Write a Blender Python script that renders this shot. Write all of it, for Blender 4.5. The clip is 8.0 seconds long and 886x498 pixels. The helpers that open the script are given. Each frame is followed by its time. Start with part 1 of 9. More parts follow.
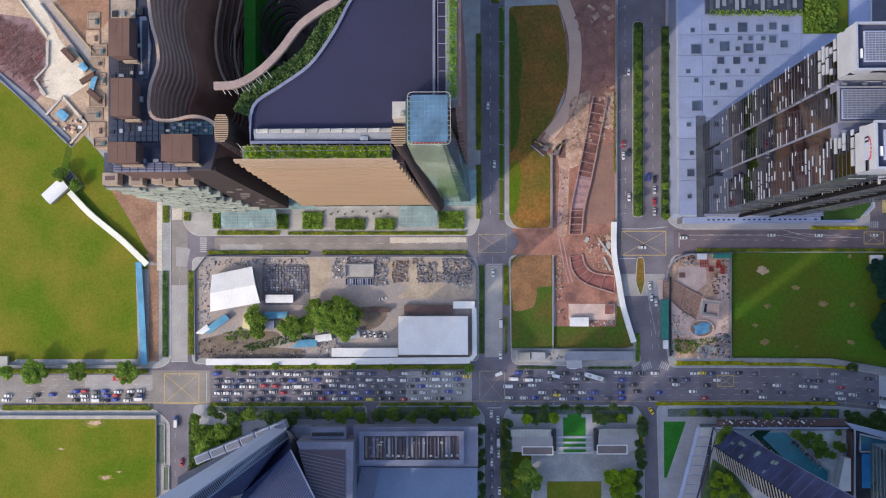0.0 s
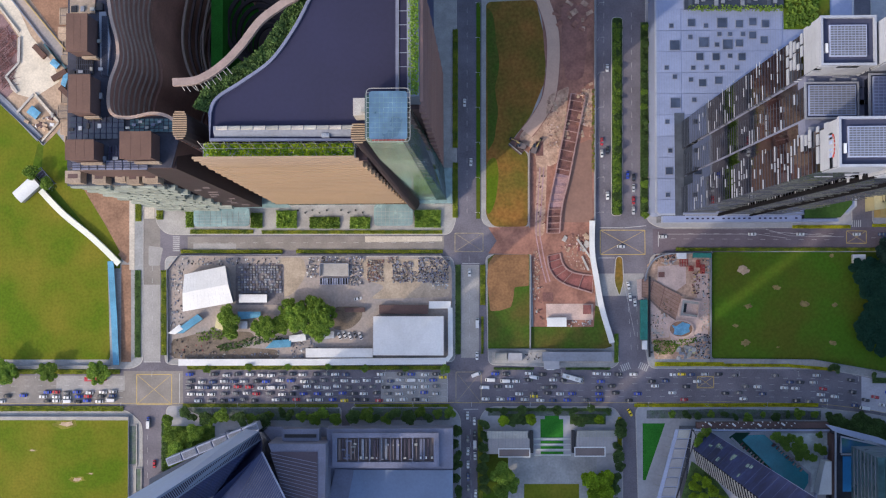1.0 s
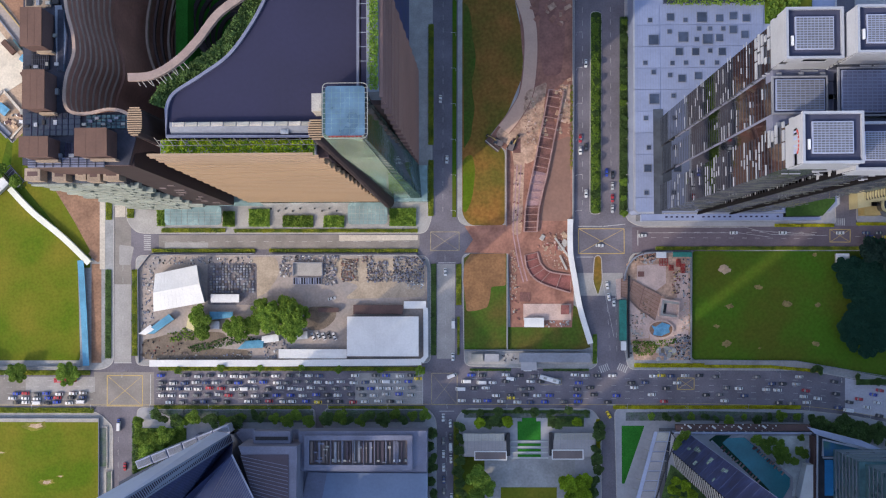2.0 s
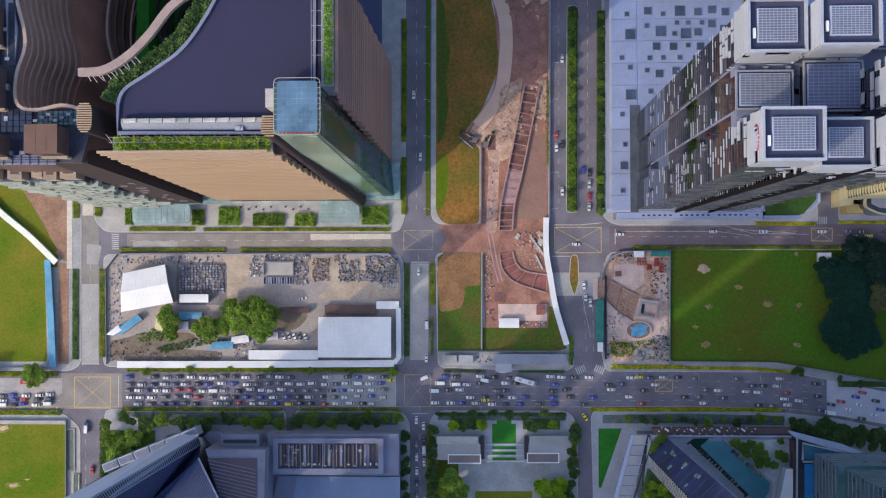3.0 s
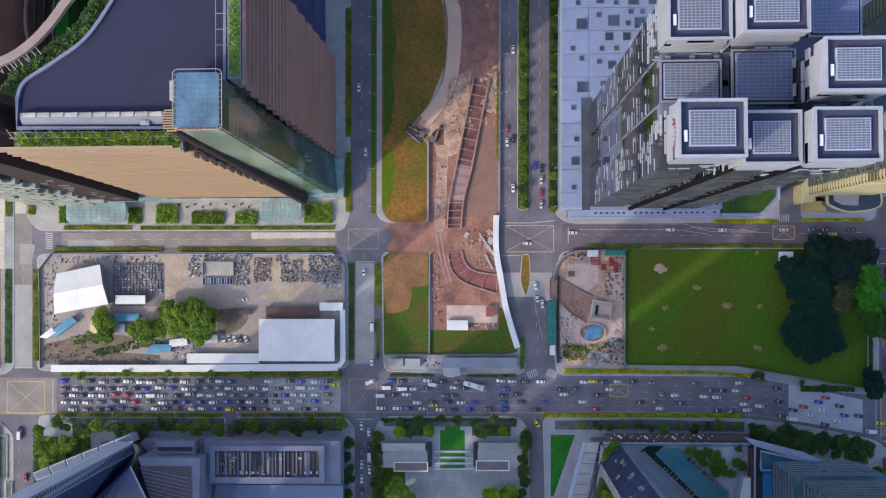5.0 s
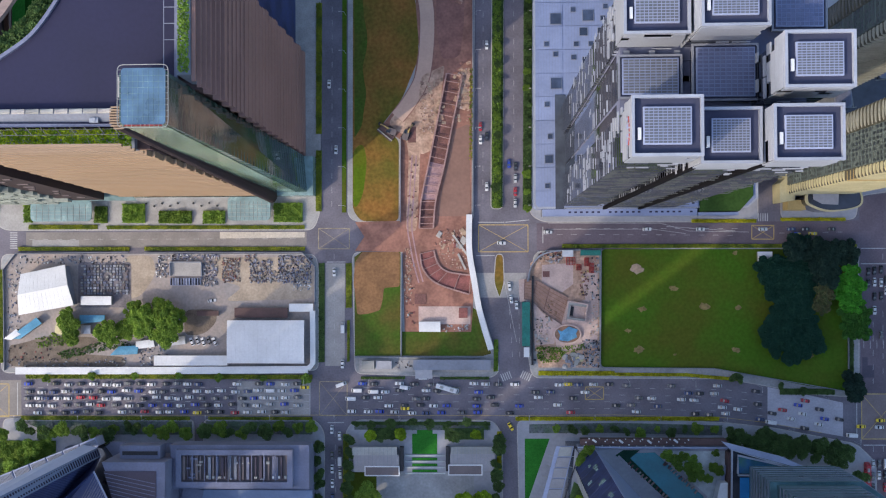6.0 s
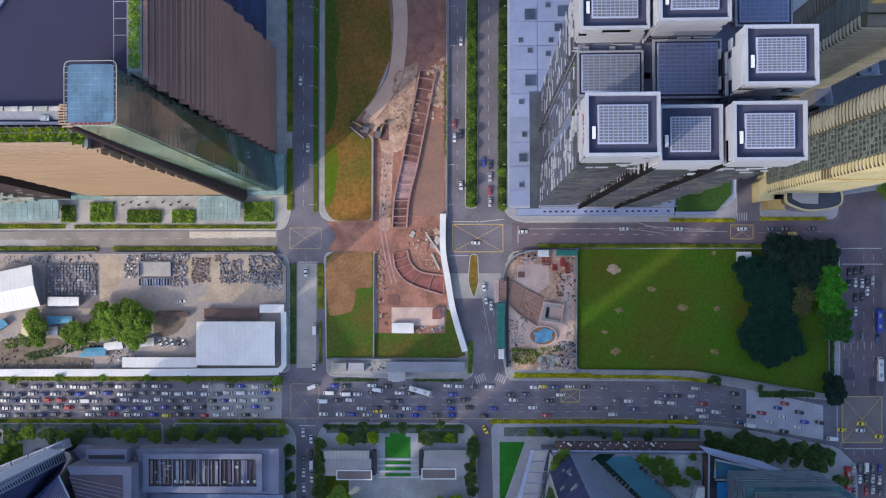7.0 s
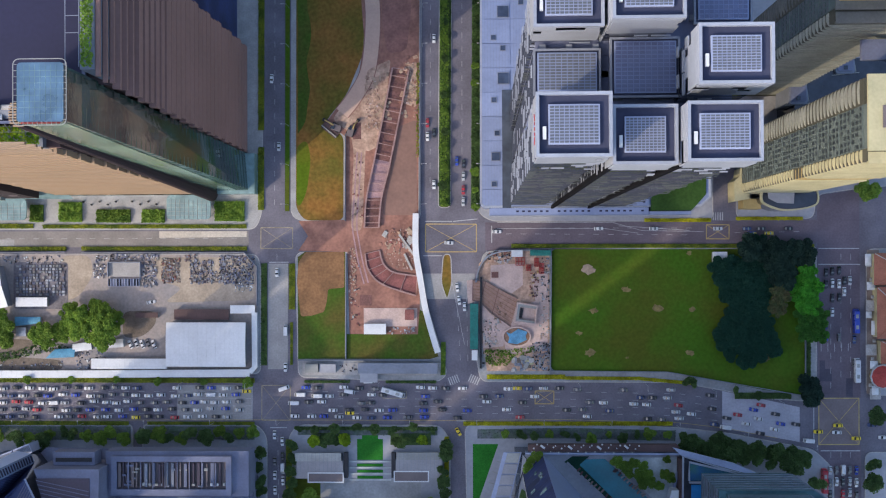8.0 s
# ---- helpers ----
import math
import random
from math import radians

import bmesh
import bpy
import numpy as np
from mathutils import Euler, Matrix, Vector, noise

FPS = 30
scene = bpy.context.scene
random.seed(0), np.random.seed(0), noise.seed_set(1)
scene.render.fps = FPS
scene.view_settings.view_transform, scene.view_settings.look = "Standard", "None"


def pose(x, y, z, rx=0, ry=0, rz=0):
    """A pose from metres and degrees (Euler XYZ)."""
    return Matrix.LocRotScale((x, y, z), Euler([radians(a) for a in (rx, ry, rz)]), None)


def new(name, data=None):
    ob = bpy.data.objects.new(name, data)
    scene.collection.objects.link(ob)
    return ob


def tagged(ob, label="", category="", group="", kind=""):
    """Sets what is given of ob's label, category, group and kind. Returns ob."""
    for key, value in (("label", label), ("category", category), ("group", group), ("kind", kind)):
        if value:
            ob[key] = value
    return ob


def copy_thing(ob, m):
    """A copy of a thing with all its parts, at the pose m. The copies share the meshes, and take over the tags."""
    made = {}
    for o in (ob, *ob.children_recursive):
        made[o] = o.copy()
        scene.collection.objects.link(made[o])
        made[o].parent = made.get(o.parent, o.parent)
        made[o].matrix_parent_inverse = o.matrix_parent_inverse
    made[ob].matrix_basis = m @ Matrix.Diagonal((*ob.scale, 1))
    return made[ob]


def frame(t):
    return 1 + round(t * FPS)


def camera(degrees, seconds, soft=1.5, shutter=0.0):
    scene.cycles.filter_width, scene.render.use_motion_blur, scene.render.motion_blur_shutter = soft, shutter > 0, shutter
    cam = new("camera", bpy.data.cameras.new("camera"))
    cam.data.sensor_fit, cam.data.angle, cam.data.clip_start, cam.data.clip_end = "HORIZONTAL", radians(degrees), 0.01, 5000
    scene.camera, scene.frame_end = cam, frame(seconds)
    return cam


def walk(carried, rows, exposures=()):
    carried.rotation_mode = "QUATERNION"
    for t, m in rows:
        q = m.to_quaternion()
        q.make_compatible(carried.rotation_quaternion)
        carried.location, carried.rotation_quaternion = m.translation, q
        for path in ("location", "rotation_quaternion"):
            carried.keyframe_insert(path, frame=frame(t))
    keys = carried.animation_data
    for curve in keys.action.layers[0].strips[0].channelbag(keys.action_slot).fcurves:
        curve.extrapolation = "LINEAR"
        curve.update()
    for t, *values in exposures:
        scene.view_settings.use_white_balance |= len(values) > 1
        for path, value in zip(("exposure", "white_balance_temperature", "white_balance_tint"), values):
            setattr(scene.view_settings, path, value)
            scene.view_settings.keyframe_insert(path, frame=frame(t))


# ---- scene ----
cam = camera(43.8, 8.0, soft=1.15)
# seconds, eye in metres, turn in degrees
PATH = [
    (0.0, 4.89, -1.09, 619.64, 1.604, 0.904, -0.269),
    (0.5, 12.17, -0.68, 615.91, 1.552, 1.004, -0.288),
    (1.0, 21.42, -0.43, 610.73, 1.513, 1.209, -0.244),
    (1.5, 29.50, -0.16, 605.32, 1.473, 1.372, -0.246),
    (3.0, 54.37, 1.48, 586.73, 1.269, 1.777, -0.234),
    (3.5, 61.82, 2.26, 580.95, 1.192, 1.883, -0.243),
    (4.0, 69.85, 3.00, 574.53, 1.117, 1.960, -0.235),
    (4.5, 76.73, 3.83, 568.71, 1.023, 2.008, -0.270),
    (6.0, 97.79, 6.15, 550.62, 0.788, 2.087, -0.287),
    (6.5, 103.64, 6.94, 545.53, 0.701, 2.057, -0.284),
    (7.0, 110.05, 7.82, 540.31, 0.615, 2.043, -0.275),
    (7.5, 115.69, 8.51, 536.72, 0.545, 1.994, -0.262),
    (8.0, 121.72, 9.23, 533.69, 0.465, 1.903, -0.276),
]
walk(cam, [(t, pose(x, y, z, rx, ry, rz)) for t, x, y, z, rx, ry, rz in PATH], [(0.0, 1.12, 6450, 14), (8.0, 1.15, 6250, 13)])

# ---- light: hazy late-afternoon sun from the south-west, blue sky ----
world = bpy.data.worlds.new("world")
scene.world = world
world.use_nodes = True
wt = world.node_tree
sky = wt.nodes.new("ShaderNodeTexSky")
sky.sky_type = "NISHITA"
sky.sun_disc = False
SUN_UP, SUN_AT = 33.0, 233.0   # degrees above the horizon; compass bearing
sky.sun_elevation, sky.sun_rotation = radians(SUN_UP), radians(SUN_AT)
sky.air_density, sky.dust_density, sky.ozone_density = 1.2, 2.5, 2.0
wt.links.new(sky.outputs[0], wt.nodes["Background"].inputs[0])
wt.nodes["Background"].inputs[1].default_value = 0.15
sun_data = bpy.data.lights.new("sun", "SUN")
sun_data.energy, sun_data.angle, sun_data.color = 1.20, radians(0.6), (1.0, 0.85, 0.63)
sun = new("sun", sun_data)
to_sun = Vector((math.sin(radians(SUN_AT)) * math.cos(radians(SUN_UP)), math.cos(radians(SUN_AT)) * math.cos(radians(SUN_UP)), math.sin(radians(SUN_UP))))
sun.matrix_world = Matrix.Translation(to_sun * 900) @ to_sun.to_track_quat("Z", "Y").to_matrix().to_4x4()


# ---- materials ----
def mat(name, col, rough=0.8, var=0.25, size=8.0, fine=0.8, fvar=0.15, bump=0.0, metal=0.0, col2=None, rand=0.0, spec=0.3, streak=None):
    """A surface with stains at two sizes (metres), a second colour in patches, and fine relief."""
    m = bpy.data.materials.new(name)
    m.use_nodes = True
    n, li = m.node_tree.nodes, m.node_tree.links
    b = n["Principled BSDF"]
    b.inputs["Metallic"].default_value = metal
    b.inputs["Specular IOR Level"].default_value = spec
    co = n.new("ShaderNodeTexCoord")
    src = co.outputs["Object"]
    if streak:
        mp = n.new("ShaderNodeMapping")
        mp.inputs["Scale"].default_value = streak
        li.new(src, mp.inputs[0])
        src = mp.outputs[0]
    big, small = n.new("ShaderNodeTexNoise"), n.new("ShaderNodeTexNoise")
    big.inputs["Scale"].default_value, big.inputs["Detail"].default_value = 1.0 / size, 5
    small.inputs["Scale"].default_value, small.inputs["Detail"].default_value = 1.0 / fine, 3
    li.new(src, big.inputs["Vector"]), li.new(src, small.inputs["Vector"])
    ramp = n.new("ShaderNodeValToRGB")
    ramp.color_ramp.elements[0].position, ramp.color_ramp.elements[1].position = 0.36, 0.64
    c2 = col2 or tuple(c * (1 - var) for c in col)
    ramp.color_ramp.elements[0].color = (*c2, 1)
    ramp.color_ramp.elements[1].color = (*col, 1)
    li.new(big.outputs["Fac"], ramp.inputs[0])
    rng = n.new("ShaderNodeMapRange")
    rng.inputs["From Min"].default_value, rng.inputs["From Max"].default_value = 0.3, 0.7
    rng.inputs["To Min"].default_value, rng.inputs["To Max"].default_value = 1 - fvar, 1 + fvar
    li.new(small.outputs["Fac"], rng.inputs["Value"])
    fac = rng.outputs[0]
    if rand:
        info, r2, mul = n.new("ShaderNodeObjectInfo"), n.new("ShaderNodeMapRange"), n.new("ShaderNodeMath")
        r2.inputs["To Min"].default_value, r2.inputs["To Max"].default_value = 1 - rand, 1 + rand
        mul.operation = "MULTIPLY"
        li.new(info.outputs["Random"], r2.inputs["Value"])
        li.new(r2.outputs[0], mul.inputs[0]), li.new(fac, mul.inputs[1])
        fac = mul.outputs[0]
    mix = n.new("ShaderNodeVectorMath")
    mix.operation = "SCALE"
    li.new(ramp.outputs[0], mix.inputs[0]), li.new(fac, mix.inputs["Scale"])
    li.new(mix.outputs[0], b.inputs["Base Color"])
    r3 = n.new("ShaderNodeMapRange")
    r3.inputs["To Min"].default_value, r3.inputs["To Max"].default_value = max(0.03, rough - 0.12), min(1.0, rough + 0.12)
    li.new(big.outputs["Fac"], r3.inputs["Value"]), li.new(r3.outputs[0], b.inputs["Roughness"])
    if bump:
        bp = n.new("ShaderNodeBump")
        bp.inputs["Strength"].default_value, bp.inputs["Distance"].default_value = 0.7, bump
        li.new(small.outputs["Fac"], bp.inputs["Height"]), li.new(bp.outputs[0], b.inputs["Normal"])
    return m


M_ground = mat("earth", (0.16, 0.15, 0.12), size=40, fine=3)
M_taupe = mat("taupe_coping", (0.30, 0.225, 0.20), 0.8, 0.2, 6, 0.8, 0.1)
M_terrace = mat("terrace_bronze", (0.46, 0.235, 0.18), 0.65, 0.25, 14, 1.4, 0.10)
M_haul = mat("haul_road_dust", (0.57, 0.39, 0.30), 0.9, 0.10, 14, 1.0, 0.05, 0.02)
M_worn = mat("worn_turf", (0.25, 0.19, 0.08), 0.95, 0.4, 3, 0.8, 0.2, 0.04)
M_apron_pale = mat("cream_apron", (0.62, 0.56, 0.46), 0.9, 0.18, 8, 1.0, 0.1, 0.03)
M_apron = mat("site_apron", (0.52, 0.47, 0.40), 0.9, 0.2, 8, 1.0, 0.12, 0.03)
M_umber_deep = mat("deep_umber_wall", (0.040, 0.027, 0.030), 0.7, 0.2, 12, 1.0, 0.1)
M_rib = mat("grey_taupe_rib", (0.44, 0.32, 0.26), 0.7, 0.2, 6, 0.8, 0.1)
M_wing = mat("pale_green_cladding", (0.30, 0.335, 0.30), 0.6, 0.25, 12, 1.5, 0.1, rand=0.10)
M_frame_tan = mat("tan_concrete", (0.34, 0.27, 0.21), 0.9, 0.3, 6, 0.8, 0.15)
M_link_deck = mat("gap_filler_grey", (0.15, 0.165, 0.25), 0.7, 0.2, 8, 1.0, 0.06)
M_block_roof = mat("lavender_grey_roof", (0.050, 0.056, 0.100), 0.7, 0.2, 10, 1.0, 0.06)
M_leaf_bright = mat("bright_foliage", (0.38, 0.50, 0.02), 0.75, 0.4, 3, 0.5, 0.3, rand=0.15, col2=(0.12, 0.26, 0.02))
M_turf_pale = mat("trodden_turf", (0.20, 0.195, 0.03), 0.95, 0.35, 5, 0.9, 0.2, 0.04)
M_soil_orange = mat("orange_soil", (0.25, 0.135, 0.065), 0.95, 0.3, 10, 1.2, 0.2, 0.06)
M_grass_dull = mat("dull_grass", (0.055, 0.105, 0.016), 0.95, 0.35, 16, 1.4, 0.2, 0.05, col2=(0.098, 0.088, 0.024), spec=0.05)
M_gap = mat("shadow_gap", (0.010, 0.010, 0.013), 0.95, 0.2, 5, 0.8, 0.1, spec=0.05)
M_site_slab = mat("pink_white_slab", (0.56, 0.42, 0.37), 0.9, 0.2, 6, 0.8, 0.1)
M_floor_line = mat("floor_line", (0.060, 0.068, 0.095), 0.6, 0.2, 8, 1.0, 0.08)
M_dirt_flat = mat("smooth_clay", (0.255, 0.150, 0.118), 0.95, 0.14, 14, 1.5, 0.08, 0.03)
M_dirt_deep = mat("purple_clay", (0.28, 0.140, 0.115), 0.95, 0.25, 7, 1.2, 0.15, 0.06)
M_patch = mat("dark_asphalt_patch", (0.085, 0.075, 0.10), 0.85, 0.2, 6, 0.8, 0.1)
M_yard_mud = mat("yard_mud", (0.185, 0.15, 0.12), 0.9, 0.35, 5, 0.8, 0.2, 0.05)
M_cover = mat("ground_cover_leaf", (0.095, 0.14, 0.095), 0.9, 0.45, 5, 0.9, 0.2, 0.05, col2=(0.135, 0.145, 0.155))
M_yard_tan = mat("sunlit_dusty_yard", (0.40, 0.335, 0.265), 0.95, 0.25, 9, 1.0, 0.15, 0.05)
M_pallet_bay = mat("stained_hardstanding", (0.20, 0.185, 0.20), 0.9, 0.3, 5, 0.8, 0.2, 0.03)
M_west_roof = mat("dim_plant_roof", (0.048, 0.051, 0.075), 0.7, 0.3, 6, 1.0, 0.15)
M_folded = mat("folded_blue_roof", (0.075, 0.10, 0.21), 0.55, 0.12, 14, 1.2, 0.06)
M_ridge = mat("ridge_blue_white", (0.44, 0.51, 0.70), 0.5, 0.10, 30, 2.0, 0.04)
M_brown_grey = mat("brown_grey_panel", (0.17, 0.14, 0.14), 0.7, 0.15, 6, 0.8, 0.05)
M_courtpave = mat("court_paving", (0.50, 0.53, 0.53), 0.8, 0.25, 5, 0.8, 0.1)
M_terrace_edge = mat("terrace_edge", (0.55, 0.43, 0.38), 0.6, 0.25, 6, 0.8, 0.1)
M_metalblue = mat("blue_metal_roof", (0.17, 0.23, 0.35), 0.5, 0.12, 14, 1.2, 0.06)
M_plum = mat("plum_roof", (0.075, 0.062, 0.085), 0.7, 0.2, 8, 0.8, 0.1)
# bluish dark leaf colour with shade mixed in
M_leaf_shade = mat("shade_blue_foliage", (0.026, 0.082, 0.056), 0.9, 0.2, 6, 0.6, 0.12, rand=0.08, spec=0.1)
# darker, bluer foliage: the towers' shade is put into the leaf colour
M_leaf_deep = mat("shaded_green_foliage", (0.032, 0.066, 0.050), 0.85, 0.3, 4, 0.5, 0.2, rand=0.12, spec=0.15)
M_leaf_mid = mat("mid_green_foliage", (0.060, 0.190, 0.028), 0.8, 0.4, 3, 0.5, 0.3, rand=0.15)
M_leaf_rust = mat("brown_green_foliage", (0.095, 0.085, 0.035), 0.8, 0.4, 3, 0.5, 0.3, col2=(0.05, 0.075, 0.025))
M_leaf_vivid = mat("vivid_foliage", (0.075, 0.33, 0.025), 0.75, 0.4, 3, 0.5, 0.3, rand=0.15)
M_paint_faint = mat("worn_road_paint", (0.34, 0.29, 0.20), 0.8, 0.4, 2, 0.4, 0.2)
M_junction = mat("brown_grey_asphalt", (0.245, 0.225, 0.21), 0.85, 0.25, 10, 0.9, 0.1)
M_asphalt = mat("asphalt", (0.168, 0.156, 0.186), 0.85, 0.3, 14, 0.9, 0.12)
M_asphalt_new = mat("pale_asphalt", (0.33, 0.32, 0.315), 0.85, 0.2, 9, 0.9, 0.1)
M_concrete = mat("concrete", (0.36, 0.35, 0.34), 0.85, 0.22, 7, 0.7, 0.1)
M_paving = mat("paving", (0.31, 0.315, 0.32), 0.8, 0.25, 10, 1.2, 0.12)
M_slate = mat("slate_paving", (0.335, 0.34, 0.37), 0.7, 0.18, 12, 1.6, 0.07)
M_kerb = mat("kerb_stone", (0.42, 0.40, 0.38), 0.8, 0.2, 4, 0.5)
M_grass = mat("grass", (0.160, 0.150, 0.020), 0.95, 0.35, 30, 1.3, 0.14, 0.05, col2=(0.080, 0.130, 0.010), spec=0.05)
# shaded copy of the grass: dark because shade is in its colour
M_grass_shade = mat("shaded_turf", (0.040, 0.085, 0.022), 0.95, 0.3, 12, 1.2, 0.14, 0.05, spec=0.05)
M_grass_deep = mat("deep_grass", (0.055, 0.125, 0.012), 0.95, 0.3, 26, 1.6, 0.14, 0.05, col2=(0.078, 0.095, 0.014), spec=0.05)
M_grass_dry = mat("dry_grass", (0.245, 0.120, 0.034), 0.95, 0.35, 22, 1.7, 0.22, 0.05, col2=(0.115, 0.105, 0.022), spec=0.05)
M_turf = mat("turf", (0.03, 0.17, 0.025), 0.95, 0.2, 9, 0.6, 0.2, 0.04, spec=0.05)
M_dirt = mat("red_dirt", (0.34, 0.168, 0.125), 0.95, 0.3, 9, 1.4, 0.16, 0.08, col2=(0.215, 0.108, 0.082))
M_sand = mat("pale_sand", (0.44, 0.325, 0.235), 0.95, 0.25, 9, 1.2, 0.2, 0.1)
M_brown = mat("brown_dirt", (0.30, 0.175, 0.115), 0.95, 0.3, 12, 1.2, 0.2, 0.08)
M_gravel = mat("gravel_yard", (0.36, 0.30, 0.265), 0.95, 0.3, 20, 1.3, 0.12, 0.06, col2=(0.26, 0.245, 0.245))
M_walk_roof = mat("pale_walk_roof", (0.70, 0.71, 0.61), 0.5, 0.1, 10, 1.0, 0.05, spec=0.3)
M_white = mat("white_sheet_roof", (0.66, 0.67, 0.68), 0.5, 0.1, 10, 1.0, 0.05, spec=0.4)
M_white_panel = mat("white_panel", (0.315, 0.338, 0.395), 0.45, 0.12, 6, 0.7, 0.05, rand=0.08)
M_podium = mat("lavender_panel", (0.245, 0.295, 0.455), 0.5, 0.12, 10, 1.2, 0.05, rand=0.06)
M_hall = mat("blue_grey_concrete", (0.175, 0.19, 0.27), 0.7, 0.22, 10, 1.0, 0.08)
M_pink = mat("tan_earth", (0.50, 0.345, 0.255), 0.95, 0.25, 6, 1.2, 0.25, 0.10, col2=(0.34, 0.215, 0.155))
M_ramp = mat("dusty_ramp", (0.36, 0.225, 0.175), 0.95, 0.2, 8, 1.2, 0.15, 0.05)
# olive taken from the field mirrored in the south glass
M_clad = mat("olive_reflection_cladding", (0.085, 0.094, 0.092), 0.5, 0.2, 6, 0.8, 0.08)
M_bluewhite = mat("pale_blue_roof", (0.34, 0.38, 0.52), 0.5, 0.12, 14, 1.2, 0.06)
M_blue = mat("blue_sheet_roof", (0.10, 0.30, 0.46), 0.55, 0.25, 5, 0.6, 0.12)
M_tarp = mat("blue_tarp", (0.13, 0.34, 0.52), 0.5, 0.3, 3, 0.6, 0.15)
M_green_net = mat("green_hoarding", (0.03, 0.20, 0.17), 0.7, 0.3, 4, 0.7, 0.15)
M_roof_dark = mat("dark_blue_roof", (0.024, 0.024, 0.058), 0.75, 0.14, 25, 1.5, 0.06)
M_roof_grey = mat("grey_roof", (0.22, 0.24, 0.29), 0.7, 0.22, 12, 1.2, 0.08)
M_bronze = mat("bronze_sunshade", (0.30, 0.172, 0.145), 0.6, 0.15, 25, 2.0, 0.06, rand=0.03)
M_beige = mat("beige_sunshade", (0.345, 0.242, 0.158), 0.6, 0.08, 40, 2.5, 0.03, rand=0.012)
M_brown_roof = mat("brown_metal_roof", (0.135, 0.075, 0.055), 0.6, 0.2, 10, 0.8, 0.08)
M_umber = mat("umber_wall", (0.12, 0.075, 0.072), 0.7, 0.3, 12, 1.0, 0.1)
M_pale = mat("pale_grey_cladding", (0.34, 0.34, 0.32), 0.65, 0.2, 8, 0.9, 0.08, rand=0.12)
M_steel = mat("steel", (0.45, 0.46, 0.48), 0.4, 0.2, 4, 0.5, 0.1, metal=0.6)
M_dark = mat("dark_metal", (0.03, 0.03, 0.035), 0.5, 0.3, 3, 0.4, 0.1)
M_solar = mat("solar_cell", (0.135, 0.145, 0.165), 0.35, 0.2, 5, 0.6, 0.08, rand=0.15, spec=0.5)
M_solar_blue = mat("blue_solar_cell", (0.135, 0.155, 0.265), 0.35, 0.2, 5, 0.6, 0.08, rand=0.10, spec=0.5)
M_cream = mat("cream_plaster", (0.51, 0.46, 0.27), 0.8, 0.15, 10, 1.0, 0.06)
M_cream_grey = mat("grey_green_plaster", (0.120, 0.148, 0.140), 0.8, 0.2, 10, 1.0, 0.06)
M_ochre = mat("ochre_roof", (0.46, 0.34, 0.14), 0.75, 0.2, 8, 0.8, 0.08)
M_terracotta = mat("terracotta_roof", (0.36, 0.14, 0.09), 0.8, 0.25, 6, 0.7, 0.12)
M_paint_white = mat("white_road_paint", (0.46, 0.46, 0.46), 0.7, 0.25, 3, 0.4, 0.15)
M_paint_yellow = mat("yellow_road_paint", (0.52, 0.38, 0.14), 0.7, 0.25, 3, 0.4, 0.15)
M_leaf = mat("foliage", (0.20, 0.31, 0.045), 0.75, 0.4, 3, 0.5, 0.3, col2=(0.115, 0.21, 0.03), rand=0.22)
M_leaf_dark = mat("dark_foliage", (0.095, 0.17, 0.050), 0.75, 0.4, 3, 0.5, 0.3, rand=0.2)
M_leaf_lime = mat("lime_foliage", (0.26, 0.40, 0.02), 0.75, 0.4, 3, 0.5, 0.3, rand=0.15)
M_hedge = mat("hedge_leaf", (0.26, 0.29, 0.03), 0.8, 0.4, 6, 0.6, 0.3, 0.1, col2=(0.115, 0.17, 0.025))
M_hedge_yellow = mat("yellow_hedge_leaf", (0.50, 0.48, 0.02), 0.8, 0.4, 5, 0.6, 0.3, 0.1)


def leafy(m, share=0.4):
    """Lets part of the light through the leaves."""
    n, li = m.node_tree.nodes, m.node_tree.links
    b, out = n["Principled BSDF"], n["Material Output"]
    back, mix = n.new("ShaderNodeBsdfTranslucent"), n.new("ShaderNodeMixShader")
    mix.inputs[0].default_value = share
    li.new(b.inputs["Base Color"].links[0].from_socket, back.inputs["Color"])
    li.new(b.outputs[0], mix.inputs[1]), li.new(back.outputs[0], mix.inputs[2]), li.new(mix.outputs[0], out.inputs["Surface"])


for m in (M_leaf, M_leaf_dark, M_leaf_lime, M_leaf_vivid, M_leaf_shade, M_leaf_bright, M_leaf_deep, M_leaf_mid, M_hedge, M_hedge_yellow):
    leafy(m)
M_bark = mat("bark", (0.12, 0.09, 0.065), 0.9, 0.3, 2, 0.3, 0.2)
M_pool = mat("pool_water", (0.025, 0.21, 0.26), 0.15, 0.25, 12, 1.0, 0.06, spec=0.5)
M_water = mat("bright_pool_water", (0.03, 0.20, 0.46), 0.12, 0.2, 6, 1.0, 0.06, spec=0.5)
M_water_deep = mat("deep_pool_water", (0.03, 0.10, 0.22), 0.12, 0.4, 7, 1.0, 0.06, spec=0.5, col2=(0.05, 0.14, 0.13))
M_red = mat("red_steel", (0.42, 0.06, 0.05), 0.6, 0.3, 2, 0.4, 0.15)
M_rust = mat("rusty_steel", (0.26, 0.10, 0.09), 0.75, 0.35, 4, 0.6, 0.2)
M_pit = mat("wet_clay_pit", (0.21, 0.105, 0.092), 0.85, 0.35, 5, 0.8, 0.2)
M_rebar_pit = mat("purple_brown_pit", (0.27, 0.175, 0.178), 0.9, 0.3, 5, 0.8, 0.15)
M_pit_slab = mat("pink_pit_slab", (0.40, 0.255, 0.26), 0.85, 0.2, 6, 0.8, 0.15)
M_waler = mat("dusty_steel", (0.37, 0.235, 0.215), 0.8, 0.3, 5, 0.7, 0.15)
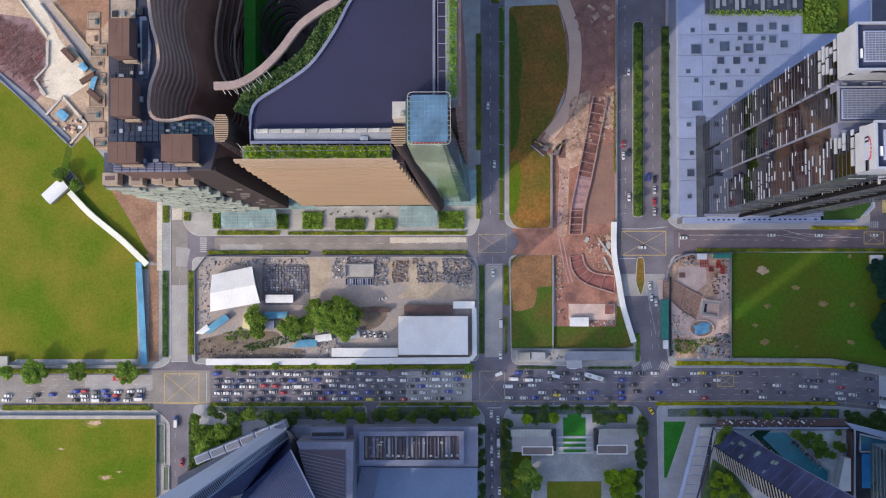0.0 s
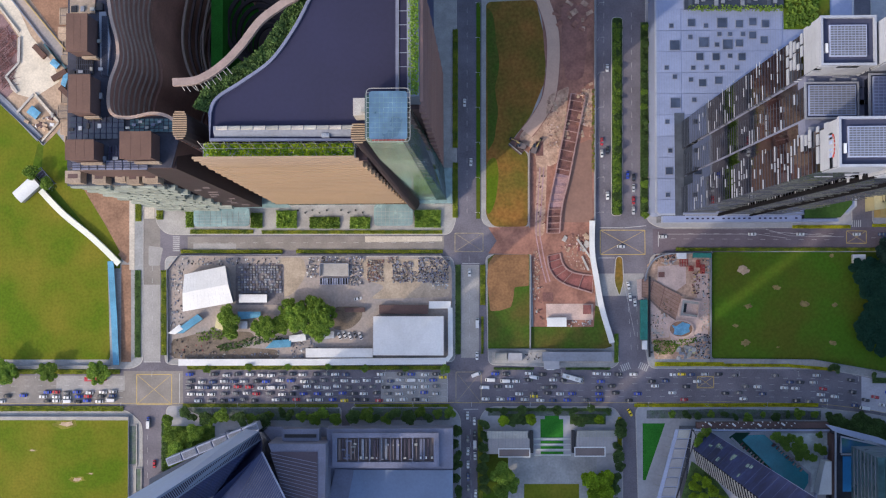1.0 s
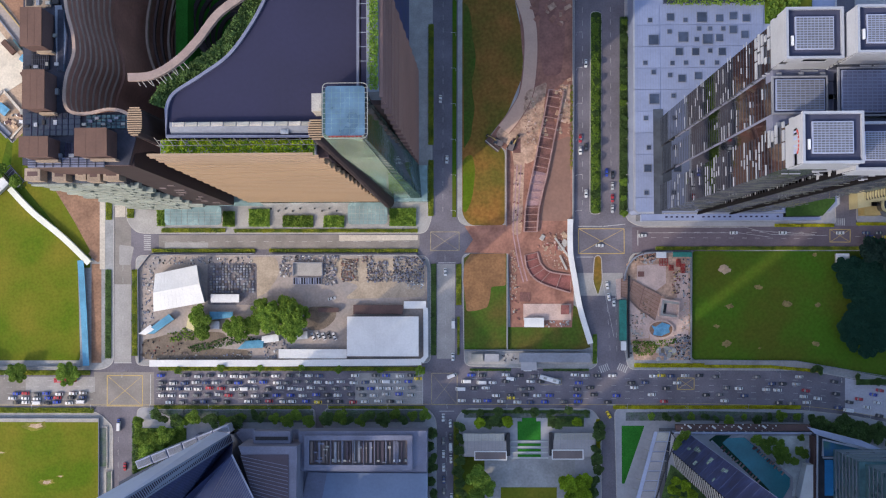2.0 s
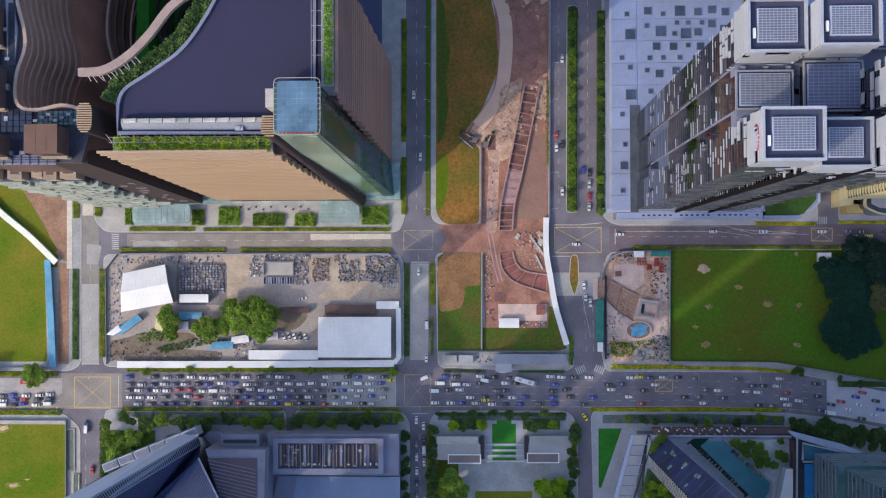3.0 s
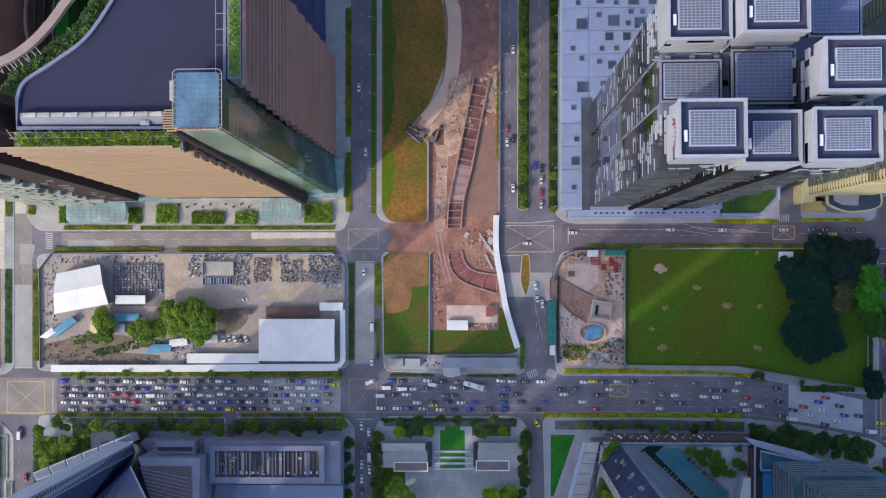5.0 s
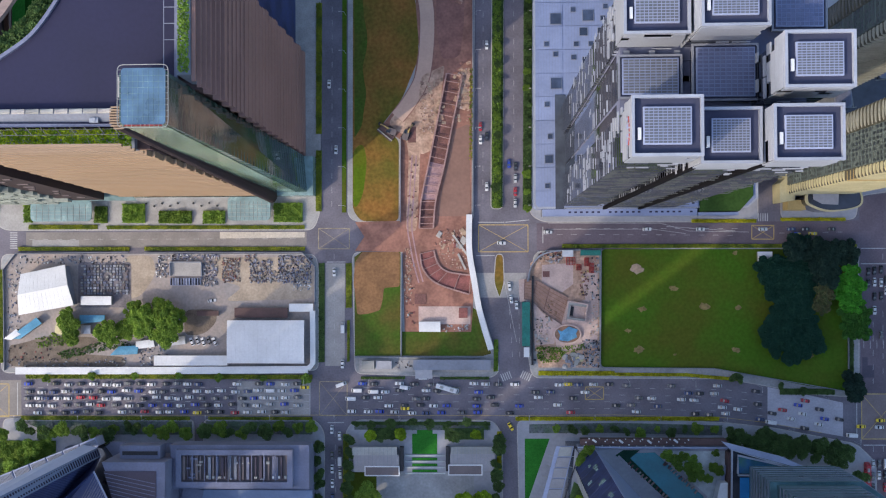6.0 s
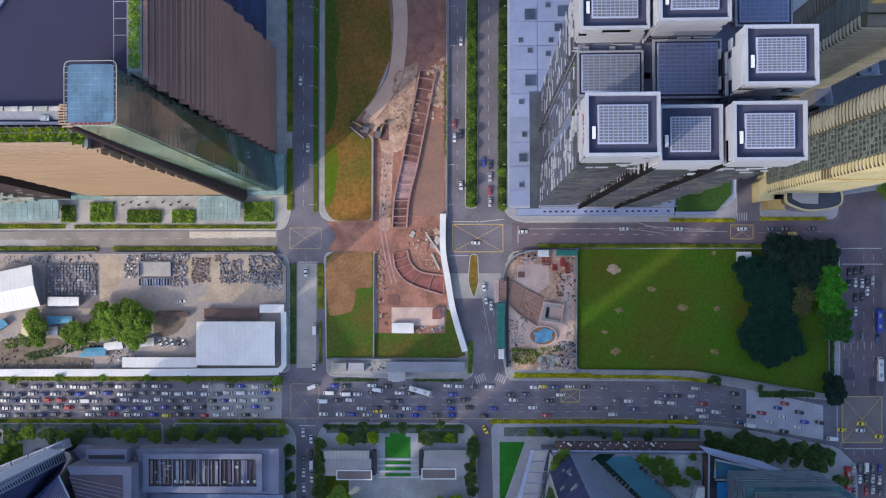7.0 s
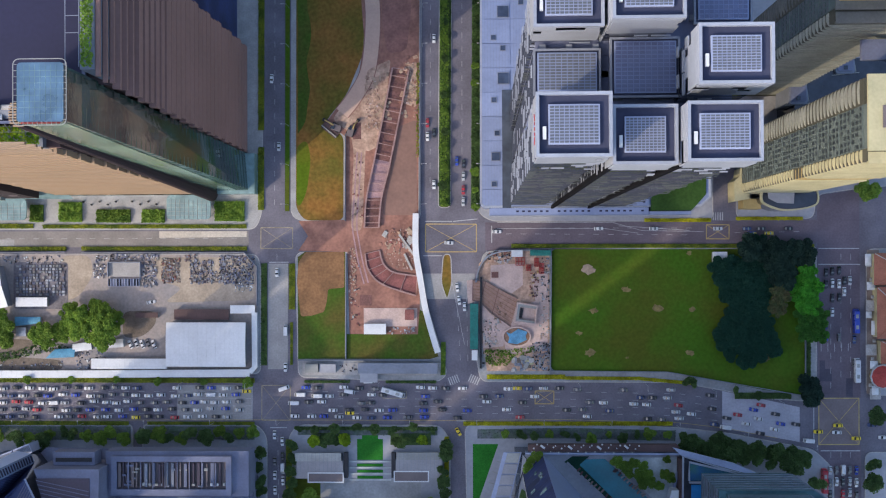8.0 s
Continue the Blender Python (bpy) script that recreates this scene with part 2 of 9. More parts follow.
M_tyre = mat("tyre", (0.02, 0.02, 0.02), 0.85, 0.2, 1, 0.2)


def glass(name, col, rough=0.12, var=0.35, size=9.0):
    """Coated facade glass: dark, glossy, with panes that differ slightly."""
    m = mat(name, col, rough, var, size, 3.0, 0.15, spec=0.9)
    return m




def curtain_glass(name, col, rough=0.05, ior=1.9, wave=0.02, var=0.5, size=14.0):
    """Coated curtain-wall glass: a mirror at a slant, with panes that are not quite flat."""
    m = mat(name, col, rough, var, size, 3.0, 0.2, wave)
    b = m.node_tree.nodes["Principled BSDF"]
    b.inputs["IOR"].default_value, b.inputs["Specular IOR Level"].default_value = ior, 0.5
    for link in list(b.inputs["Roughness"].links):
        m.node_tree.links.remove(link)
    b.inputs["Roughness"].default_value = rough
    return m


M_tower_glass = curtain_glass("tower_glass", (0.125, 0.135, 0.155), 0.04, 2.2, 0.01, 0.3)
M_tower_glass.node_tree.nodes["Principled BSDF"].inputs["Metallic"].default_value = 1.0
M_glass_green = curtain_glass("green_glass", (0.045, 0.095, 0.075), 0.06, 2.0, 0.05)
M_sage = curtain_glass("sage_glass", (0.20, 0.31, 0.22), 0.12, 1.8, 0.04)
M_glass_pale = glass("pale_green_glass", (0.24, 0.36, 0.36), 0.25)
M_glass_blue = glass("blue_glass_roof", (0.085, 0.17, 0.26), 0.3)
M_glass_navy = mat("navy_glass", (0.040, 0.056, 0.155), 0.5, 0.5, 14, 2.0, 0.2, spec=0.15)
M_glass_teal = mat("teal_glass", (0.07, 0.15, 0.17), 0.3, 0.4, 10, 2.0, 0.2, spec=0.4)
M_glass_dark = glass("dark_glass", (0.035, 0.040, 0.055))
M_glass_grey = glass("grey_glass", (0.075, 0.085, 0.105))
M_skylight = curtain_glass("skylight_glass", (0.055, 0.075, 0.13), 0.15, 1.6)
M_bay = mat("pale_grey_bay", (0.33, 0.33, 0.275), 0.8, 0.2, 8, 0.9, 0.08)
M_recess = mat("shaded_olive_recess", (0.085, 0.082, 0.06), 0.8, 0.25, 6, 0.8, 0.08)
M_brown_road = mat("brown_box_surface", (0.205, 0.165, 0.165), 0.85, 0.2, 10, 0.9, 0.1)
M_purple_road = mat("purple_brown_asphalt", (0.150, 0.122, 0.145), 0.85, 0.25, 12, 0.9, 0.1)
M_lavender = mat("lavender_concrete_road", (0.44, 0.425, 0.475), 0.85, 0.18, 9, 0.9, 0.1)
M_tan_pave = mat("tan_pavers", (0.30, 0.235, 0.20), 0.85, 0.3, 5, 0.7, 0.1)
# darker copy of the bay grey, with the rear tower's shade in its colour
M_bay_shaded = mat("shaded_grey_bay", (0.15, 0.148, 0.135), 0.8, 0.2, 8, 0.9, 0.08)
M_window_soft = mat("shaded_window", (0.045, 0.054, 0.052), 0.4, 0.3, 5, 1.0, 0.1, rand=0.25, spec=0.4)
M_windscreen = glass("car_glass", (0.02, 0.025, 0.03), 0.1)


# ---- mesh helpers ----
def box(bm, x0, y0, z0, x1, y1, z1):
    v = [bm.verts.new(p) for p in ((x0, y0, z0), (x1, y0, z0), (x1, y1, z0), (x0, y1, z0), (x0, y0, z1), (x1, y0, z1), (x1, y1, z1), (x0, y1, z1))]
    for f in ((3, 2, 1, 0), (4, 5, 6, 7), (0, 1, 5, 4), (1, 2, 6, 5), (2, 3, 7, 6), (3, 0, 4, 7)):
        bm.faces.new([v[i] for i in f])


def obox(bm, cx, cy, z0, z1, lx, ly, a):
    """A box turned by a degrees about its middle."""
    c, s = math.cos(radians(a)), math.sin(radians(a))
    q = [(cx + c * u - s * w, cy + s * u + c * w) for u, w in ((-lx / 2, -ly / 2), (lx / 2, -ly / 2), (lx / 2, ly / 2), (-lx / 2, ly / 2))]
    prism(bm, q, z0, z1)


def area2(pts):
    return sum(a[0] * b[1] - b[0] * a[1] for a, b in zip(pts, pts[1:] + pts[:1]))


def prism(bm, pts, z0, z1, top=None):
    """A plate or block over a plan outline; top gives another outline for its upper end."""
    pts = list(pts)
    top = list(top) if top else pts
    if area2(pts) < 0:
        pts, top = pts[::-1], top[::-1]
    lo = [bm.verts.new((x, y, z0)) for x, y in pts]
    hi = [bm.verts.new((x, y, z1)) for x, y in top]
    n = len(lo)
    bm.faces.new(lo[::-1])
    bm.faces.new(hi)
    for i in range(n):
        j = (i + 1) % n
        bm.faces.new((lo[i], lo[j], hi[j], hi[i]))


def tube(bm, a, b, r0, r1=None, n=10):
    """A round bar from a to b."""
    a, b = Vector(a), Vector(b)
    r1 = r0 if r1 is None else r1
    q = (b - a).to_track_quat("Z", "Y")
    rings = []
    for p, r in ((a, r0), (b, r1)):
        rings.append([bm.verts.new(p + q @ Vector((r * math.cos(k * 2 * math.pi / n), r * math.sin(k * 2 * math.pi / n), 0))) for k in range(n)])
    for k in range(n):
        j = (k + 1) % n
        bm.faces.new((rings[0][k], rings[0][j], rings[1][j], rings[1][k]))
    bm.faces.new(rings[0][::-1])
    bm.faces.new(rings[1])


def rounded(pts, r, n=5):
    """The outline with its corners rounded by about r metres."""
    out = []
    for i, p in enumerate(pts):
        p, a, b = Vector(p), Vector(pts[i - 1]), Vector(pts[(i + 1) % len(pts)])
        da, db = min(r, (a - p).length * 0.45), min(r, (b - p).length * 0.45)
        s, e = p + (a - p).normalized() * da, p + (b - p).normalized() * db
        for k in range(n + 1):
            t = k / n
            q = s * (1 - t) ** 2 + p * 2 * t * (1 - t) + e * t * t
            out.append((q.x, q.y))
    return out


def smooth_line(pts, n=6):
    """A smooth line through plan points."""
    out = []
    for i in range(len(pts) - 1):
        p0, p1, p2, p3 = (Vector(pts[max(0, min(len(pts) - 1, j))]) for j in (i - 1, i, i + 1, i + 2))
        for k in range(n):
            t = k / n
            q = 0.5 * ((2 * p1) + (p2 - p0) * t + (2 * p0 - 5 * p1 + 4 * p2 - p3) * t * t + (3 * p1 - p0 - 3 * p2 + p3) * t ** 3)
            out.append((q.x, q.y))
    out.append(tuple(pts[-1]))
    return out


def ribbon(line, w0, w1):
    """The outline of a band that runs along a line, from w0 to w1 metres at its left."""
    left, right = [], []
    for i, p in enumerate(line):
        a, b = Vector(line[max(0, i - 1)]), Vector(line[min(len(line) - 1, i + 1)])
        d = (b - a).normalized()
        nrm = Vector((-d.y, d.x))
        left.append(tuple(Vector(p) + nrm * w1))
        right.append(tuple(Vector(p) + nrm * w0))
    return left, right


def band(bm, line, w0, w1, z0, z1):
    """A curved slab along a line."""
    left, right = ribbon(line, w0, w1)
    lo_l, lo_r = [bm.verts.new((*p, z0)) for p in left], [bm.verts.new((*p, z0)) for p in right]
    hi_l, hi_r = [bm.verts.new((*p, z1)) for p in left], [bm.verts.new((*p, z1)) for p in right]
    for i in range(len(line) - 1):
        bm.faces.new((hi_r[i], hi_r[i + 1], hi_l[i + 1], hi_l[i]))
        bm.faces.new((lo_l[i], lo_l[i + 1], lo_r[i + 1], lo_r[i]))
        bm.faces.new((hi_l[i], hi_l[i + 1], lo_l[i + 1], lo_l[i]))
        bm.faces.new((lo_r[i], lo_r[i + 1], hi_r[i + 1], hi_r[i]))
    for i in (0, -1):
        bm.faces.new((lo_r[i], hi_r[i], hi_l[i], lo_l[i]))


def done(name, bm, material):
    bm.normal_update()
    me = bpy.data.meshes.new(name)
    bm.to_mesh(me)
    bm.free()
    me.materials.append(material)
    return new(name, me)


def at_base(name, x, y, z, label, category, group="", kind=""):
    ob = new(name)
    ob.location = (x, y, z)
    ob.empty_display_size = 1
    return tagged(ob, label, category, group, kind)


def part(name, bm, material, parent, label=""):
    """Link a bmesh, given in the world's metres, as one mesh under a thing or a part."""
    ob = done(name, bm, material)
    ob.parent = parent
    top = parent
    while top.parent:
        top = top.parent
    if parent is top:
        ob.matrix_parent_inverse = Matrix.Translation(-Vector(top.location))
    return tagged(ob, label)


def boxpart(name, lims, material, parent, label=""):
    bm = bmesh.new()
    box(bm, *lims)
    return part(name, bm, material, parent, label)


def prismpart(name, pts, z0, z1, material, parent, label="", top=None):
    bm = bmesh.new()
    prism(bm, pts, z0, z1, top)
    return part(name, bm, material, parent, label)


def setting(name, pts, z0, z1, material, label, category):
    bm = bmesh.new()
    prism(bm, pts, z0, z1)
    return tagged(done(name, bm, material), label, category, kind="structure")


def middle(pts):
    return sum(p[0] for p in pts) / len(pts), sum(p[1] for p in pts) / len(pts)


def lerp(a, b, t):
    return tuple(u + (v - u) * t for u, v in zip(a, b))


rnd = random.Random(7)

# ---- ground, roads and blocks ----
setting("ground", [(-2500, -2500), (2500, -2500), (2500, 2500), (-2500, 2500)], -0.5, 0.0, M_ground, "bare earth under the whole city district", "ground")
setting("road", [(-420, -330), (480, -330), (480, 330), (-420, 330)], 0.0, 0.05, M_asphalt, "worn dark grey asphalt of the street grid", "road")
ROAD, WALKWAY = 0.05, 0.22


def block(name, pts, material=None, label="grey paved footpath with a pale kerb", r=4.0):
    """A raised city block with a kerb round it."""
    pts = rounded(pts, r)
    bm = bmesh.new()
    prism(bm, pts, ROAD, WALKWAY)
    ob = tagged(done(name, bm, material or M_paving), label, "pavement", kind="structure")
    kerb = bmesh.new()
    line = list(pts) + [pts[0]]
    sign = 1 if area2(list(pts)) > 0 else -1
    band(kerb, line, 0.0 if sign > 0 else -0.45, 0.45 if sign > 0 else 0.0, ROAD, WALKWAY + 0.03)
    part("kerb", kerb, M_kerb, ob, "pale concrete kerb")
    return ob


block("pavement", [(-481.3, -49), (-163.9, -50.1), (-158.2, -46.3), (-158.4, 42.4), (-147.2, 42.3), (-147.6, 256.1), (-486.5, 259.9)])
block("pavement", [(-144.5, 24.3), (-149.0, 27.5), (-151.9, 32.5), (-151.9, 42.1), (-147.0, 42.4), (-147.6, 256.1), (17.5, 254.3), (16.3, 32.4), (13, 23.5)], M_concrete)
block("pavement", [(-146.4, -47.9), (-146.5, 12.6), (13.9, 11.8), (15.5, 3.8), (15.2, -46.9)])
block("pavement", [(29.9, 30.8), (31.3, 254.1), (95.4, 253.4), (93.3, 27.2), (33.7, 27.6)], M_concrete)
block("pavement", [(33.2, -48.5), (32, 12.6), (91.6, 12.3), (94, -6.1), (101.9, -31.4), (106.2, -47.2), (101.1, -51)])
block("pavement", [(121.7, -50.7), (118, -29.9), (119.2, -8), (123.4, 12.5), (283.1, 15.2), (282.6, -60.6), (257.1, -58.9), (238.3, -55.1), (216.8, -51.3)])
block("pavement", [(120.8, 30.8), (121.7, 205.9), (236, 204), (234.1, 43.2), (234, 26.3), (127.6, 26.7)], M_slate)
block("pavement", [(244.8, 27.3), (246, 203.8), (405.9, 201.1), (404.5, 50), (302.1, 41.3), (283.3, 38.7), (281.9, 27.1)], M_slate)
block("pavement", [(-480.8, -73.6), (-477.8, -254.4), (-158.4, -253.9), (-158.6, -81.5), (-160.6, -78.6), (-167.6, -72.6)], M_concrete)
block("pavement", [(-145.7, -70.4), (-47.7, -70.7), (-48.2, -253.7), (-145.4, -253.8)], M_slate)
block("pavement", [(-43.3, -70.7), (13.2, -70.9), (18.2, -76.9), (17.2, -253.5), (-43.8, -253.7)], M_slate)
block("pavement", [(28.3, -76.9), (33.1, -71.2), (102.5, -71.4), (107.2, -78.7), (106.4, -253.4), (27.2, -253.5)], M_slate)
block("pavement", [(114, -71.4), (162.5, -70.3), (216.6, -72.5), (240.9, -75.2), (281.1, -83), (290.6, -92.4), (289.6, -219), (116.8, -220.6)], M_slate)
block("pavement", [(306.4, 12.9), (430.5, 12.3), (429.7, -60.1), (305.8, -57.3)], M_slate)
block("pavement", [(305.1, -84.3), (429.5, -84.2), (428.2, -217.7), (304, -218.9)], M_slate)
# planted medians of the dual carriageway
block("traffic_island", [(101.6, 33.5), (107.9, 33.5), (109, 144.3), (102.7, 144.3)], M_grass_deep, "planted road island with a pale kerb", 2.5)
block("traffic_island", [(103.9, 11.3), (108, 11.3), (108.5, -3), (105.9, -11.8), (102.8, -2.9)], M_grass_dry, "dry grass road island with a pale kerb", 3)

Z1 = WALKWAY + 0.06


def patch(name, pts, material, label, category="ground", z=Z1, r=0.0, z0=WALKWAY - 0.05):
    return setting(name, rounded(pts, r) if r else pts, z0, z, material, label, category)


# fields
patch("lawn", [(-481.4, -45.1), (-176.8, -46.2), (-178.5, 8.6), (-216.6, 48.1), (-217.9, 62.6), (-214.8, 74.8), (-264.5, 121.5), (-486.5, 259.9)], M_grass, "bright green open grass field", "grass", r=4)
patch("lawn", [(-480.8, -77.7), (-166.8, -78.6), (-166.3, -253.9), (-477.8, -254.4)], M_grass, "bright green open grass field with bare patches", "grass")
patch("lawn", [(33.2, 153.3), (61.0, 154.3), (66.6, 128), (65.6, 108.7), (57.6, 89.2), (46.7, 75.3), (55.9, 68.8), (55.6, 27.8), (36.6, 27.9), (32.5, 33.9)], M_grass_dry, "dry brown and green grass plot", "grass", r=3)
patch("lawn", [(33, 64.2), (38.1, 67.4), (39.9, 57.8), (37.9, 41.9), (34.7, 34.9), (32.8, 35.5)], M_grass, "greener strip of the dry plot", "grass", Z1 + 0.03, r=4)
# duller grass patch paints the tower's soft shadow on the dry plot
patch("lawn", smooth_line([(33.6, 70), (37.2, 76), (38.4, 84), (39.6, 92), (38.6, 99), (38.0, 106), (39.8, 114), (40.2, 122), (38.6, 131), (38.0, 140), (36.5, 147), (33.8, 150)], 4), M_grass_dull, "green strip of the dry plot with tower shade painted in", "grass", Z1 + 0.03)
patch("lawn", [(27.1, 32.4), (29.3, 32.4), (30.1, 153.3), (27.8, 153.3)], M_grass_deep, "narrow roadside grass strip", "grass")
patch("lawn", [(29.9, 32.3), (31.8, 32.3), (32.6, 153.3), (30.7, 153.3)], M_concrete, "pale concrete drain beside the road", "drain")
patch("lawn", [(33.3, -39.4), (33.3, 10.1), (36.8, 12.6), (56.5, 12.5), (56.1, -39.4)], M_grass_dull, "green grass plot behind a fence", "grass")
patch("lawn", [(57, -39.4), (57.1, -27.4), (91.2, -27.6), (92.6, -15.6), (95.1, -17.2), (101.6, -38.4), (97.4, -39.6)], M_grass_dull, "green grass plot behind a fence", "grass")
patch("bare_soil", [(32.9, -2.6), (33.6, 7.5), (37.1, 12.6), (56.1, 12.5), (56, -4.9), (48.1, -5.5), (47.4, -11.6), (46.1, -16.6), (39.8, -18.5), (34.7, -18.8)], M_soil_orange, "bare orange-brown soil", "soil", Z1 + 0.05, r=1.2)
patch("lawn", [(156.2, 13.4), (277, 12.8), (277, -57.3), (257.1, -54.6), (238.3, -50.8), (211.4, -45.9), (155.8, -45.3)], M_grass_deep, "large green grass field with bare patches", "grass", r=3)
patch("lawn", [(118, -80.7), (130.3, -80.7), (119.3, -111.8), (117.9, -111.8)], M_turf, "bright green clipped lawn", "grass")
# earthworks between the two streets
patch("bare_soil", [(57.1, 189.1), (93.5, 188.8), (91.9, 12.3), (57.4, 12.5), (56.2, 27.4), (56.6, 68.8), (47.1, 75.3), (63.0, 96.0), (66.2, 115.1), (64.5, 140)], M_dirt, "reddish bare earth of an excavation site", "soil", Z1 + 0.02)
patch("bare_soil", [(33.7, 27.6), (92.4, 28.8), (92.2, 11.4), (33.6, 13.2), (38.4, 20.2)], M_dirt, "reddish earth tracked over the closed street", "soil", Z1 + 0.04, z0=ROAD - 0.02)
patch("bare_soil", [(57.4, 16.3), (91.6, 16.1), (92.7, -2.9), (92.6, -15.6), (91.6, -27.6), (58.4, -27.4)], M_dirt, "reddish bare earth of an excavation site", "soil", Z1 + 0.02)
HAUL = smooth_line([(58.5, 172), (64.2, 155.6), (68.8, 142), (70.4, 130.0), (69.9, 114.0), (67.5, 99.1), (61.1, 87.4), (55.2, 80.0)])
haul_left, haul_right = ribbon(HAUL, -3.5, 3.5)
patch("dirt_track", haul_left + haul_right[::-1], M_haul, "pale curved haul road of packed sand", "track", Z1 + 0.10)
for off in (-3.9, 3.6):
    l, r = ribbon(HAUL, off, off + 0.4)
    patch("wheel_rut", l + r[::-1], M_dirt_deep, "dark soil edge of the haul road", "track", Z1 + 0.13)
patch("dirt_track", [(49.9, 76.9), (59.6, 88), (67.6, 95.9), (74, 103.9), (77.8, 103.8), (71.3, 84.7), (66.7, 64), (64.8, 22.6), (59.1, 22.6), (60.9, 60.8), (59.4, 70.4)], M_pink, "pale trampled sand beside the trench", "track", Z1 + 0.08, r=4)
patch("bare_soil", [(76.5, 28.9), (91.1, 28.8), (91.5, 71.8), (76.9, 71.9)], M_dirt, "smooth levelled reddish earth", "soil", Z1 + 0.05)
# plot with the piling works
patch("bare_soil", [(121.3, 6.5), (128.6, 12.1), (155.4, 12.6), (155, -45.5), (125.1, -45.4), (121, -22)], M_pink, "pinkish earth of a walled building site", "soil", Z1 + 0.02)
patch("bare_soil", [(131.4, -17.3), (155.1, -9.5), (154.2, -34.8), (134.3, -37.8)], M_site_slab, "pale dusty ground round a pit", "soil", Z1 + 0.05, r=4)
# yard of the lot
patch("gravel_yard", [(-144.2, -45), (-144.2, 7.8), (-138.5, 12.5), (12.3, 11.1), (13.6, 3.8), (13.3, -45.6)], M_gravel, "grey gravel yard with pale dusty tracks", "ground")
# tan patches paint the sunlit ground on both sides of the hall tower's shadow
patch("gravel_yard", [(-83.2, 11.4), (-68.5, 11.3), (-67.3, 1.6), (-74.7, -9.2), (-88.1, -12.2), (-82.0, -0.7)], M_yard_tan, "pale dusty yard ground with sunlight painted in", "ground", Z1 + 0.04, r=4)
patch("gravel_yard", [(-38.1, 10.4), (12.0, 10.0), (12.4, -10.8), (-32.5, -11.8), (-22.8, -4.6), (-36, -1)], M_yard_tan, "pale dusty yard ground with sunlight painted in", "ground", Z1 + 0.045, r=4)
# north-west earthworks
patch("bare_soil", [(-355.2, 258.5), (-150.1, 256.2), (-175.7, 139.6), (-196.5, 97.8), (-210.9, 77), (-215.8, 76.1), (-264.5, 123.5)], M_sand, "pale sandy ground of a large building site", "soil", Z1 + 0.03)
patch("lawn", [(-222.0, 59), (-218.0, 76), (-203.5, 70), (-199.5, 48), (-188.8, 38.4), (-179.1, 20.7), (-170.4, 10.8), (-174.5, 9.5), (-196, 30), (-216, 50)], M_grass_deep, "deep green grass slope beside the covered walk", "grass", Z1 + 0.035, r=1)
patch("lawn", [(-217, 49), (-203, 36), (-185, 21), (-171.5, 8.6), (-171.5, 5.8), (-180, 5.8), (-220, 44)], M_grass, "bright grass below the covered walk", "grass", Z1 + 0.02)
patch("path", [(-166.3, 5), (-163.4, 5), (-163.4, 44.6), (-166.4, 44.6)], M_apron, "cream concrete path beside bare earth", "path", Z1 + 0.04)
setting("road_patch", [(-158.0, 33.5), (-152.3, 33.5), (-152.3, 44.0), (-158.0, 44.0)], 0.03, ROAD + 0.03, M_apron, "pale paved driveway", "road")
setting("road_patch", rounded([(-155.6, 7.2), (-149.4, 7.2), (-147.4, 17.2), (-155.6, 18.4)], 1.0), 0.03, ROAD + 0.05, M_asphalt_new, "pale painted traffic island", "road")
patch("bare_soil", [(-201.5, 64), (-199.5, 48), (-188.8, 38.4), (-179.1, 20.7), (-170.4, 10.8), (-166.3, 8), (-166.4, 48)], M_brown, "reddish-brown bare slope", "soil", Z1 + 0.03, r=3)
patch("bare_soil", [(-170.7, -46.2), (-165.2, -46.2), (-165.4, 7.9), (-170.8, 7.9)], M_brown, "strip of reddish-brown soil", "soil", Z1 + 0.03)
# pale road surfaces
setting("road_patch", [(-169.3, -70.3), (-136.1, -70.4), (-136.2, -51.4), (-169.4, -51.3)], 0.03, ROAD + 0.01, M_junction, "brown-grey junction surface", "road")
setting("road_patch", [(-158.3, -3.3), (-149, -3.4), (-149.1, 39.7), (-158.4, 39.8)], 0.03, ROAD + 0.01, M_junction, "brown-grey side street surface", "road")
setting("road_patch", [(-255.1, -69.5), (-169.3, -69.7), (-169.4, -53.9), (-255.2, -53.6)], 0.03, ROAD + 0.008, M_junction, "grey main road surface", "road")
setting("road_patch", [(-158.2, -46.3), (-148.9, -46.3), (-149, -3.4), (-158.3, -3.3)], 0.03, ROAD + 0.02, M_asphalt_new, "pale concrete carriageway of a side street", "road")
setting("road_patch", [(18.4, -44.4), (28.2, -44.4), (28.5, 6.9), (18.7, 7)], 0.03, ROAD + 0.02, M_asphalt_new, "pale concrete carriageway of a side street", "road")
setting("road_patch", [(-26.1, -69.2), (10.3, -69.3), (10.4, -52.2), (-26.1, -52.1)], 0.03, ROAD + 0.02, M_asphalt_new, "pale relaid stretch of the main road", "road")
setting("road_patch", [(-207.1, -62), (-168.7, -62.1), (-168.7, -53.9), (-207.1, -53.7)], 0.03, ROAD + 0.02, M_asphalt_new, "pale relaid stretch of the main road", "road")
setting("road_patch", [(94, 1.8), (119.3, 1.7), (119.2, -10.6), (93.9, -10.5)], 0.03, ROAD + 0.02, M_asphalt_new, "pale concrete patch on the street", "road")
setting("road_patch", [(237.8, -55.2), (256.5, -59.0), (274.5, -63.0), (274.4, -79.6), (237.6, -73.0)], 0.03, ROAD + 0.02, M_lavender, "pale relaid stretch of the main road", "road")
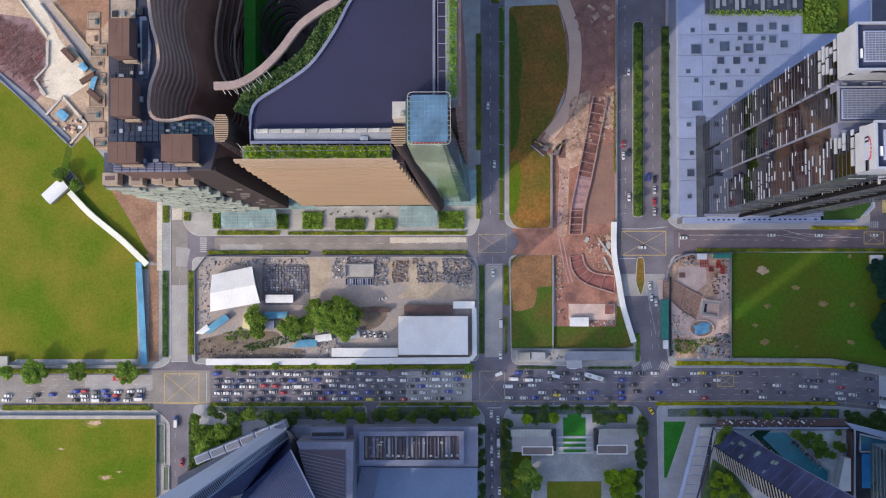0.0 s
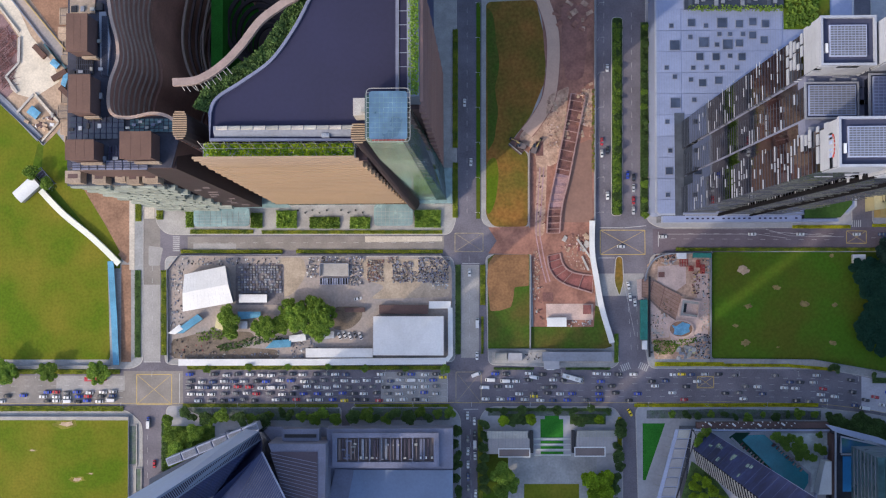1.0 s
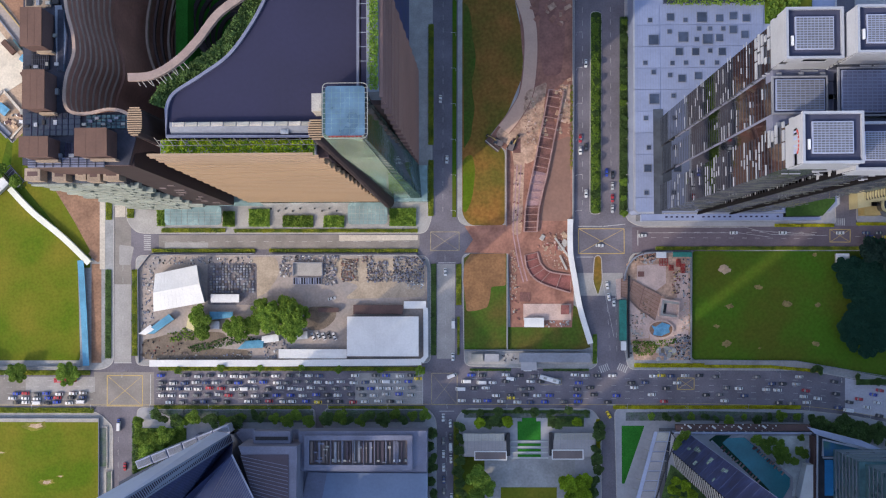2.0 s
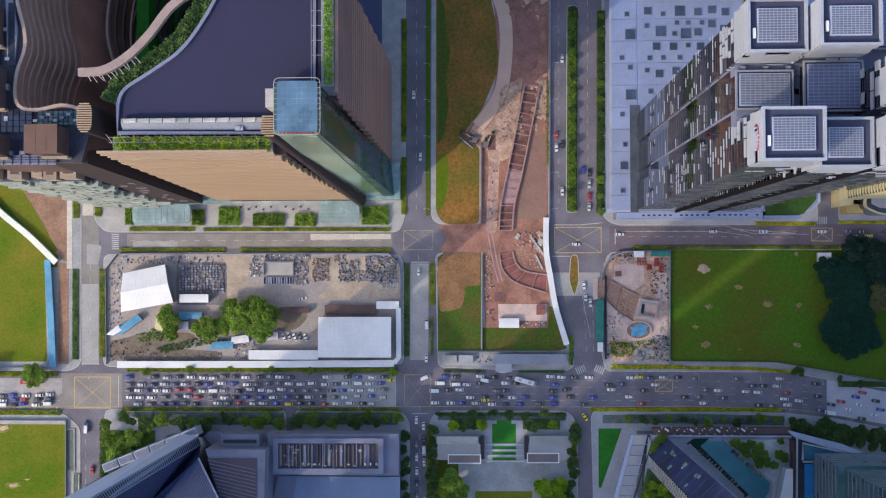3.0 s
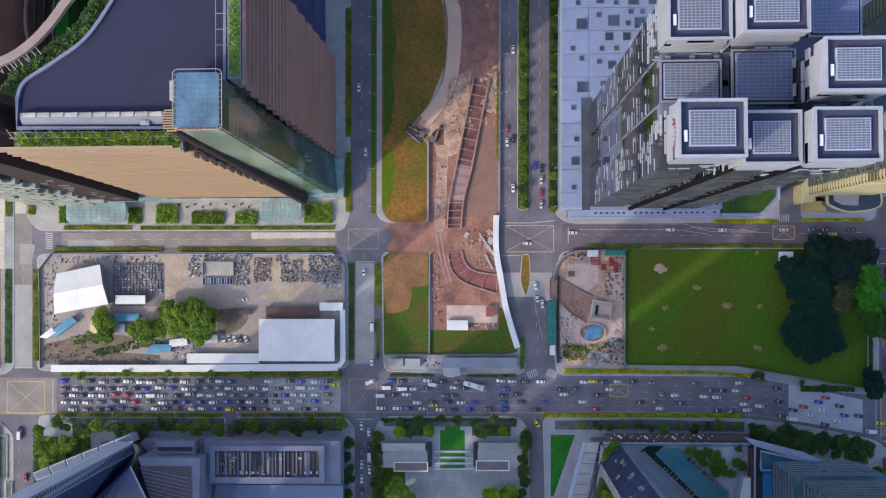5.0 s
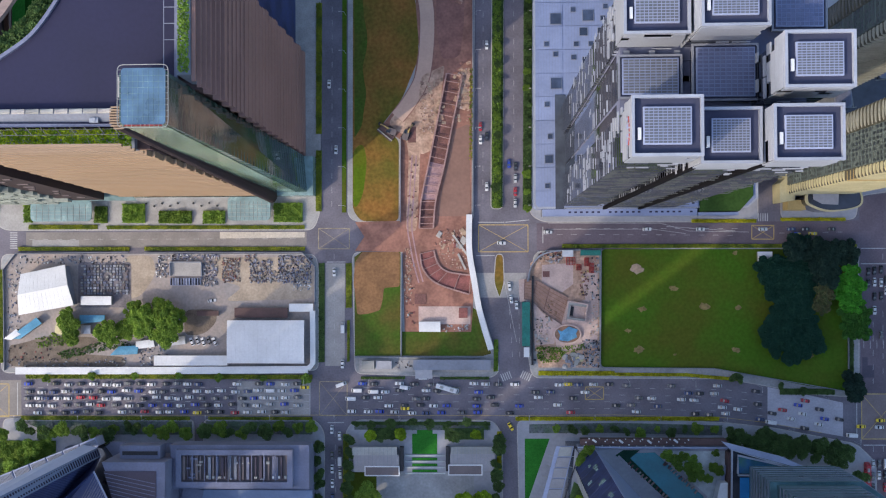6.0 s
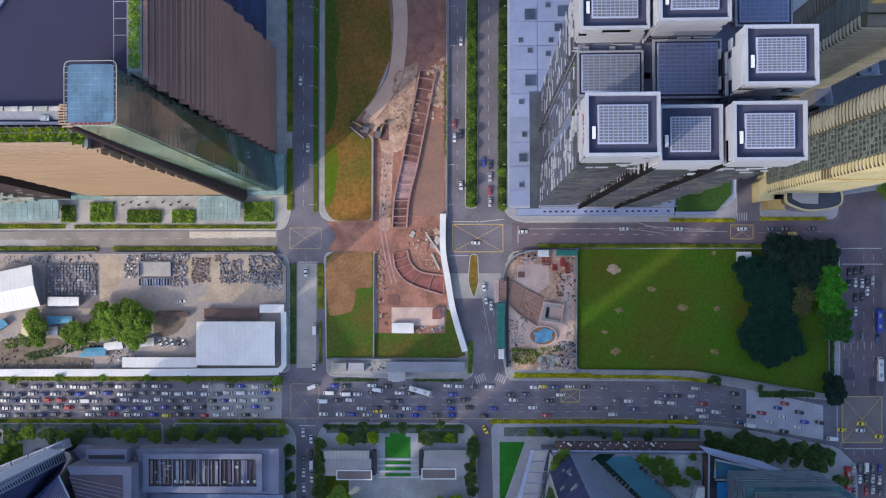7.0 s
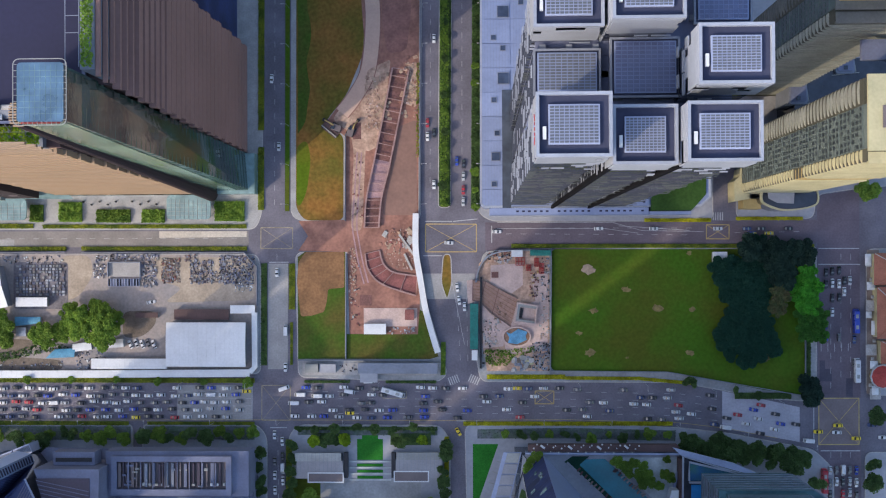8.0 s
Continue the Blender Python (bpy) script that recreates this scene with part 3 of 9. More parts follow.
# cream colour paints the sunlit strip of the carriageway
setting("road_patch", [(-34.7, 23.0), (8.3, 22.8), (8.2, 20.0), (-34.7, 19.8)], 0.03, ROAD + 0.03, M_apron, "cream strip of sunlight painted on the kerb lane", "road")
setting("road_patch", [(-130.5, 19.5), (-106.5, 19.4), (-106.5, 16.2), (-130.5, 16.3)], 0.03, ROAD + 0.03, M_asphalt_new, "pale relaid lane", "road")
setting("road_patch", [(-133.7, 15.6), (9.2, 15.0), (9.2, 22.9), (-133.7, 23.4)], 0.03, ROAD + 0.02, M_junction, "greyish carriageway in front of the office towers", "road")
patch("bare_soil", [(-142.6, -33.6), (-137.8, -33.2), (-122.4, -29.0), (-97.9, -29.7), (-95.5, -33.3), (-106.5, -38.1), (-82.6, -39.7), (-82.4, -44.6), (-142.6, -44.4)], M_yard_mud, "dark muddy corner of the yard", "soil", Z1 + 0.03, r=4)
patch("bare_soil", [(-52.7, -15.9), (-36.3, -16.0), (-36.3, -22.6), (-43.0, -28.6), (-52.8, -29.2)], M_yard_mud, "dark muddy patch of the yard", "soil", Z1 + 0.03, r=4)

patch("bare_soil", [(82, 72.8), (91.5, 76.6), (91.4, 30.1), (74.7, 30.2), (76, 37.8), (79.3, 55)], M_dirt_flat, "smooth reddish clay beside the trench", "soil", Z1 + 0.06, r=2)
patch("bare_soil", [(75, 152), (89.7, 152.8), (88.8, 126.2), (86.8, 110.2), (77.8, 108.6), (75.1, 121.5)], M_dirt_deep, "purple-brown churned clay", "soil", Z1 + 0.06, r=3)
patch("bare_soil", [(67.6, 100.7), (79.1, 106.1), (77, 88.8), (72.4, 63.3), (66.7, 60.8), (64.2, 76.8)], M_pink, "pale spoil heaped along the trench", "soil", Z1 + 0.12, r=2)
patch("bare_soil", [(85.4, 100.6), (91.8, 105.3), (91.6, 82.3), (84.6, 84.6)], M_pink, "pale spoil heaped along the trench", "soil", Z1 + 0.11, r=2)
for q in ([(284, -50.6), (286.7, -50.6), (286.7, -40.6), (284.1, -40.6)], [(286.7, -50.6), (289.9, -50.6), (289.9, -44.6), (286.7, -44.6)], [(296.5, -57.9), (299.7, -57.9), (299.8, -49.2), (296.6, -49.2)]):
    setting("road_patch", q, ROAD, ROAD + 0.012, M_patch, "dark asphalt patch in the road", "road")
setting("road_patch", [(283.5, -80.8), (302.5, -80.8), (302.6, -58.7), (283.6, -58.7)], ROAD, ROAD + 0.010, M_brown_road, "brown-grey surfaced junction", "road")
setting("road_patch", [(124.5, 12.9), (196, 13.8), (283.3, 15.4), (283.3, 26.9), (196, 26.2), (124.5, 26.4)], ROAD - 0.01, ROAD + 0.006, M_purple_road, "purple-grey asphalt of the side street", "road")
setting("road_patch", [(283.4, 14.6), (303.4, 14.6), (303.4, 41.0), (283.4, 38.4)], ROAD - 0.01, ROAD + 0.006, M_purple_road, "purple-grey asphalt of the crossing", "road")
setting("road_patch", [(283.4, -58.6), (303.4, -58.6), (303.4, 14.5), (283.4, 14.5)], ROAD - 0.01, ROAD + 0.006, M_purple_road, "purple-grey asphalt of the cross street", "road")
setting("road_patch", [(283.4, -122), (303.4, -122), (303.4, -81), (283.4, -81)], ROAD - 0.01, ROAD + 0.006, M_purple_road, "purple-grey asphalt of the cross street", "road")
patch("pavers", [(306.8, 12.2), (312.5, 12.2), (312.5, -56.5), (306.2, -56.5)], M_tan_pave, "tan paved footpath before the shops", "pavement", Z1 + 0.02)

# ---- office tower with stacked sunshades, planted terraces and a glass corner ----
ROOF = 183.0
tower_l = at_base("office_tower", -40, 90, WALKWAY, "bronze and beige banded office tower with a dark blue roof", "tower")
curve = smooth_line([(-78.4, 64.6), (-75.7, 70.3), (-65.5, 77), (-54.7, 84.8), (-46.3, 96), (-40.2, 107.3), (-33.9, 122), (-33.8, 156.2)])
roof_pts = [(-5.3, 53.5), (-78.4, 54)] + curve + [(-4.9, 155.9)]
core_pts = [(p[0] * 0.985 - 0.6, p[1] * 0.985 + 2.0) for p in roof_pts]
prismpart("body", core_pts, WALKWAY, ROOF - 1.5, M_glass_dark, tower_l, "dark glass body")
prismpart("roof", roof_pts, ROOF - 1.5, ROOF, M_roof_dark, tower_l, "dark blue-grey flat roof")
bm = bmesh.new()
line = [roof_pts[-1], roof_pts[0], roof_pts[1]] + curve
band(bm, line, -0.6, 0.6, ROOF - 0.2, ROOF + 1.2)
part("parapet", bm, M_hall, tower_l, "blue-grey parapet")
# gutters and upstand on the roof
x0, y0, x1, y1 = (-76.8, 54.3, -20.6, 59.2)
prismpart("roof_upstand", [(x0, y0 + 0.6), (x1, y0 + 0.6), (x1, y0 + 4.8), (x0, y0 + 4.8)], ROOF, ROOF + 2.2, M_roof_grey, tower_l, "blue-grey sloped roof upstand", top=[(x0, y0 + 3.0), (x1, y0 + 3.0), (x1, y0 + 4.8), (x0, y0 + 4.8)])
for k in range(11):
    u = x0 + 1 + k * (x1 - x0 - 2) / 11
    w = (x1 - x0 - 2) / 11
    prismpart("upstand_panel", [(u, y0 + 3.2), (u + w - 0.5, y0 + 3.2), (u + w - 0.5, y0 + 4.9), (u, y0 + 4.9)], ROOF + 2.2, ROOF + 2.9, M_pale if k % 3 else M_kerb, tower_l, "pale angled panel", top=[(u + 0.5, y0 + 3.5), (u + w - 0.2, y0 + 3.9), (u + w - 0.2, y0 + 4.8), (u + 0.5, y0 + 4.4)])
ring = [(x1 - 12.5 + 1.0 * math.cos(a * math.pi / 6), y0 + 1.2 + 1.0 * math.sin(a * math.pi / 6)) for a in range(12)]
prismpart("roof_fan", ring, ROOF, ROOF + 2.0, M_steel, tower_l, "round grey roof fan", top=[lerp(r, (x1 - 12.5, y0 + 1.2), 0.3) for r in ring])
boxpart("roof_machine", (x1 - 14, y0 + 0.2, ROOF, x1 - 11, y0 + 1.9, ROOF + 1.6), M_steel, tower_l, "grey steel roof fan")
xe0, ye0, xe1, ye1 = (-6.3, 72.8, -0.5, 155.1)
boxpart("roof_walk", (xe0, ye0, ROOF + 0.2, xe0 + 1.1, ye1, ROOF + 1.0), M_roof_dark, tower_l, "dark roof walkway")
boxpart("roof_walk", (xe0 + 2.2, ye0, ROOF + 0.1, xe1, ye1, ROOF + 0.6), M_roof_dark, tower_l, "dark roof gutter")

# planted terraces: south, east, and along the inner curve
tx0, ty0, tx1, ty1 = (-83.5, 47.6, -22.5, 52.7)
boxpart("south_terrace", (tx0, ty0 - 1, 168, tx1, ty1 + 0.8, 174), M_roof_grey, tower_l, "grey planted terrace trough")
bm = bmesh.new()
n_tr = 12
for k in range(n_tr + 1):
    u = tx0 + (tx1 - tx0) * k / n_tr
    tube(bm, (u - 1.1, ty1 + 1.5, 178.4), (u + 1.3, ty1 - 1.6, 178.3), 0.14, n=5)
box(bm, tx0, ty1 + 0.3, 178.2, tx1, ty1 + 0.45, 178.4)
box(bm, tx0, ty1 - 1.6, 178.2, tx1, ty1 - 1.45, 178.4)
for k in range(0, n_tr + 1, 3):
    u = tx0 + (tx1 - tx0) * k / n_tr
    box(bm, u - 0.12, ty1 - 1.6, 173, u + 0.12, ty1 - 1.3, 178.3)
part("trellis", bm, M_pale, tower_l, "pale steel terrace trellis")
ex0, ey0, ex1, ey1 = (0.2, 67.6, 4.0, 153.6)
boxpart("east_terrace", (ex0 - 0.6, ey0, 181, ex1 + 0.1, ey1, 200.4), M_roof_grey, tower_l, "grey planted terrace trough")
bm = bmesh.new()
for k in range(int((ey1 - ey0 - 4) / 5.2)):
    v = ey1 - 3 - k * 5.2
    box(bm, ex0 - 3.4, v, 205.0, ex0 + 0.9, v + 0.22, 205.2)
box(bm, ex0 - 3.5, ey0, 205.0, ex0 - 3.3, ey1, 205.2)
box(bm, ex0 + 0.7, ey0, 205.0, ex0 + 0.9, ey1, 205.2)
for k in range(0, int((ey1 - ey0 - 4) / 5.2), 4):
    v = ey1 - 3 - k * 5.2
    box(bm, ex0 + 0.7, v, 200, ex0 + 0.9, v + 0.22, 205.1)
part("trellis", bm, M_roof_grey, tower_l, "grey steel terrace trellis")

# sunshade bands: beige to the south, bronze to the east
FLOORS = 32
for k in range(FLOORS):
    t = k / (FLOORS - 1)
    z = 192.0 - t * 182.5
    xa, xb = -83.5 + t * 1.0, -21.2 + t * 9.2
    y = 45.6 - t * 5.0
    boxpart("sunshade", (xa - (k % 2) * 0.7, y, z - (1.6 if k < 4 else 5.86), xb + (k % 2) * 0.9, y + (0.9 if k < 4 else 2.2), z), M_beige, tower_l)
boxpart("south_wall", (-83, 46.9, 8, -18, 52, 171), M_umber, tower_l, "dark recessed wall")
for k in range(FLOORS):
    t = k / (FLOORS - 1)
    z = 200.0 - t * 192.0
    x = 5.6 + t * 3.6
    ya = 65.6 - t * 3.8
    boxpart("sunshade", (x - (1.3 if k < 3 else 2.6), ya - (k % 2) * 0.8, z - (1.3 if k < 6 else 4.2 if k < 11 else 6.15), x, 112 + (k % 3) * 0.6, z), M_bronze, tower_l)
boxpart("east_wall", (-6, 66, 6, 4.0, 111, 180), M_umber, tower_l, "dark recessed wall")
prismpart("north_glass", [(-8, 112.6), (4, 112.6), (4, 230), (-8, 230)], WALKWAY, 196, M_glass_navy, tower_l, "dark blue glass wall")

# glass corner
sx0, sy0, sx1, sy1 = (-21.7, 50.9, -3.4, 66.2)
corner_top = [(sx0 + 6.5, sy0 - 0.4), (sx1 + 2.6, sy0 - 0.4), (sx1 + 2.6, sy1), (sx0 + 6.5, sy1)]
corner_low = [(sx0 + 12, sy0 - 9), (sx1 + 14.5, sy0 - 8.5), (sx1 + 13, sy1 - 6), (sx0 + 12, sy1 - 6)]
prismpart("glass_corner", corner_low, WALKWAY, 212, M_glass_green, tower_l, "green glass corner shaft", top=corner_top)
prismpart("south_glass", [(corner_low[0][0] + 0.3, corner_low[0][1] - 0.25), (corner_low[1][0] - 5.5, corner_low[1][1] - 0.35), (corner_low[1][0] - 5.5, corner_low[1][1] + 1), (corner_low[0][0] + 0.3, corner_low[0][1] + 1)], WALKWAY, 211.5, M_sage, tower_l, "sage green glass front", top=[(sx0 + 6.7, sy0 - 0.65), (sx1 + 1.6, sy0 - 0.65), (sx1 + 1.6, sy0 + 0.6), (sx0 + 6.7, sy0 + 0.6)])
bm = bmesh.new()
for k in range(44):
    t = k / 44
    z = 4 + t * 206
    p = [lerp(a, b, t) for a, b in zip(corner_low, corner_top)]
    for a, b in ((p[0], p[1]), (p[1], p[2])):
        d = (Vector(b) - Vector(a)).normalized()
        nrm = Vector((d.y, -d.x)) * 0.12
        q = [(a[0] - nrm.x, a[1] - nrm.y), (a[0] + nrm.x, a[1] + nrm.y), (b[0] + nrm.x, b[1] + nrm.y), (b[0] - nrm.x, b[1] - nrm.y)]
        prism(bm, q, z, z + 0.35)
part("glazing_bar", bm, M_glass_green, tower_l, "green glazing bars")
gx0, gy0, gx1, gy1 = (-12.7, 50.2, -0.1, 66.4)
boxpart("lift_head", (gx0, gy0, 185, gx1, gy1, 215.5), M_glass_green, tower_l, "glass lift head")
hood = prismpart("lift_roof", rounded([(gx0 - 0.6, gy0 - 0.6), (gx1 + 0.6, gy0 - 0.6), (gx1 + 0.6, gy1 + 0.6), (gx0 - 0.6, gy1 + 0.6)], 1.2), 215.5, 216.2, M_glass_blue, tower_l, "blue glass lift roof")
bm = bmesh.new()
for k in range(1, 8):
    u = gx0 + (gx1 - gx0) * k / 8
    box(bm, u - 0.05, gy0, 216.2, u + 0.05, gy1, 216.28)
for k in range(1, 9):
    v = gy0 + (gy1 - gy0) * k / 9
    box(bm, gx0, v - 0.05, 216.2, gx1, v + 0.05, 216.28)
tagged(part("glazing_bar", bm, M_glass_pale, hood, "pale glazing bars"), kind="stuff")
rail = rounded([(gx0 - 1.6, gy0 - 1.6), (gx1 + 1.6, gy0 - 1.6), (gx1 + 1.6, gy1 + 1.6), (gx0 - 1.6, gy1 + 1.6)], 2.0)
bm = bmesh.new()
band(bm, rail + [rail[0]], -0.1, 0.1, 216.4, 216.7)
rail_ob = part("rail", bm, M_pale, tower_l, "pale steel rail")
for k in range(10):
    u = gx0 + (gx1 - gx0) * k / 9
    boxpart("rail_bracket", (u - 0.06, gy0 - 1.6, 216.4, u + 0.06, gy0 - 0.5, 216.6), M_pale, rail_ob)
    v = gy0 + (gy1 - gy0) * k / 9
    boxpart("rail_bracket", (gx1 + 0.5, v - 0.06, 216.4, gx1 + 1.6, v + 0.06, 216.6), M_pale, rail_ob)
    boxpart("rail_bracket", (gx0 - 1.6, v - 0.06, 216.4, gx0 - 0.5, v + 0.06, 216.6), M_pale, rail_ob)
boxpart("warning_strip", (gx0 + 0.5, gy0 - 1.1, 215.6, gx1 - 0.5, gy0 - 0.65, 216.1), M_red, tower_l, "red metal strip")
wx0, wy0, wx1, wy1 = (-21.1, 61.3, -14.1, 67.9)
boxpart("roof_hut", (wx0, wy0, ROOF, wx1 + 1, wy1, 196), M_kerb, tower_l, "pale plastered roof hut")
boxpart("hut_box", (wx0 + 3, wy0 + 1, 196, wx0 + 4.6, wy0 + 2.4, 197.2), M_pale, tower_l, "pale roof box")


def ribbed_column(top, foot, parent, z1, z0, rx=2.7, ry=4.0, cover=None):
    """A tall bronze half-round duct, with a ribbed cap."""
    bm = bmesh.new()
    n = 16
    lo = [bm.verts.new((foot[0] + rx * math.cos(2 * math.pi * k / n), foot[1] + ry * math.sin(2 * math.pi * k / n), z0)) for k in range(n)]
    hi = [bm.verts.new((top[0] + rx * math.cos(2 * math.pi * k / n), top[1] + ry * math.sin(2 * math.pi * k / n), z1)) for k in range(n)]
    for k in range(n):
        bm.faces.new((lo[k], lo[(k + 1) % n], hi[(k + 1) % n], hi[k]))
    bm.faces.new(hi)
    part("duct", bm, M_umber_deep, parent, "dark bronze round duct")
    rows = int(ry * 2 / 0.85)
    for k in range(rows):
        v = -ry + 0.25 + k * 0.85
        w = rx * max(0.25, 1 - (abs(v) / (ry + 0.1)) ** 4) ** 0.5
        boxpart("duct_louvre", (top[0] - w, top[1] + v, z1, top[0] + w, top[1] + v + 0.45, z1 + 0.5), M_beige, parent, "brown duct louvre")


ribbed_column((-18.3, 53.6), (-6.9, 41.0), tower_l, 203, 8, 3.0, 4.0)
# podium of the tower: glass canopies and a lobby strip
prismpart("awning", [(-99.4, 38.9), (-74.5, 38.7), (-80.9, 45.1), (-99.4, 45.2)], 7.0, 7.5, M_glass_pale, tower_l, "pale teal glass awning")
for k in range(16):
    u = -72 + 4.0 * k
    if k not in (5, 10):
        bm = bmesh.new()
        tube(bm, (u, 37.6 - 1.4 * (k % 2), WALKWAY), (u, 37.6 - 1.4 * (k % 2), 1.1), 0.5, 0.4, 8)
        part("bollard_planter", bm, M_dark, tower_l, "dark planter pot")
boxpart("lobby", (-98, 40.6, WALKWAY, 14, 60, 9), M_glass_pale, tower_l, "pale glass lobby")
for lims in ((-29.2, 28.5, -7.8, 38.3), (-128.8, 28.6, -97.8, 37.1)):
    cx0, cy0, cx1, cy1 = lims
    canopy = prismpart("canopy", rounded([(cx0, cy0), (cx1, cy0), (cx1, cy1 + 2), (cx0, cy1 + 2)], 2.5), 6.0, 6.5, M_glass_pale, tower_l, "pale glass entrance canopy")
    bm = bmesh.new()
    for k in range(1, 10):
        u = cx0 + (cx1 - cx0) * k / 10
        box(bm, u - 0.06, cy0 + 0.4, 6.5, u + 0.06, cy1, 6.62)
    for k in range(1, 5):
        v = cy0 + (cy1 - cy0) * k / 5
        box(bm, cx0 + 0.4, v - 0.06, 6.5, cx1 - 0.4, v + 0.06, 6.62)
    tagged(part("canopy_bar", bm, M_pale, canopy, "pale canopy bars"), kind="stuff")
    for u in (cx0 + 2, cx1 - 2):
        bm = bmesh.new()
        tube(bm, (u, cy0 + 1.5, WALKWAY), (u, cy0 + 1.5, 6.0), 0.25)
        part("canopy_post", bm, M_steel, tower_l)

# ---- the second tower: curved terraces, brown roof boxes and pale stepped fronts ----
tower_w = at_base("office_tower", -125, 90, WALKWAY, "brown tower with curved terraces, box roof huts and pale stepped front", "tower")
rim = smooth_line([(-107.1, 175.3), (-116.4, 142.5), (-122.8, 121.5), (-122.3, 107.5), (-119.7, 97), (-119.3, 88.8), (-122.3, 79.5), (-122.9, 70.2), (-120.4, 66), (-113.9, 65.3), (-105.7, 66.9), (-99.5, 65.9), (-95.5, 62.6), (-95, 56.1)], 5)
wx, wy = (-140.6, 45.2)
roof_w = [(wx, wy), (-98, 44.9), (rim[-1][0], rim[-1][1])] + rim[::-1][1:] + [(wx, 240)]
prismpart("body", roof_w, WALKWAY, 166, M_umber, tower_w, "dark umber body")
prismpart("roof", [(p[0], p[1]) for p in roof_w], 166, 167, M_west_roof, tower_w, "dark blue-grey flat roof with plant")
def terrace_line(k):
    t = k / 29
    amp = (0.3 if k < 9 else 1.2) * math.sin(k * 0.55) + max(0.0, t - 0.5) * 7.0
    line = []
    for i, r in enumerate(rim):
        w = i / (len(rim) - 1)
        line.append((r[0] + 22.0 * t ** 1.5 * (1 - 0.75 * max(0.0, w - 0.55) / 0.45) + amp * 0.5 * math.sin(w * 9 + k * 0.10), r[1] - t * 2.0 * w))
    return line


for k in range(30):
    line, z = terrace_line(k), 169.5 - k * 5.55
    if 9 <= k < 19:
        # the smooth bronze belly between the upper and the lower terraces
        low_line = terrace_line(k + 1)
        bm = bmesh.new()
        hi = [bm.verts.new((*r, z - 0.5)) for r in line]
        lo = [bm.verts.new((*r, z - 6.05)) for r in low_line]
        back = [bm.verts.new((r[0] - 2.5, r[1], z - 0.5)) for r in line]
        for i in range(len(line) - 1):
            bm.faces.new((hi[i], hi[i + 1], lo[i + 1], lo[i]))
            bm.faces.new((back[i], back[i + 1], hi[i + 1], hi[i]))
        part("belly_panel", bm, M_terrace, tower_w, "smooth bronze wall between terraces")
        continue
    bm = bmesh.new()
    band(bm, line, -0.7 if k == 0 else -2.6, 0.2, z - 5.3, z - 0.5)
    ledge = part("terrace", bm, M_terrace, tower_w, "curved dark bronze terrace front")
    if k >= 19 and k % 2 == 0:
        continue
    bm = bmesh.new()
    band(bm, line, -0.8 if k == 0 else -0.25, 0.5, z - 0.9, z)
    part("terrace_edge", bm, M_rib if k < 9 else M_terrace_edge, ledge, "slim curved terrace edge")
x0, y0 = (-97.7, 57.6)
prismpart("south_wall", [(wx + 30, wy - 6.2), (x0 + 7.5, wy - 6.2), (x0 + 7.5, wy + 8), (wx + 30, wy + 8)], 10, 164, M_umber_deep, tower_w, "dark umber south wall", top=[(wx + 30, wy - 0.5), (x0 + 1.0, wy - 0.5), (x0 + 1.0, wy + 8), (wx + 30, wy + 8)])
for k in range(9):
    z = 24 + k * 9.5 + rnd.uniform(-1, 1)
    t = 1 - (z - 10) / 154
    u = x0 + 1 + 6.5 * t - rnd.uniform(6, 15)
    y = wy - 0.5 - 5.7 * t
    boxpart("grey_balcony", (u, y - 0.35, z, u + rnd.uniform(2.5, 5), y + 1, z + 2.4), M_brown_grey, tower_w)
for b, zt in (((-136.1, 90.1, -125.5, 104.7), 180), ((-135.1, 65.8, -124.1, 80.4), 180), ((-136.3, 47.1, -121.7, 54.6), 180), ((-114.7, 47.4, -98.5, 57.7), 180)):
    bx0, by0, bx1, by1 = b
    bx1 = bx0 + 0.74 * (bx1 - bx0)
    boxpart("roof_box", (bx0, by0, 166, bx1, by1, zt), M_umber, tower_w, "dark brown plant box")
    cap = boxpart("box_roof", (bx0 - 0.3, by0 - 0.3, zt, bx1 + 0.3, by1 + 0.3, zt + 0.5), M_brown_roof, tower_w, "brown metal roof")
    for w in (0.34, 0.67):
        boxpart("roof_seam", (bx0 + w * (bx1 - bx0), by0, zt + 0.5, bx0 + w * (bx1 - bx0) + 0.12, by1, zt + 0.56), M_brown_roof, cap)
    boxpart("box_trim", (bx0 + 3, by0 - 1.2, 166, bx1 + 1, by0 - 0.35, 172), M_frame_tan, tower_w, "pale lower wall strip")
for k in range(28):
    u = wx + 1.5 + ((k % 8) * 4.6 if k < 8 else (k % 4) * 3.6) + rnd.uniform(-1, 1)
    v = wy + 3 + (k // 8 if k < 8 else 1 + (k - 8) // 4) * 12 + rnd.uniform(-1, 1)
    w = rnd.uniform(1.0, 2.6)
    boxpart("roof_machine", (u, v, 167, u + w, v + rnd.uniform(1, 3), 167 + rnd.uniform(1.2, 2.6)), rnd.choice((M_roof_grey, M_dark, M_pale, M_steel)), tower_w, "grey roof plant")
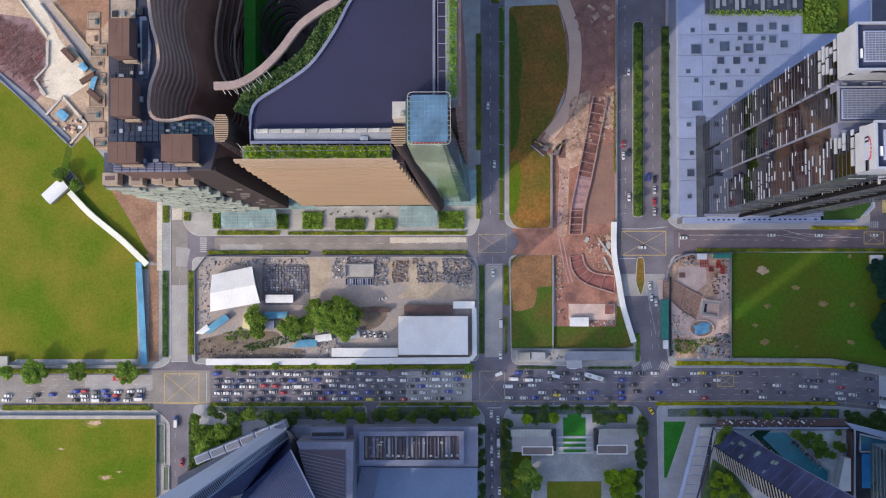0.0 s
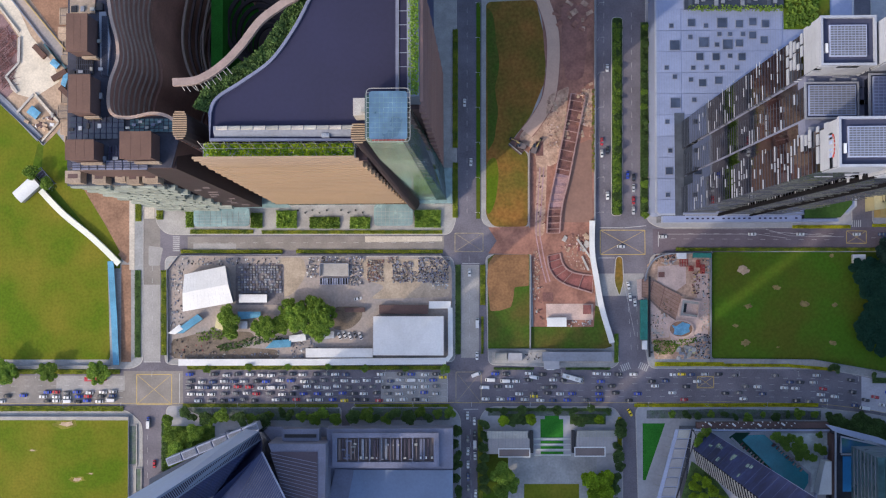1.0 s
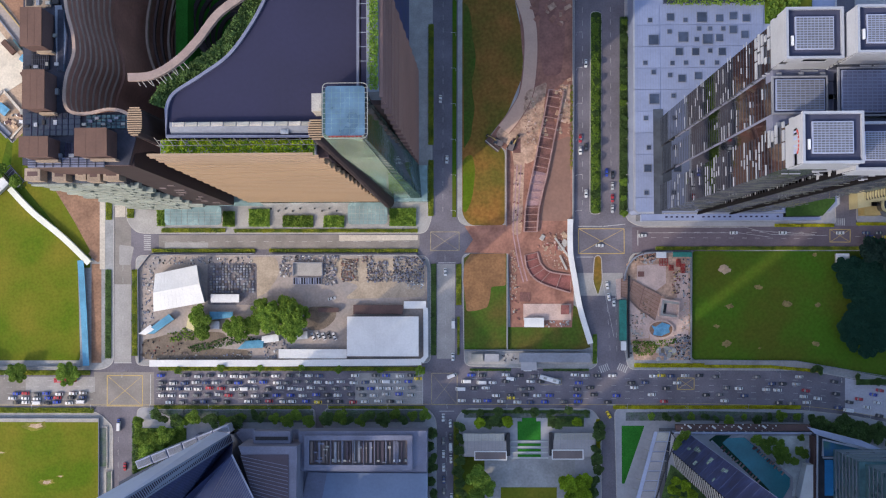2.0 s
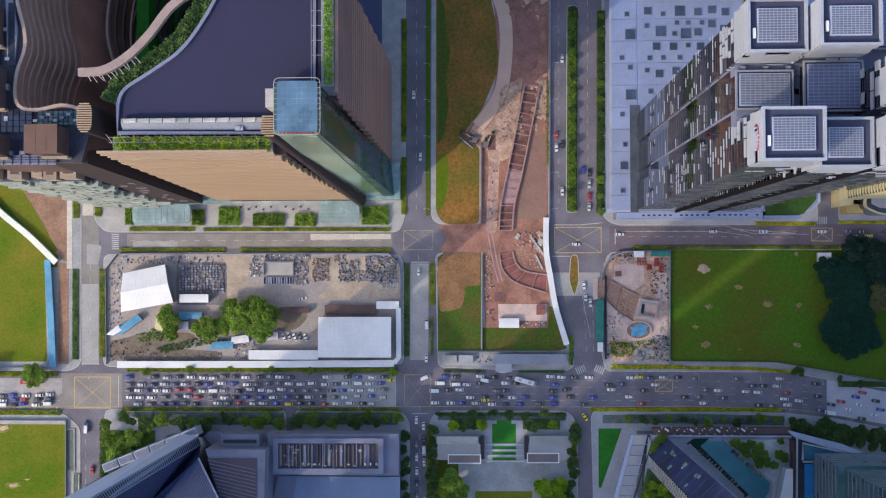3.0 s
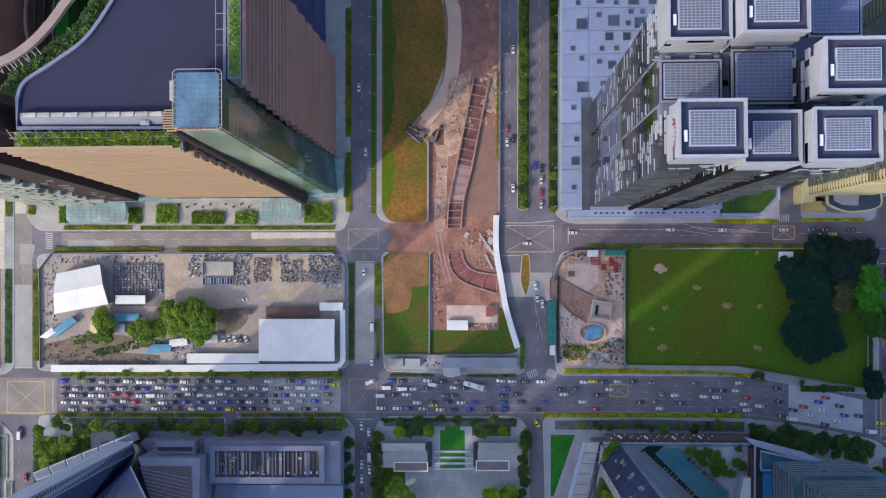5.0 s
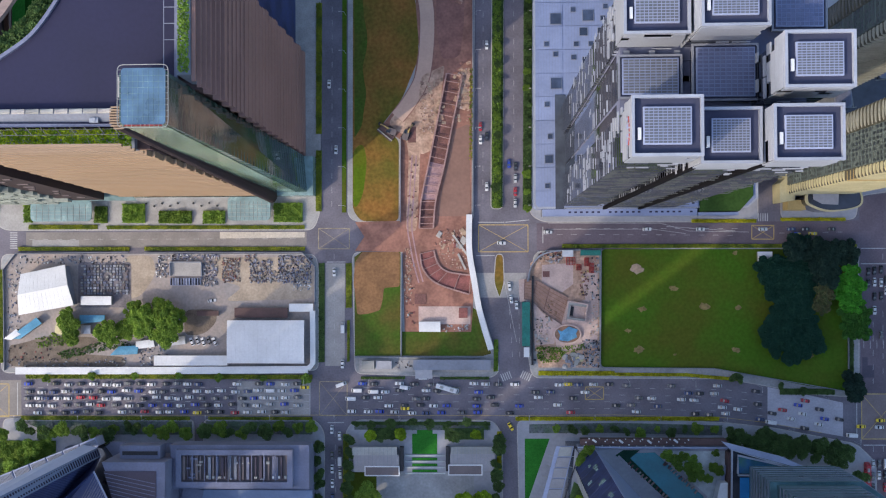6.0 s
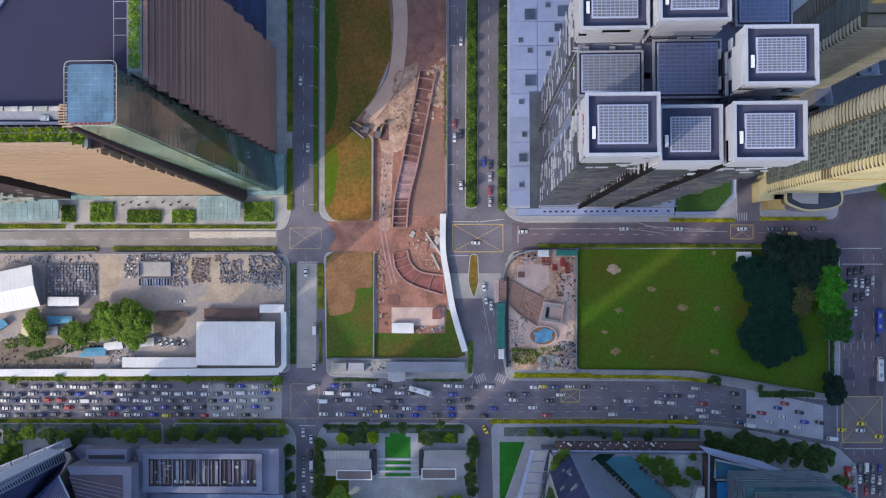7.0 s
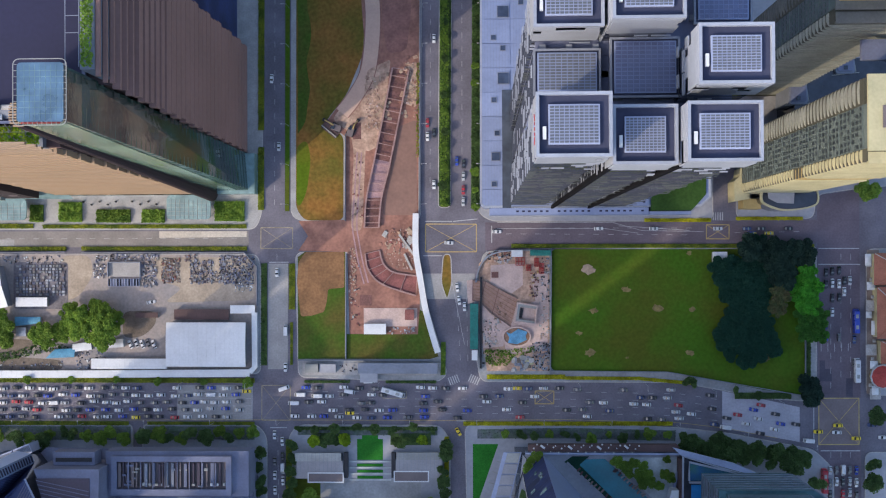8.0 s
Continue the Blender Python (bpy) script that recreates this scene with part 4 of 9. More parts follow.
# the M_dark well is a solid box painted as a shaded opening
for b, m, lab in (((-139, 56.7, -117, 65.6), M_glass_dark, "dark glass roof well"), ((-114.6, 59.4, -96.9, 64.7), M_glass_teal, "grey glass roof light"), ((-126.4, 82.4, -123.6, 106.8), M_glass_blue, "blue-grey roof strip"), ((-136.7, 83, -129.7, 90.9), M_dark, "dark roof opening"), ((-138, 44.1, -107.6, 47.8), M_hall, "grey roof trough"), ((-123.5, 48.3, -117.9, 53.9), M_glass_dark, "dark glass roof well")):
    bx0, by0, bx1, by1 = b
    boxpart("roof_well", (bx0, by0, 167, bx1, by1, 168.2), m, tower_w, lab)
    grid = bmesh.new()
    for k in range(1, 9):
        u = bx0 + (bx1 - bx0) * k / 9
        box(grid, u - 0.12, by0, 168.2, u + 0.12, by1, 168.5)
    for k in range(1, 4):
        v = by0 + (by1 - by0) * k / 4
        box(grid, bx0, v - 0.12, 168.2, bx1, v + 0.12, 168.45)
    tagged(part("well_bar", grid, M_roof_dark if m is M_glass_dark else M_west_roof, tower_w, "dark steel bars"), kind="stuff")
prismpart("roof_strip", [(-127.4, 108.5), (-124.6, 108.5), (-122.6, 96.7), (-123.6, 85), (-126.7, 85)], 167, 168.3, M_roof_grey, tower_w, "blue-grey roof strip")
for k in range(7):
    u, v = -116 + k * 2.6, 60.4 + 1.2 * (k % 3)
    boxpart("roof_machine", (u, v, 168.5, u + 1.6, v + 1.0, 169.6), (M_pale, M_hall, M_roof_grey)[k % 3], tower_w, "pale roof plant")
bx0, by0, bx1, by1 = (-139.5, 108.1, -129.2, 129.8)
boxpart("roof_deck", (bx0, by0, 167, bx1, by1, 167.8), M_frame_tan, tower_w, "tan roof deck")
# pale cubes and stepped cladding of the lower south wing
wing = ((-157.6, 44)[0], (-115, 41.7)[0])
y_w = (-139.1, 41.8)[1]
boxpart("south_wing", (wing[0], y_w, WALKWAY, wing[1], y_w + 16, 120), M_glass_grey, tower_w, "grey glass lower wing")
for b in ((-155.8, 42.4, -148.9, 47.8), (-143.8, 42.1, -137.7, 48), (-133.6, 42.8, -129, 47.1), (-128.5, 41.8, -122.9, 47.4), (-121.4, 42.3, -114.5, 48.9)):
    bx0, by0, bx1, by1 = b
    boxpart("bay_top", (bx0, by0, 118, bx1, by1, 128), M_frame_tan, tower_w, "pale grey bay with an open top")
    # a thin dark sheet paints the shade inside each bay's top
    boxpart("bay_hollow", (bx0 + 1.2, by0 + 2.0, 128, bx1 - 1.2, by1 - 1.4, 128.06), M_umber, tower_w, "dark sheet painting the shade of an open top")
for k in range(20):
    z = 116 - k * 5.7
    y = y_w - 0.6 - k * 0.20
    for j in range(5):
        u0 = wing[0] + (wing[1] - wing[0]) * (j + 0.36 * (k % 3)) / 5.6 + k * 0.55
        if rnd.random() < 0.9:
            boxpart("cladding_panel", (u0, y - 0.25 * (j % 2), z - 5.2, u0 + (wing[1] - wing[0]) / 5.6 - (rnd.uniform(1.2, 2.4) if rnd.random() < 0.3 else 0.15), y + 2.6, z), M_wing, tower_w)
# courtyard garden between the towers
prismpart("courtyard", [(-125, 48), (-40, 48), (-30, 240), (-130, 240)], WALKWAY, 12, M_umber, tower_w, "dark courtyard terrace")
gx0, gy0, gx1, gy1 = (-97.2, 96, -91.8, 127)
boxpart("garden", (gx0, gy0, 12, gx1, gy1 + 20, 101), M_turf, tower_w, "green planted courtyard terrace")
cx, cy = (-79.3, 119.9)
for k in range(6):
    ring = [(cx + (13 - k) * math.cos(a * math.pi / 16), cy + (17 - k * 1.2) * math.sin(a * math.pi / 16)) for a in range(33)]
    bm = bmesh.new()
    band(bm, ring, -0.9, 0.9, 88 - k * 9, 90 - k * 9)
    part("courtyard_ring", bm, M_umber_deep, tower_w, "curved bronze courtyard ring")
for k in range(9):
    arc = smooth_line([(-106.1, 143.6), (-110.4, 122), (-110.9, 108.5), (-108.2, 97.6), (-104.9, 92.2)], 5)
    bm = bmesh.new()
    band(bm, [(p[0] + k * 2.0, p[1]) for p in arc], -0.5, 0.5, 98 - k * 5, 100 - k * 5)
    part("courtyard_ring", bm, M_rib if k % 3 == 0 else M_umber, tower_w, "curved courtyard terrace edge")
# the pale curved coping that sweeps into the roof garden
sweep = smooth_line([(-92.6, 76.4), (-83.2, 77.2), (-74.2, 82.3), (-66.3, 90.1), (-58.4, 100.2), (-49.4, 106.9), (-42.7, 111.4), (-37, 123.7)])
bm = bmesh.new()
band(bm, sweep, -1.5, 1.5, 183.6, 186.0)
part("coping", bm, M_taupe, tower_l, "pale curved coping")
for k in range(12):
    bm = bmesh.new()
    a = sweep[2 + k]
    tube(bm, (a[0], a[1], 184.6), (a[0] + 2.0 + 0.6 * (k % 3), a[1] - 3.2 - 0.5 * (k % 2), 184.2), 0.16, n=5)
    part("coping_fin", bm, M_pale, tower_l)
ribbed_column((-88.6, 58.9), (-88, 60), tower_w, 190, 20, 2.8, 5.6)

# ---- glass office tower made of nine blocks on a white podium ----
tower_r = at_base("office_tower", 160, 60, WALKWAY, "dark glass office tower with white panels and rooftop solar arrays", "tower")
POD = 24.0
pod_out = [(122.5, 34.5), (123.3, 204.8), (227.6, 202.7), (227.6, 36.8), (223.4, 32.9), (124.2, 32.9)]
prismpart("podium", pod_out, WALKWAY, POD, M_podium, tower_r, "pale blue-white podium walls")
boxpart("shopfront", (126.6, 29.6, WALKWAY, 220.5, 32.9, 16), M_glass_grey, tower_r, "grey glass shopfront")
bm = bmesh.new()
band(bm, pod_out + [pod_out[0]], -0.5, 0.5, POD - 0.8, POD + 0.5)
part("podium_edge", bm, M_white_panel, tower_r, "pale podium edge band")
BLOCKS = [
    ((135.4, 33.2, 153, 48.2), 272, 1), ((154.9, 32.3, 170.5, 46.7), 260, 1), ((171.7, 32.2, 189.2, 46.3), 268, 1),
    ((136.6, 53.1, 154.4, 65.3), 236, 0), ((156.7, 51.7, 174.9, 67.4), 240, 0), ((174.1, 50.4, 191.5, 64.5), 270, 1),
    ((135.8, 67.5, 153.2, 83.2), 255, 1), ((154.6, 67.4, 172, 81.6), 264, 1), ((178.9, 71, 194, 87.8), 240, 0),
]


def panel_mesh(w, d, h):
    bm = bmesh.new()
    box(bm, 0, 0, 0, w, d, h)
    me = bpy.data.meshes.new("white_panel")
    bm.to_mesh(me)
    bm.free()
    me.materials.append(M_white_panel)
    return me


PANEL_W = [panel_mesh(0.3, ln, 0.65) for ln in (2.0, 3.5, 5.5)]
PANEL_S = [panel_mesh(ln, 0.3, 1.0) for ln in (2.0, 3.5, 5.5)]
n_panel = 0


def face_panels(parent, axis, plane, a0, a1, top, crown, single):
    """White cladding on a face: closed near the top, then broken up, then loose bars floor by floor.
    Returns joined meshes for the loose bars past the single ones and for the closed crown."""
    global n_panel
    rest, closed = bmesh.new(), bmesh.new()
    z = top - 4.0
    while z > (58 if axis == "x" else 36):
        d = top - z
        if crown:
            cover, hgt = (0.93, 4.0) if d < 19 else (0.50, 2.4) if d < 40 else (0.31, 0.65) if d < 140 else (0.24, 0.6)
        else:
            cover, hgt = (0.16, 0.6) if d < 90 else (0.06, 0.6)
        if axis == "y" and d >= 19:
            cover, hgt = (0.24, 0.7) if d < 34 else (0.30, 0.45)
        u = a0
        while u < a1 - 0.8:
            ln = rnd.choice((0, 1, 2))
            size = min((2.0, 3.5, 5.5)[ln], a1 - u)
            if rnd.random() < cover:
                if single and n_panel < 290 and size in (2.0, 3.5, 5.5) and d >= 40:
                    ob = new("white_panel", (PANEL_W if axis == "x" else PANEL_S)[ln])
                    ob.location = (plane - 0.1, u, z) if axis == "x" else (u, plane - 0.1, z)
                    ob.parent = parent
                    ob.matrix_parent_inverse = Matrix.Translation(-Vector(parent.location))
                    n_panel += 1
                elif axis == "x":
                    box(closed if d < 40 and crown else rest, plane - (0.3 if d < 40 else 0.1), u, z, plane + 0.1, u + size, z + hgt)
                else:
                    box(closed if d < 40 and crown else rest, u, plane - 0.3, z, u + size, plane, z + hgt)
            u += size + (0.0 if crown and d < 19 else rnd.uniform(0.2, 1.0))
        z -= 4.1
    return rest, closed


for i, ((x0, y0, x1, y1), top, crown) in enumerate(BLOCKS):
    boxpart("block", (x0 + 0.4, y0 + 0.4, POD, x1 - 1.0, y1 - 1.0, top - 1.2), M_tower_glass, tower_r, "dark glass block")
    # floor bands
    bm = bmesh.new()
    z = POD + 4
    while z < top - 3:
        box(bm, x0 + 0.31, y0 + 0.31, z, x1 - 0.9, y1 - 0.9, z + 0.3)
        z += 4.1
    tagged(part("floor_band", bm, M_floor_line, tower_r, "grey floor bands"), kind="stuff")
    boxpart("block_roof", (x0, y0, top - 1.2, x1, y1, top), M_block_roof, tower_r, "dark grey block roof")
    w, h = (0.55, 1.5) if crown else (0.4, 0.6)
    for lims in ((x0 - 0.2, y0 - 0.2, x1 + 0.2, y0 + w), (x0 - 0.2, y1 - w, x1 + 0.2, y1 + 0.2), (x0 - 0.2, y0 + w, x0 + w, y1 - w), (x1 - w, y0 + w, x1 + 0.2, y1 - w)):
        boxpart("parapet", (lims[0], lims[1], top - 0.3, lims[2], lims[3], top + h), M_white_panel if crown else M_roof_grey, tower_r, "white roof parapet" if crown else "grey roof parapet")
    # solar array on a pale frame
    m = 3.0 if crown else 1.2
    ax0, ay0, ax1, ay1 = x0 + m, y0 + m, x1 - m, y1 - m
    frame_mat = M_bluewhite if crown else M_podium
    rack = boxpart("solar_frame", (ax0 - 0.25, ay0 - 0.25, top, ax1 + 0.25, ay1 + 0.25, top + 0.9), frame_mat, tower_r, "pale solar rack")
    nx, ny = 10, 12
    px, py = (ax1 - ax0) / nx, (ay1 - ay0) / ny
    me = bpy.data.meshes.new("solar_panel")
    pb = bmesh.new()
    box(pb, 0.10, 0.12, 0, px - 0.10, py - 0.12, 0.12)
    pb.to_mesh(me)
    pb.free()
    me.materials.append(M_solar if crown or i == 3 else M_solar_blue)
    for a in range(nx):
        for b in range(ny):
            ob = new("solar_panel", me)
            ob.location = (ax0 + a * px, ay0 + b * py, top + 0.9)
            ob.parent = rack
    if crown:
        boxpart("roof_machine", (x0 + 1.4, y0 + 4.0, top, x0 + 2.2, y0 + 7.0, top + 1.2), M_white, tower_r, "white roof unit")
    # south strips are dark olive: the field's reflection is put into their colour
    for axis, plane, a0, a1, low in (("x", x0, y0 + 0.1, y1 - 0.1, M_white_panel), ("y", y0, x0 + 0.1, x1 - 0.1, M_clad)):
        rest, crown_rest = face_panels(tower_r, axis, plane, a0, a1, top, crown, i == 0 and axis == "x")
        tagged(part("cladding_strip", rest, low, tower_r, "cladding strips, pale on the west, dark olive on the south"), kind="stuff")
        tagged(part("crown_panel", crown_rest, M_white_panel, tower_r, "white crown cladding"), kind="stuff")

# grey fillers added to lighten the gaps, and dark infill between the neighbouring blocks
for lims, z in (((137.2, 46.0, 190.0, 53.5), 234.0), ((137.2, 64.0, 176.0, 68.2), 234.6), ((153.6, 53.6, 157.4, 63.9), 234.3), ((172.0, 64.6, 188.0, 82.0), 236.5)):
    deck = boxpart("link_deck", (lims[0], lims[1], 60, lims[2], lims[3], z), M_link_deck, tower_r, "lavender-grey filler added in the gap between blocks")
    for k in range(5):
        u = lims[0] + 1.0 + (lims[2] - lims[0] - 3.0) * k / 5
        boxpart("deck_unit", (u, (lims[1] + lims[3]) / 2 - 0.7, z, u + 1.6, (lims[1] + lims[3]) / 2 + 0.7, z + 1.2), M_roof_grey, deck, "grey plant unit")
for a, c in ((0, 3), (3, 6), (2, 5)):
    (ax0, ay0, ax1, ay1), (cx0, cy0, cx1, cy1) = BLOCKS[a][0], BLOCKS[c][0]
    if cy0 - 0.6 > ay1 - 1.2:
        boxpart("infill", (max(ax0, cx0) + 0.5, ay1 - 1.2, POD, ax1 - 1.5, cy0 - 0.5, 226), M_tower_glass, tower_r, "dark glass infill between blocks")
for c in (1, 2):
    cx0, cy0, cx1, cy1 = BLOCKS[c][0]
    boxpart("joint", (cx0 - 0.2, cy0 - 0.45, POD, cx0 + 1.0, cy0 + 1, BLOCKS[c][1] - 12), M_gap, tower_r, "dark vertical facade joint")

# coloured sign on the tallest block: plain shapes
(x0, y0, x1, y1), top, _ = BLOCKS[0]
bm = bmesh.new()
for k, (w, h) in enumerate(((1.4, 2.2), (0.6, 2.4), (1.0, 2.6), (0.6, 2.4))):
    box(bm, x0 - 0.5, y0 + 3.4 + k * 2.1, top - 7.0, x0 - 0.3, y0 + 3.4 + k * 2.1 + w, top - 7.0 + h)
part("sign_bar", bm, M_podium, tower_r, "pale blue sign bars")
bm = bmesh.new()
for k in range(9):
    a = math.pi * k / 8
    box(bm, x0 - 0.5, y0 + 6.8 - 3.3 * math.cos(a) - 0.4, top - 3.9 + 1.5 * math.sin(a), x0 - 0.3, y0 + 6.8 - 3.3 * math.cos(a) + 0.4, top - 3.3 + 1.5 * math.sin(a))
part("sign_arc", bm, M_red, tower_r, "red sign arc")

# podium roof: white panels with square skylights
ROW = 11.27
for r in range(10):
    ya = 33.2 if r == 0 else 40.9 + (r - 1) * ROW
    yb = 40.7 if r == 0 else ya + ROW - 0.25
    for xa, xb in ((123.2, 136.2), (136.5, 190)):
        if xa > 130 and r < 4:
            xb = 152
        panel = boxpart("roof_panel", (xa, ya, POD, xb, yb, POD + 0.35), M_podium, tower_r)
        bm = bmesh.new()
        k = 1
        while xa + k * 1.35 < xb - 0.4:
            box(bm, xa + k * 1.35, ya + 0.1, POD + 0.35, xa + k * 1.35 + 0.07, yb - 0.1, POD + 0.40)
            k += 1
        part("panel_seam", bm, M_roof_grey, panel)
# square skylights of three sizes: east and north in metres, size class
SKYLIGHTS = [(131.3, 133.5, 1), (133.0, 123.1, 3), (128.6, 111.1, 1), (132.9, 106.2, 1), (133.1, 92.2, 3), (128.7, 82.2, 1), (130.1, 66.8, 1), (129.4, 56.0, 2), (128.6, 43.3, 1),
             (141.9, 135.0, 2), (149.6, 133.4, 1), (158.2, 134.8, 3), (167.3, 134.2, 2), (174.4, 135.3, 2), (181.1, 134.1, 2), (141.3, 127.4, 1), (156.7, 128.8, 1), (162.4, 128.7, 1), (169.2, 128.7, 1), (174.3, 128.1, 2), (148.4, 124.5, 3),
             (155.4, 123.2, 1), (161.1, 123.3, 3), (167.2, 123.9, 2), (180.3, 125.5, 2), (146.2, 116.8, 2), (154.8, 116.7, 2), (162.3, 117.2, 1), (168.5, 116.6, 2), (142.7, 110.9, 1), (149.7, 111.0, 1), (158.1, 111.0, 1), (165.8, 110.9, 1)]
for u, v, c in SKYLIGHTS + [(141.4, 104.6, 1), (147.5, 102.8, 2), (156.0, 104.1, 2), (143.0, 93.8, 1)]:
    h = (0, 1.3, 2.05, 2.75)[c]
    frame_ob = boxpart("skylight", (u - h, v - h, POD + 0.3, u + h, v + h, POD + 0.7), M_roof_grey, tower_r, "grey framed skylight")
    boxpart("pane", (u - h + 0.25, v - h + 0.25, POD + 0.7, u + h - 0.25, v + h - 0.25, POD + 0.76), M_skylight, frame_ob)
bx0, by0, bx1, by1 = (132.4, 32.2, 137.5, 86.8)
boxpart("planter_court", (bx0, by0, POD, bx1, by1, POD + 0.7), M_glass_grey, tower_r, "grey-green sunken court")
# two tiers of pale canopies along the street, with rows of vents
for (cx0, cy0, cx1, cy1), zt in (((126.4, 28.9, 200, 32.3), 21.0), ((136.5, 32.8, 199.3, 36), 26.0)):
    boxpart("street_canopy", (cx0, cy0, zt - 5, cx1, cy1, zt), M_podium, tower_r, "pale canopy with vents")
    boxpart("canopy_gutter", (cx0, cy1, zt - 5, cx1, cy1 + 0.5, zt - 0.6), M_gap, tower_r, "dark canopy gutter")
    boxpart("canopy_edge", (cx0, cy0 - 0.4, zt - 5, cx1, cy0, zt + 0.3), M_white_panel, tower_r, "white canopy edge")
    first = (138.8, 128.6)[0]
    for k in range(28):
        u = first + k * 2.75
        if k % 7 != 6 and u < cx1 - 1:
            boxpart("vent", (u, (cy0 + cy1) / 2 - 0.2, zt, u + 1.25, (cy0 + cy1) / 2 + 0.6, zt + 0.15), M_roof_dark, tower_r)
boxpart("street_canopy", (200.4, 28.9, 16, 219.6, 30.4, 21), M_podium, tower_r, "pale canopy end")
setting("lawn", [(200.5, 30.6), (200.5, 36.5), (221.0, 53.0), (226.0, 53.0), (225.6, 37.9), (219.2, 30.8)], 23.8, 24.9, M_grass_shade, "clipped podium roof lawn, darkened as shade", "grass")

# ---- cream residential tower ----
def window_mesh(material):
    bm = bmesh.new()
    box(bm, 0, 0, 0, 0.25, 1.25, 2.5)
    me = bpy.data.meshes.new("window")
    bm.to_mesh(me)
    bm.free()
    me.materials.append(material)
    return me


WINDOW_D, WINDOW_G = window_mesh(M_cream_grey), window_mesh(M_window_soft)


def residence(rx, ry, roof_z, label, roof_mat, south_mat, north_mat, columns, notches=()):
    """A tower with a gridded west face between two bays of stacked balconies; rx, ry: the face's south corner."""
    ob = at_base("apartment_tower", rx + 16, ry + 8, WALKWAY, label, "tower")
    wide = columns * 2.0
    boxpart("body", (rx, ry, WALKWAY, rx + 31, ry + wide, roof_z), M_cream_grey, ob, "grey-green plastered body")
    # dark olive walls paint in the shade between the stacked balconies
    boxpart("south_bay", (rx + 0.5, ry - 4.2, WALKWAY, rx + 30, ry, roof_z - 3), M_recess, ob, "recessed olive bay wall, darkened as balcony shade")
    boxpart("north_bay", (rx - 0.2, ry + wide, WALKWAY, rx + 30, ry + wide + 8.4, roof_z - 3), M_recess, ob, "recessed olive bay wall, darkened as balcony shade")
    boxpart("roof", (rx - 0.4, ry - 1.2, roof_z, rx + 32, ry + wide + 9, roof_z + 1.2), roof_mat, ob, "flat roof with a broad rim")
    boxpart("roof_edge", (rx + 0.8, ry - 5.0, roof_z - 4.2, rx + 31, ry - 1.2, roof_z - 2.6), roof_mat, ob, "lower roof of the bay")
    boxpart("roof_grille", (rx + 4, ry + 6, roof_z + 1.2, rx + 12, ry + wide - 1, roof_z + 1.8), M_brown_grey, ob, "brown roof grille")
    floors = int((roof_z - 14) / 3.9)
    for k in range(floors):
        z = 10 + k * 3.9
        open_floor = any(a <= z <= b for a, b in notches)
        edge = [(rx + 0.2, ry - 0.2), (rx - 0.25, ry - 0.9), (rx - 0.15, ry - 3.0), (rx + 0.5, ry - 4.4), (rx + 1.6, ry - 4.9), (rx + 29, ry - 5.0), (rx + 29, ry - 0.2)]
        if open_floor:
            boxpart("terrace", (rx + 0.4, ry - 4.6, z, rx + 29, ry - 0.6, z + 0.5), M_ochre, ob, "ochre sky terrace")
        else:
            prismpart("balcony", edge, z, z + 0.9 + 0.2 * (k % 2), south_mat, ob)
        out = 1.15 if k // 7 % 2 else 0.8
        bay = [(rx - out * math.sin(math.pi * q / 8) ** 0.5, ry + wide + 0.2 + 8.4 * q / 8) for q in range(9)]
        prismpart("balcony", bay + [(rx + 4, ry + wide + 8.6), (rx + 4, ry + wide + 0.2)], z, z + 0.9, north_mat, ob)
        for j in range(columns):
            w = new("window", WINDOW_D if (j * 7 + k * 3) % 5 == 0 else WINDOW_G)
            w.location = (rx - 0.12, ry + 0.4 + j * 2.0, z + 0.3)
            w.parent = ob
            w.matrix_parent_inverse = Matrix.Translation(-Vector(ob.location))
        if k % 3 == 0:
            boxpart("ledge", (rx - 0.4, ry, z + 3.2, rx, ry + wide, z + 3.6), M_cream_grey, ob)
    return ob


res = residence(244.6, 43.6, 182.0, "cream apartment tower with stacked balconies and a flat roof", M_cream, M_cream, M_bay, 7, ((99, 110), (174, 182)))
# curved podium of the residence
pod = smooth_line([(253.2, 42.5), (252.2, 36.4), (254.4, 33.4), (263.5, 30.8), (277, 33.3), (277.1, 41.6)])
prismpart("podium", pod + [(291.5, 49.3), (265.8, 54.7)], WALKWAY, 19.6, M_glass_dark, res, "dark glass curved podium")
bm = bmesh.new()
band(bm, pod, -0.45, 0.25, 17.5, 20.4)
part("coping", bm, M_cream, res, "thin cream podium coping")
prismpart("podium_deck", [(254.9, 40.6), (255.2, 36.2), (259.4, 34.0), (266.8, 33.6), (267.2, 40.4)], 19.6, 20.3, M_slate, res, "grey podium deck")
prismpart("stair_wing", [(241.1, 35.1), (241.0, 44.5), (243.6, 46.8), (244.2, 50.6), (248.2, 51.2), (248.1, 36.3)], WALKWAY, 14, M_cream, res, "pale cream curved wing")
prismpart("stair_roof", [(245.9, 31.9), (245.9, 36.4), (253.2, 36.6), (254.6, 31.7)], WALKWAY, 10, M_ochre, res, "ochre porch roof")

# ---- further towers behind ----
# roof rim and north balconies carry painted shade in their darker grey
res2 = residence(238.0, 90.5, 172.0, "grey apartment tower with cream balconies and an ochre roof", M_bay_shaded, M_bay, M_bay_shaded, 5)
boxpart("roof_block", (238.6, 92.0, 169, 270, 100, 186), M_ochre, res2, "ochre roof block")
for k in range(3):
    boxpart("sky_terrace", (253 + k * 9, 76.5, 150 - k * 2, 261.4 + k * 9, 83.5, 152 - k * 2), M_hall, res2, "grey railed sky terrace")
low = at_base("office_building", 232, 70, WALKWAY, "dark low office building with pale curved bays", "building")
lx, ly = (264.7, 72.9)
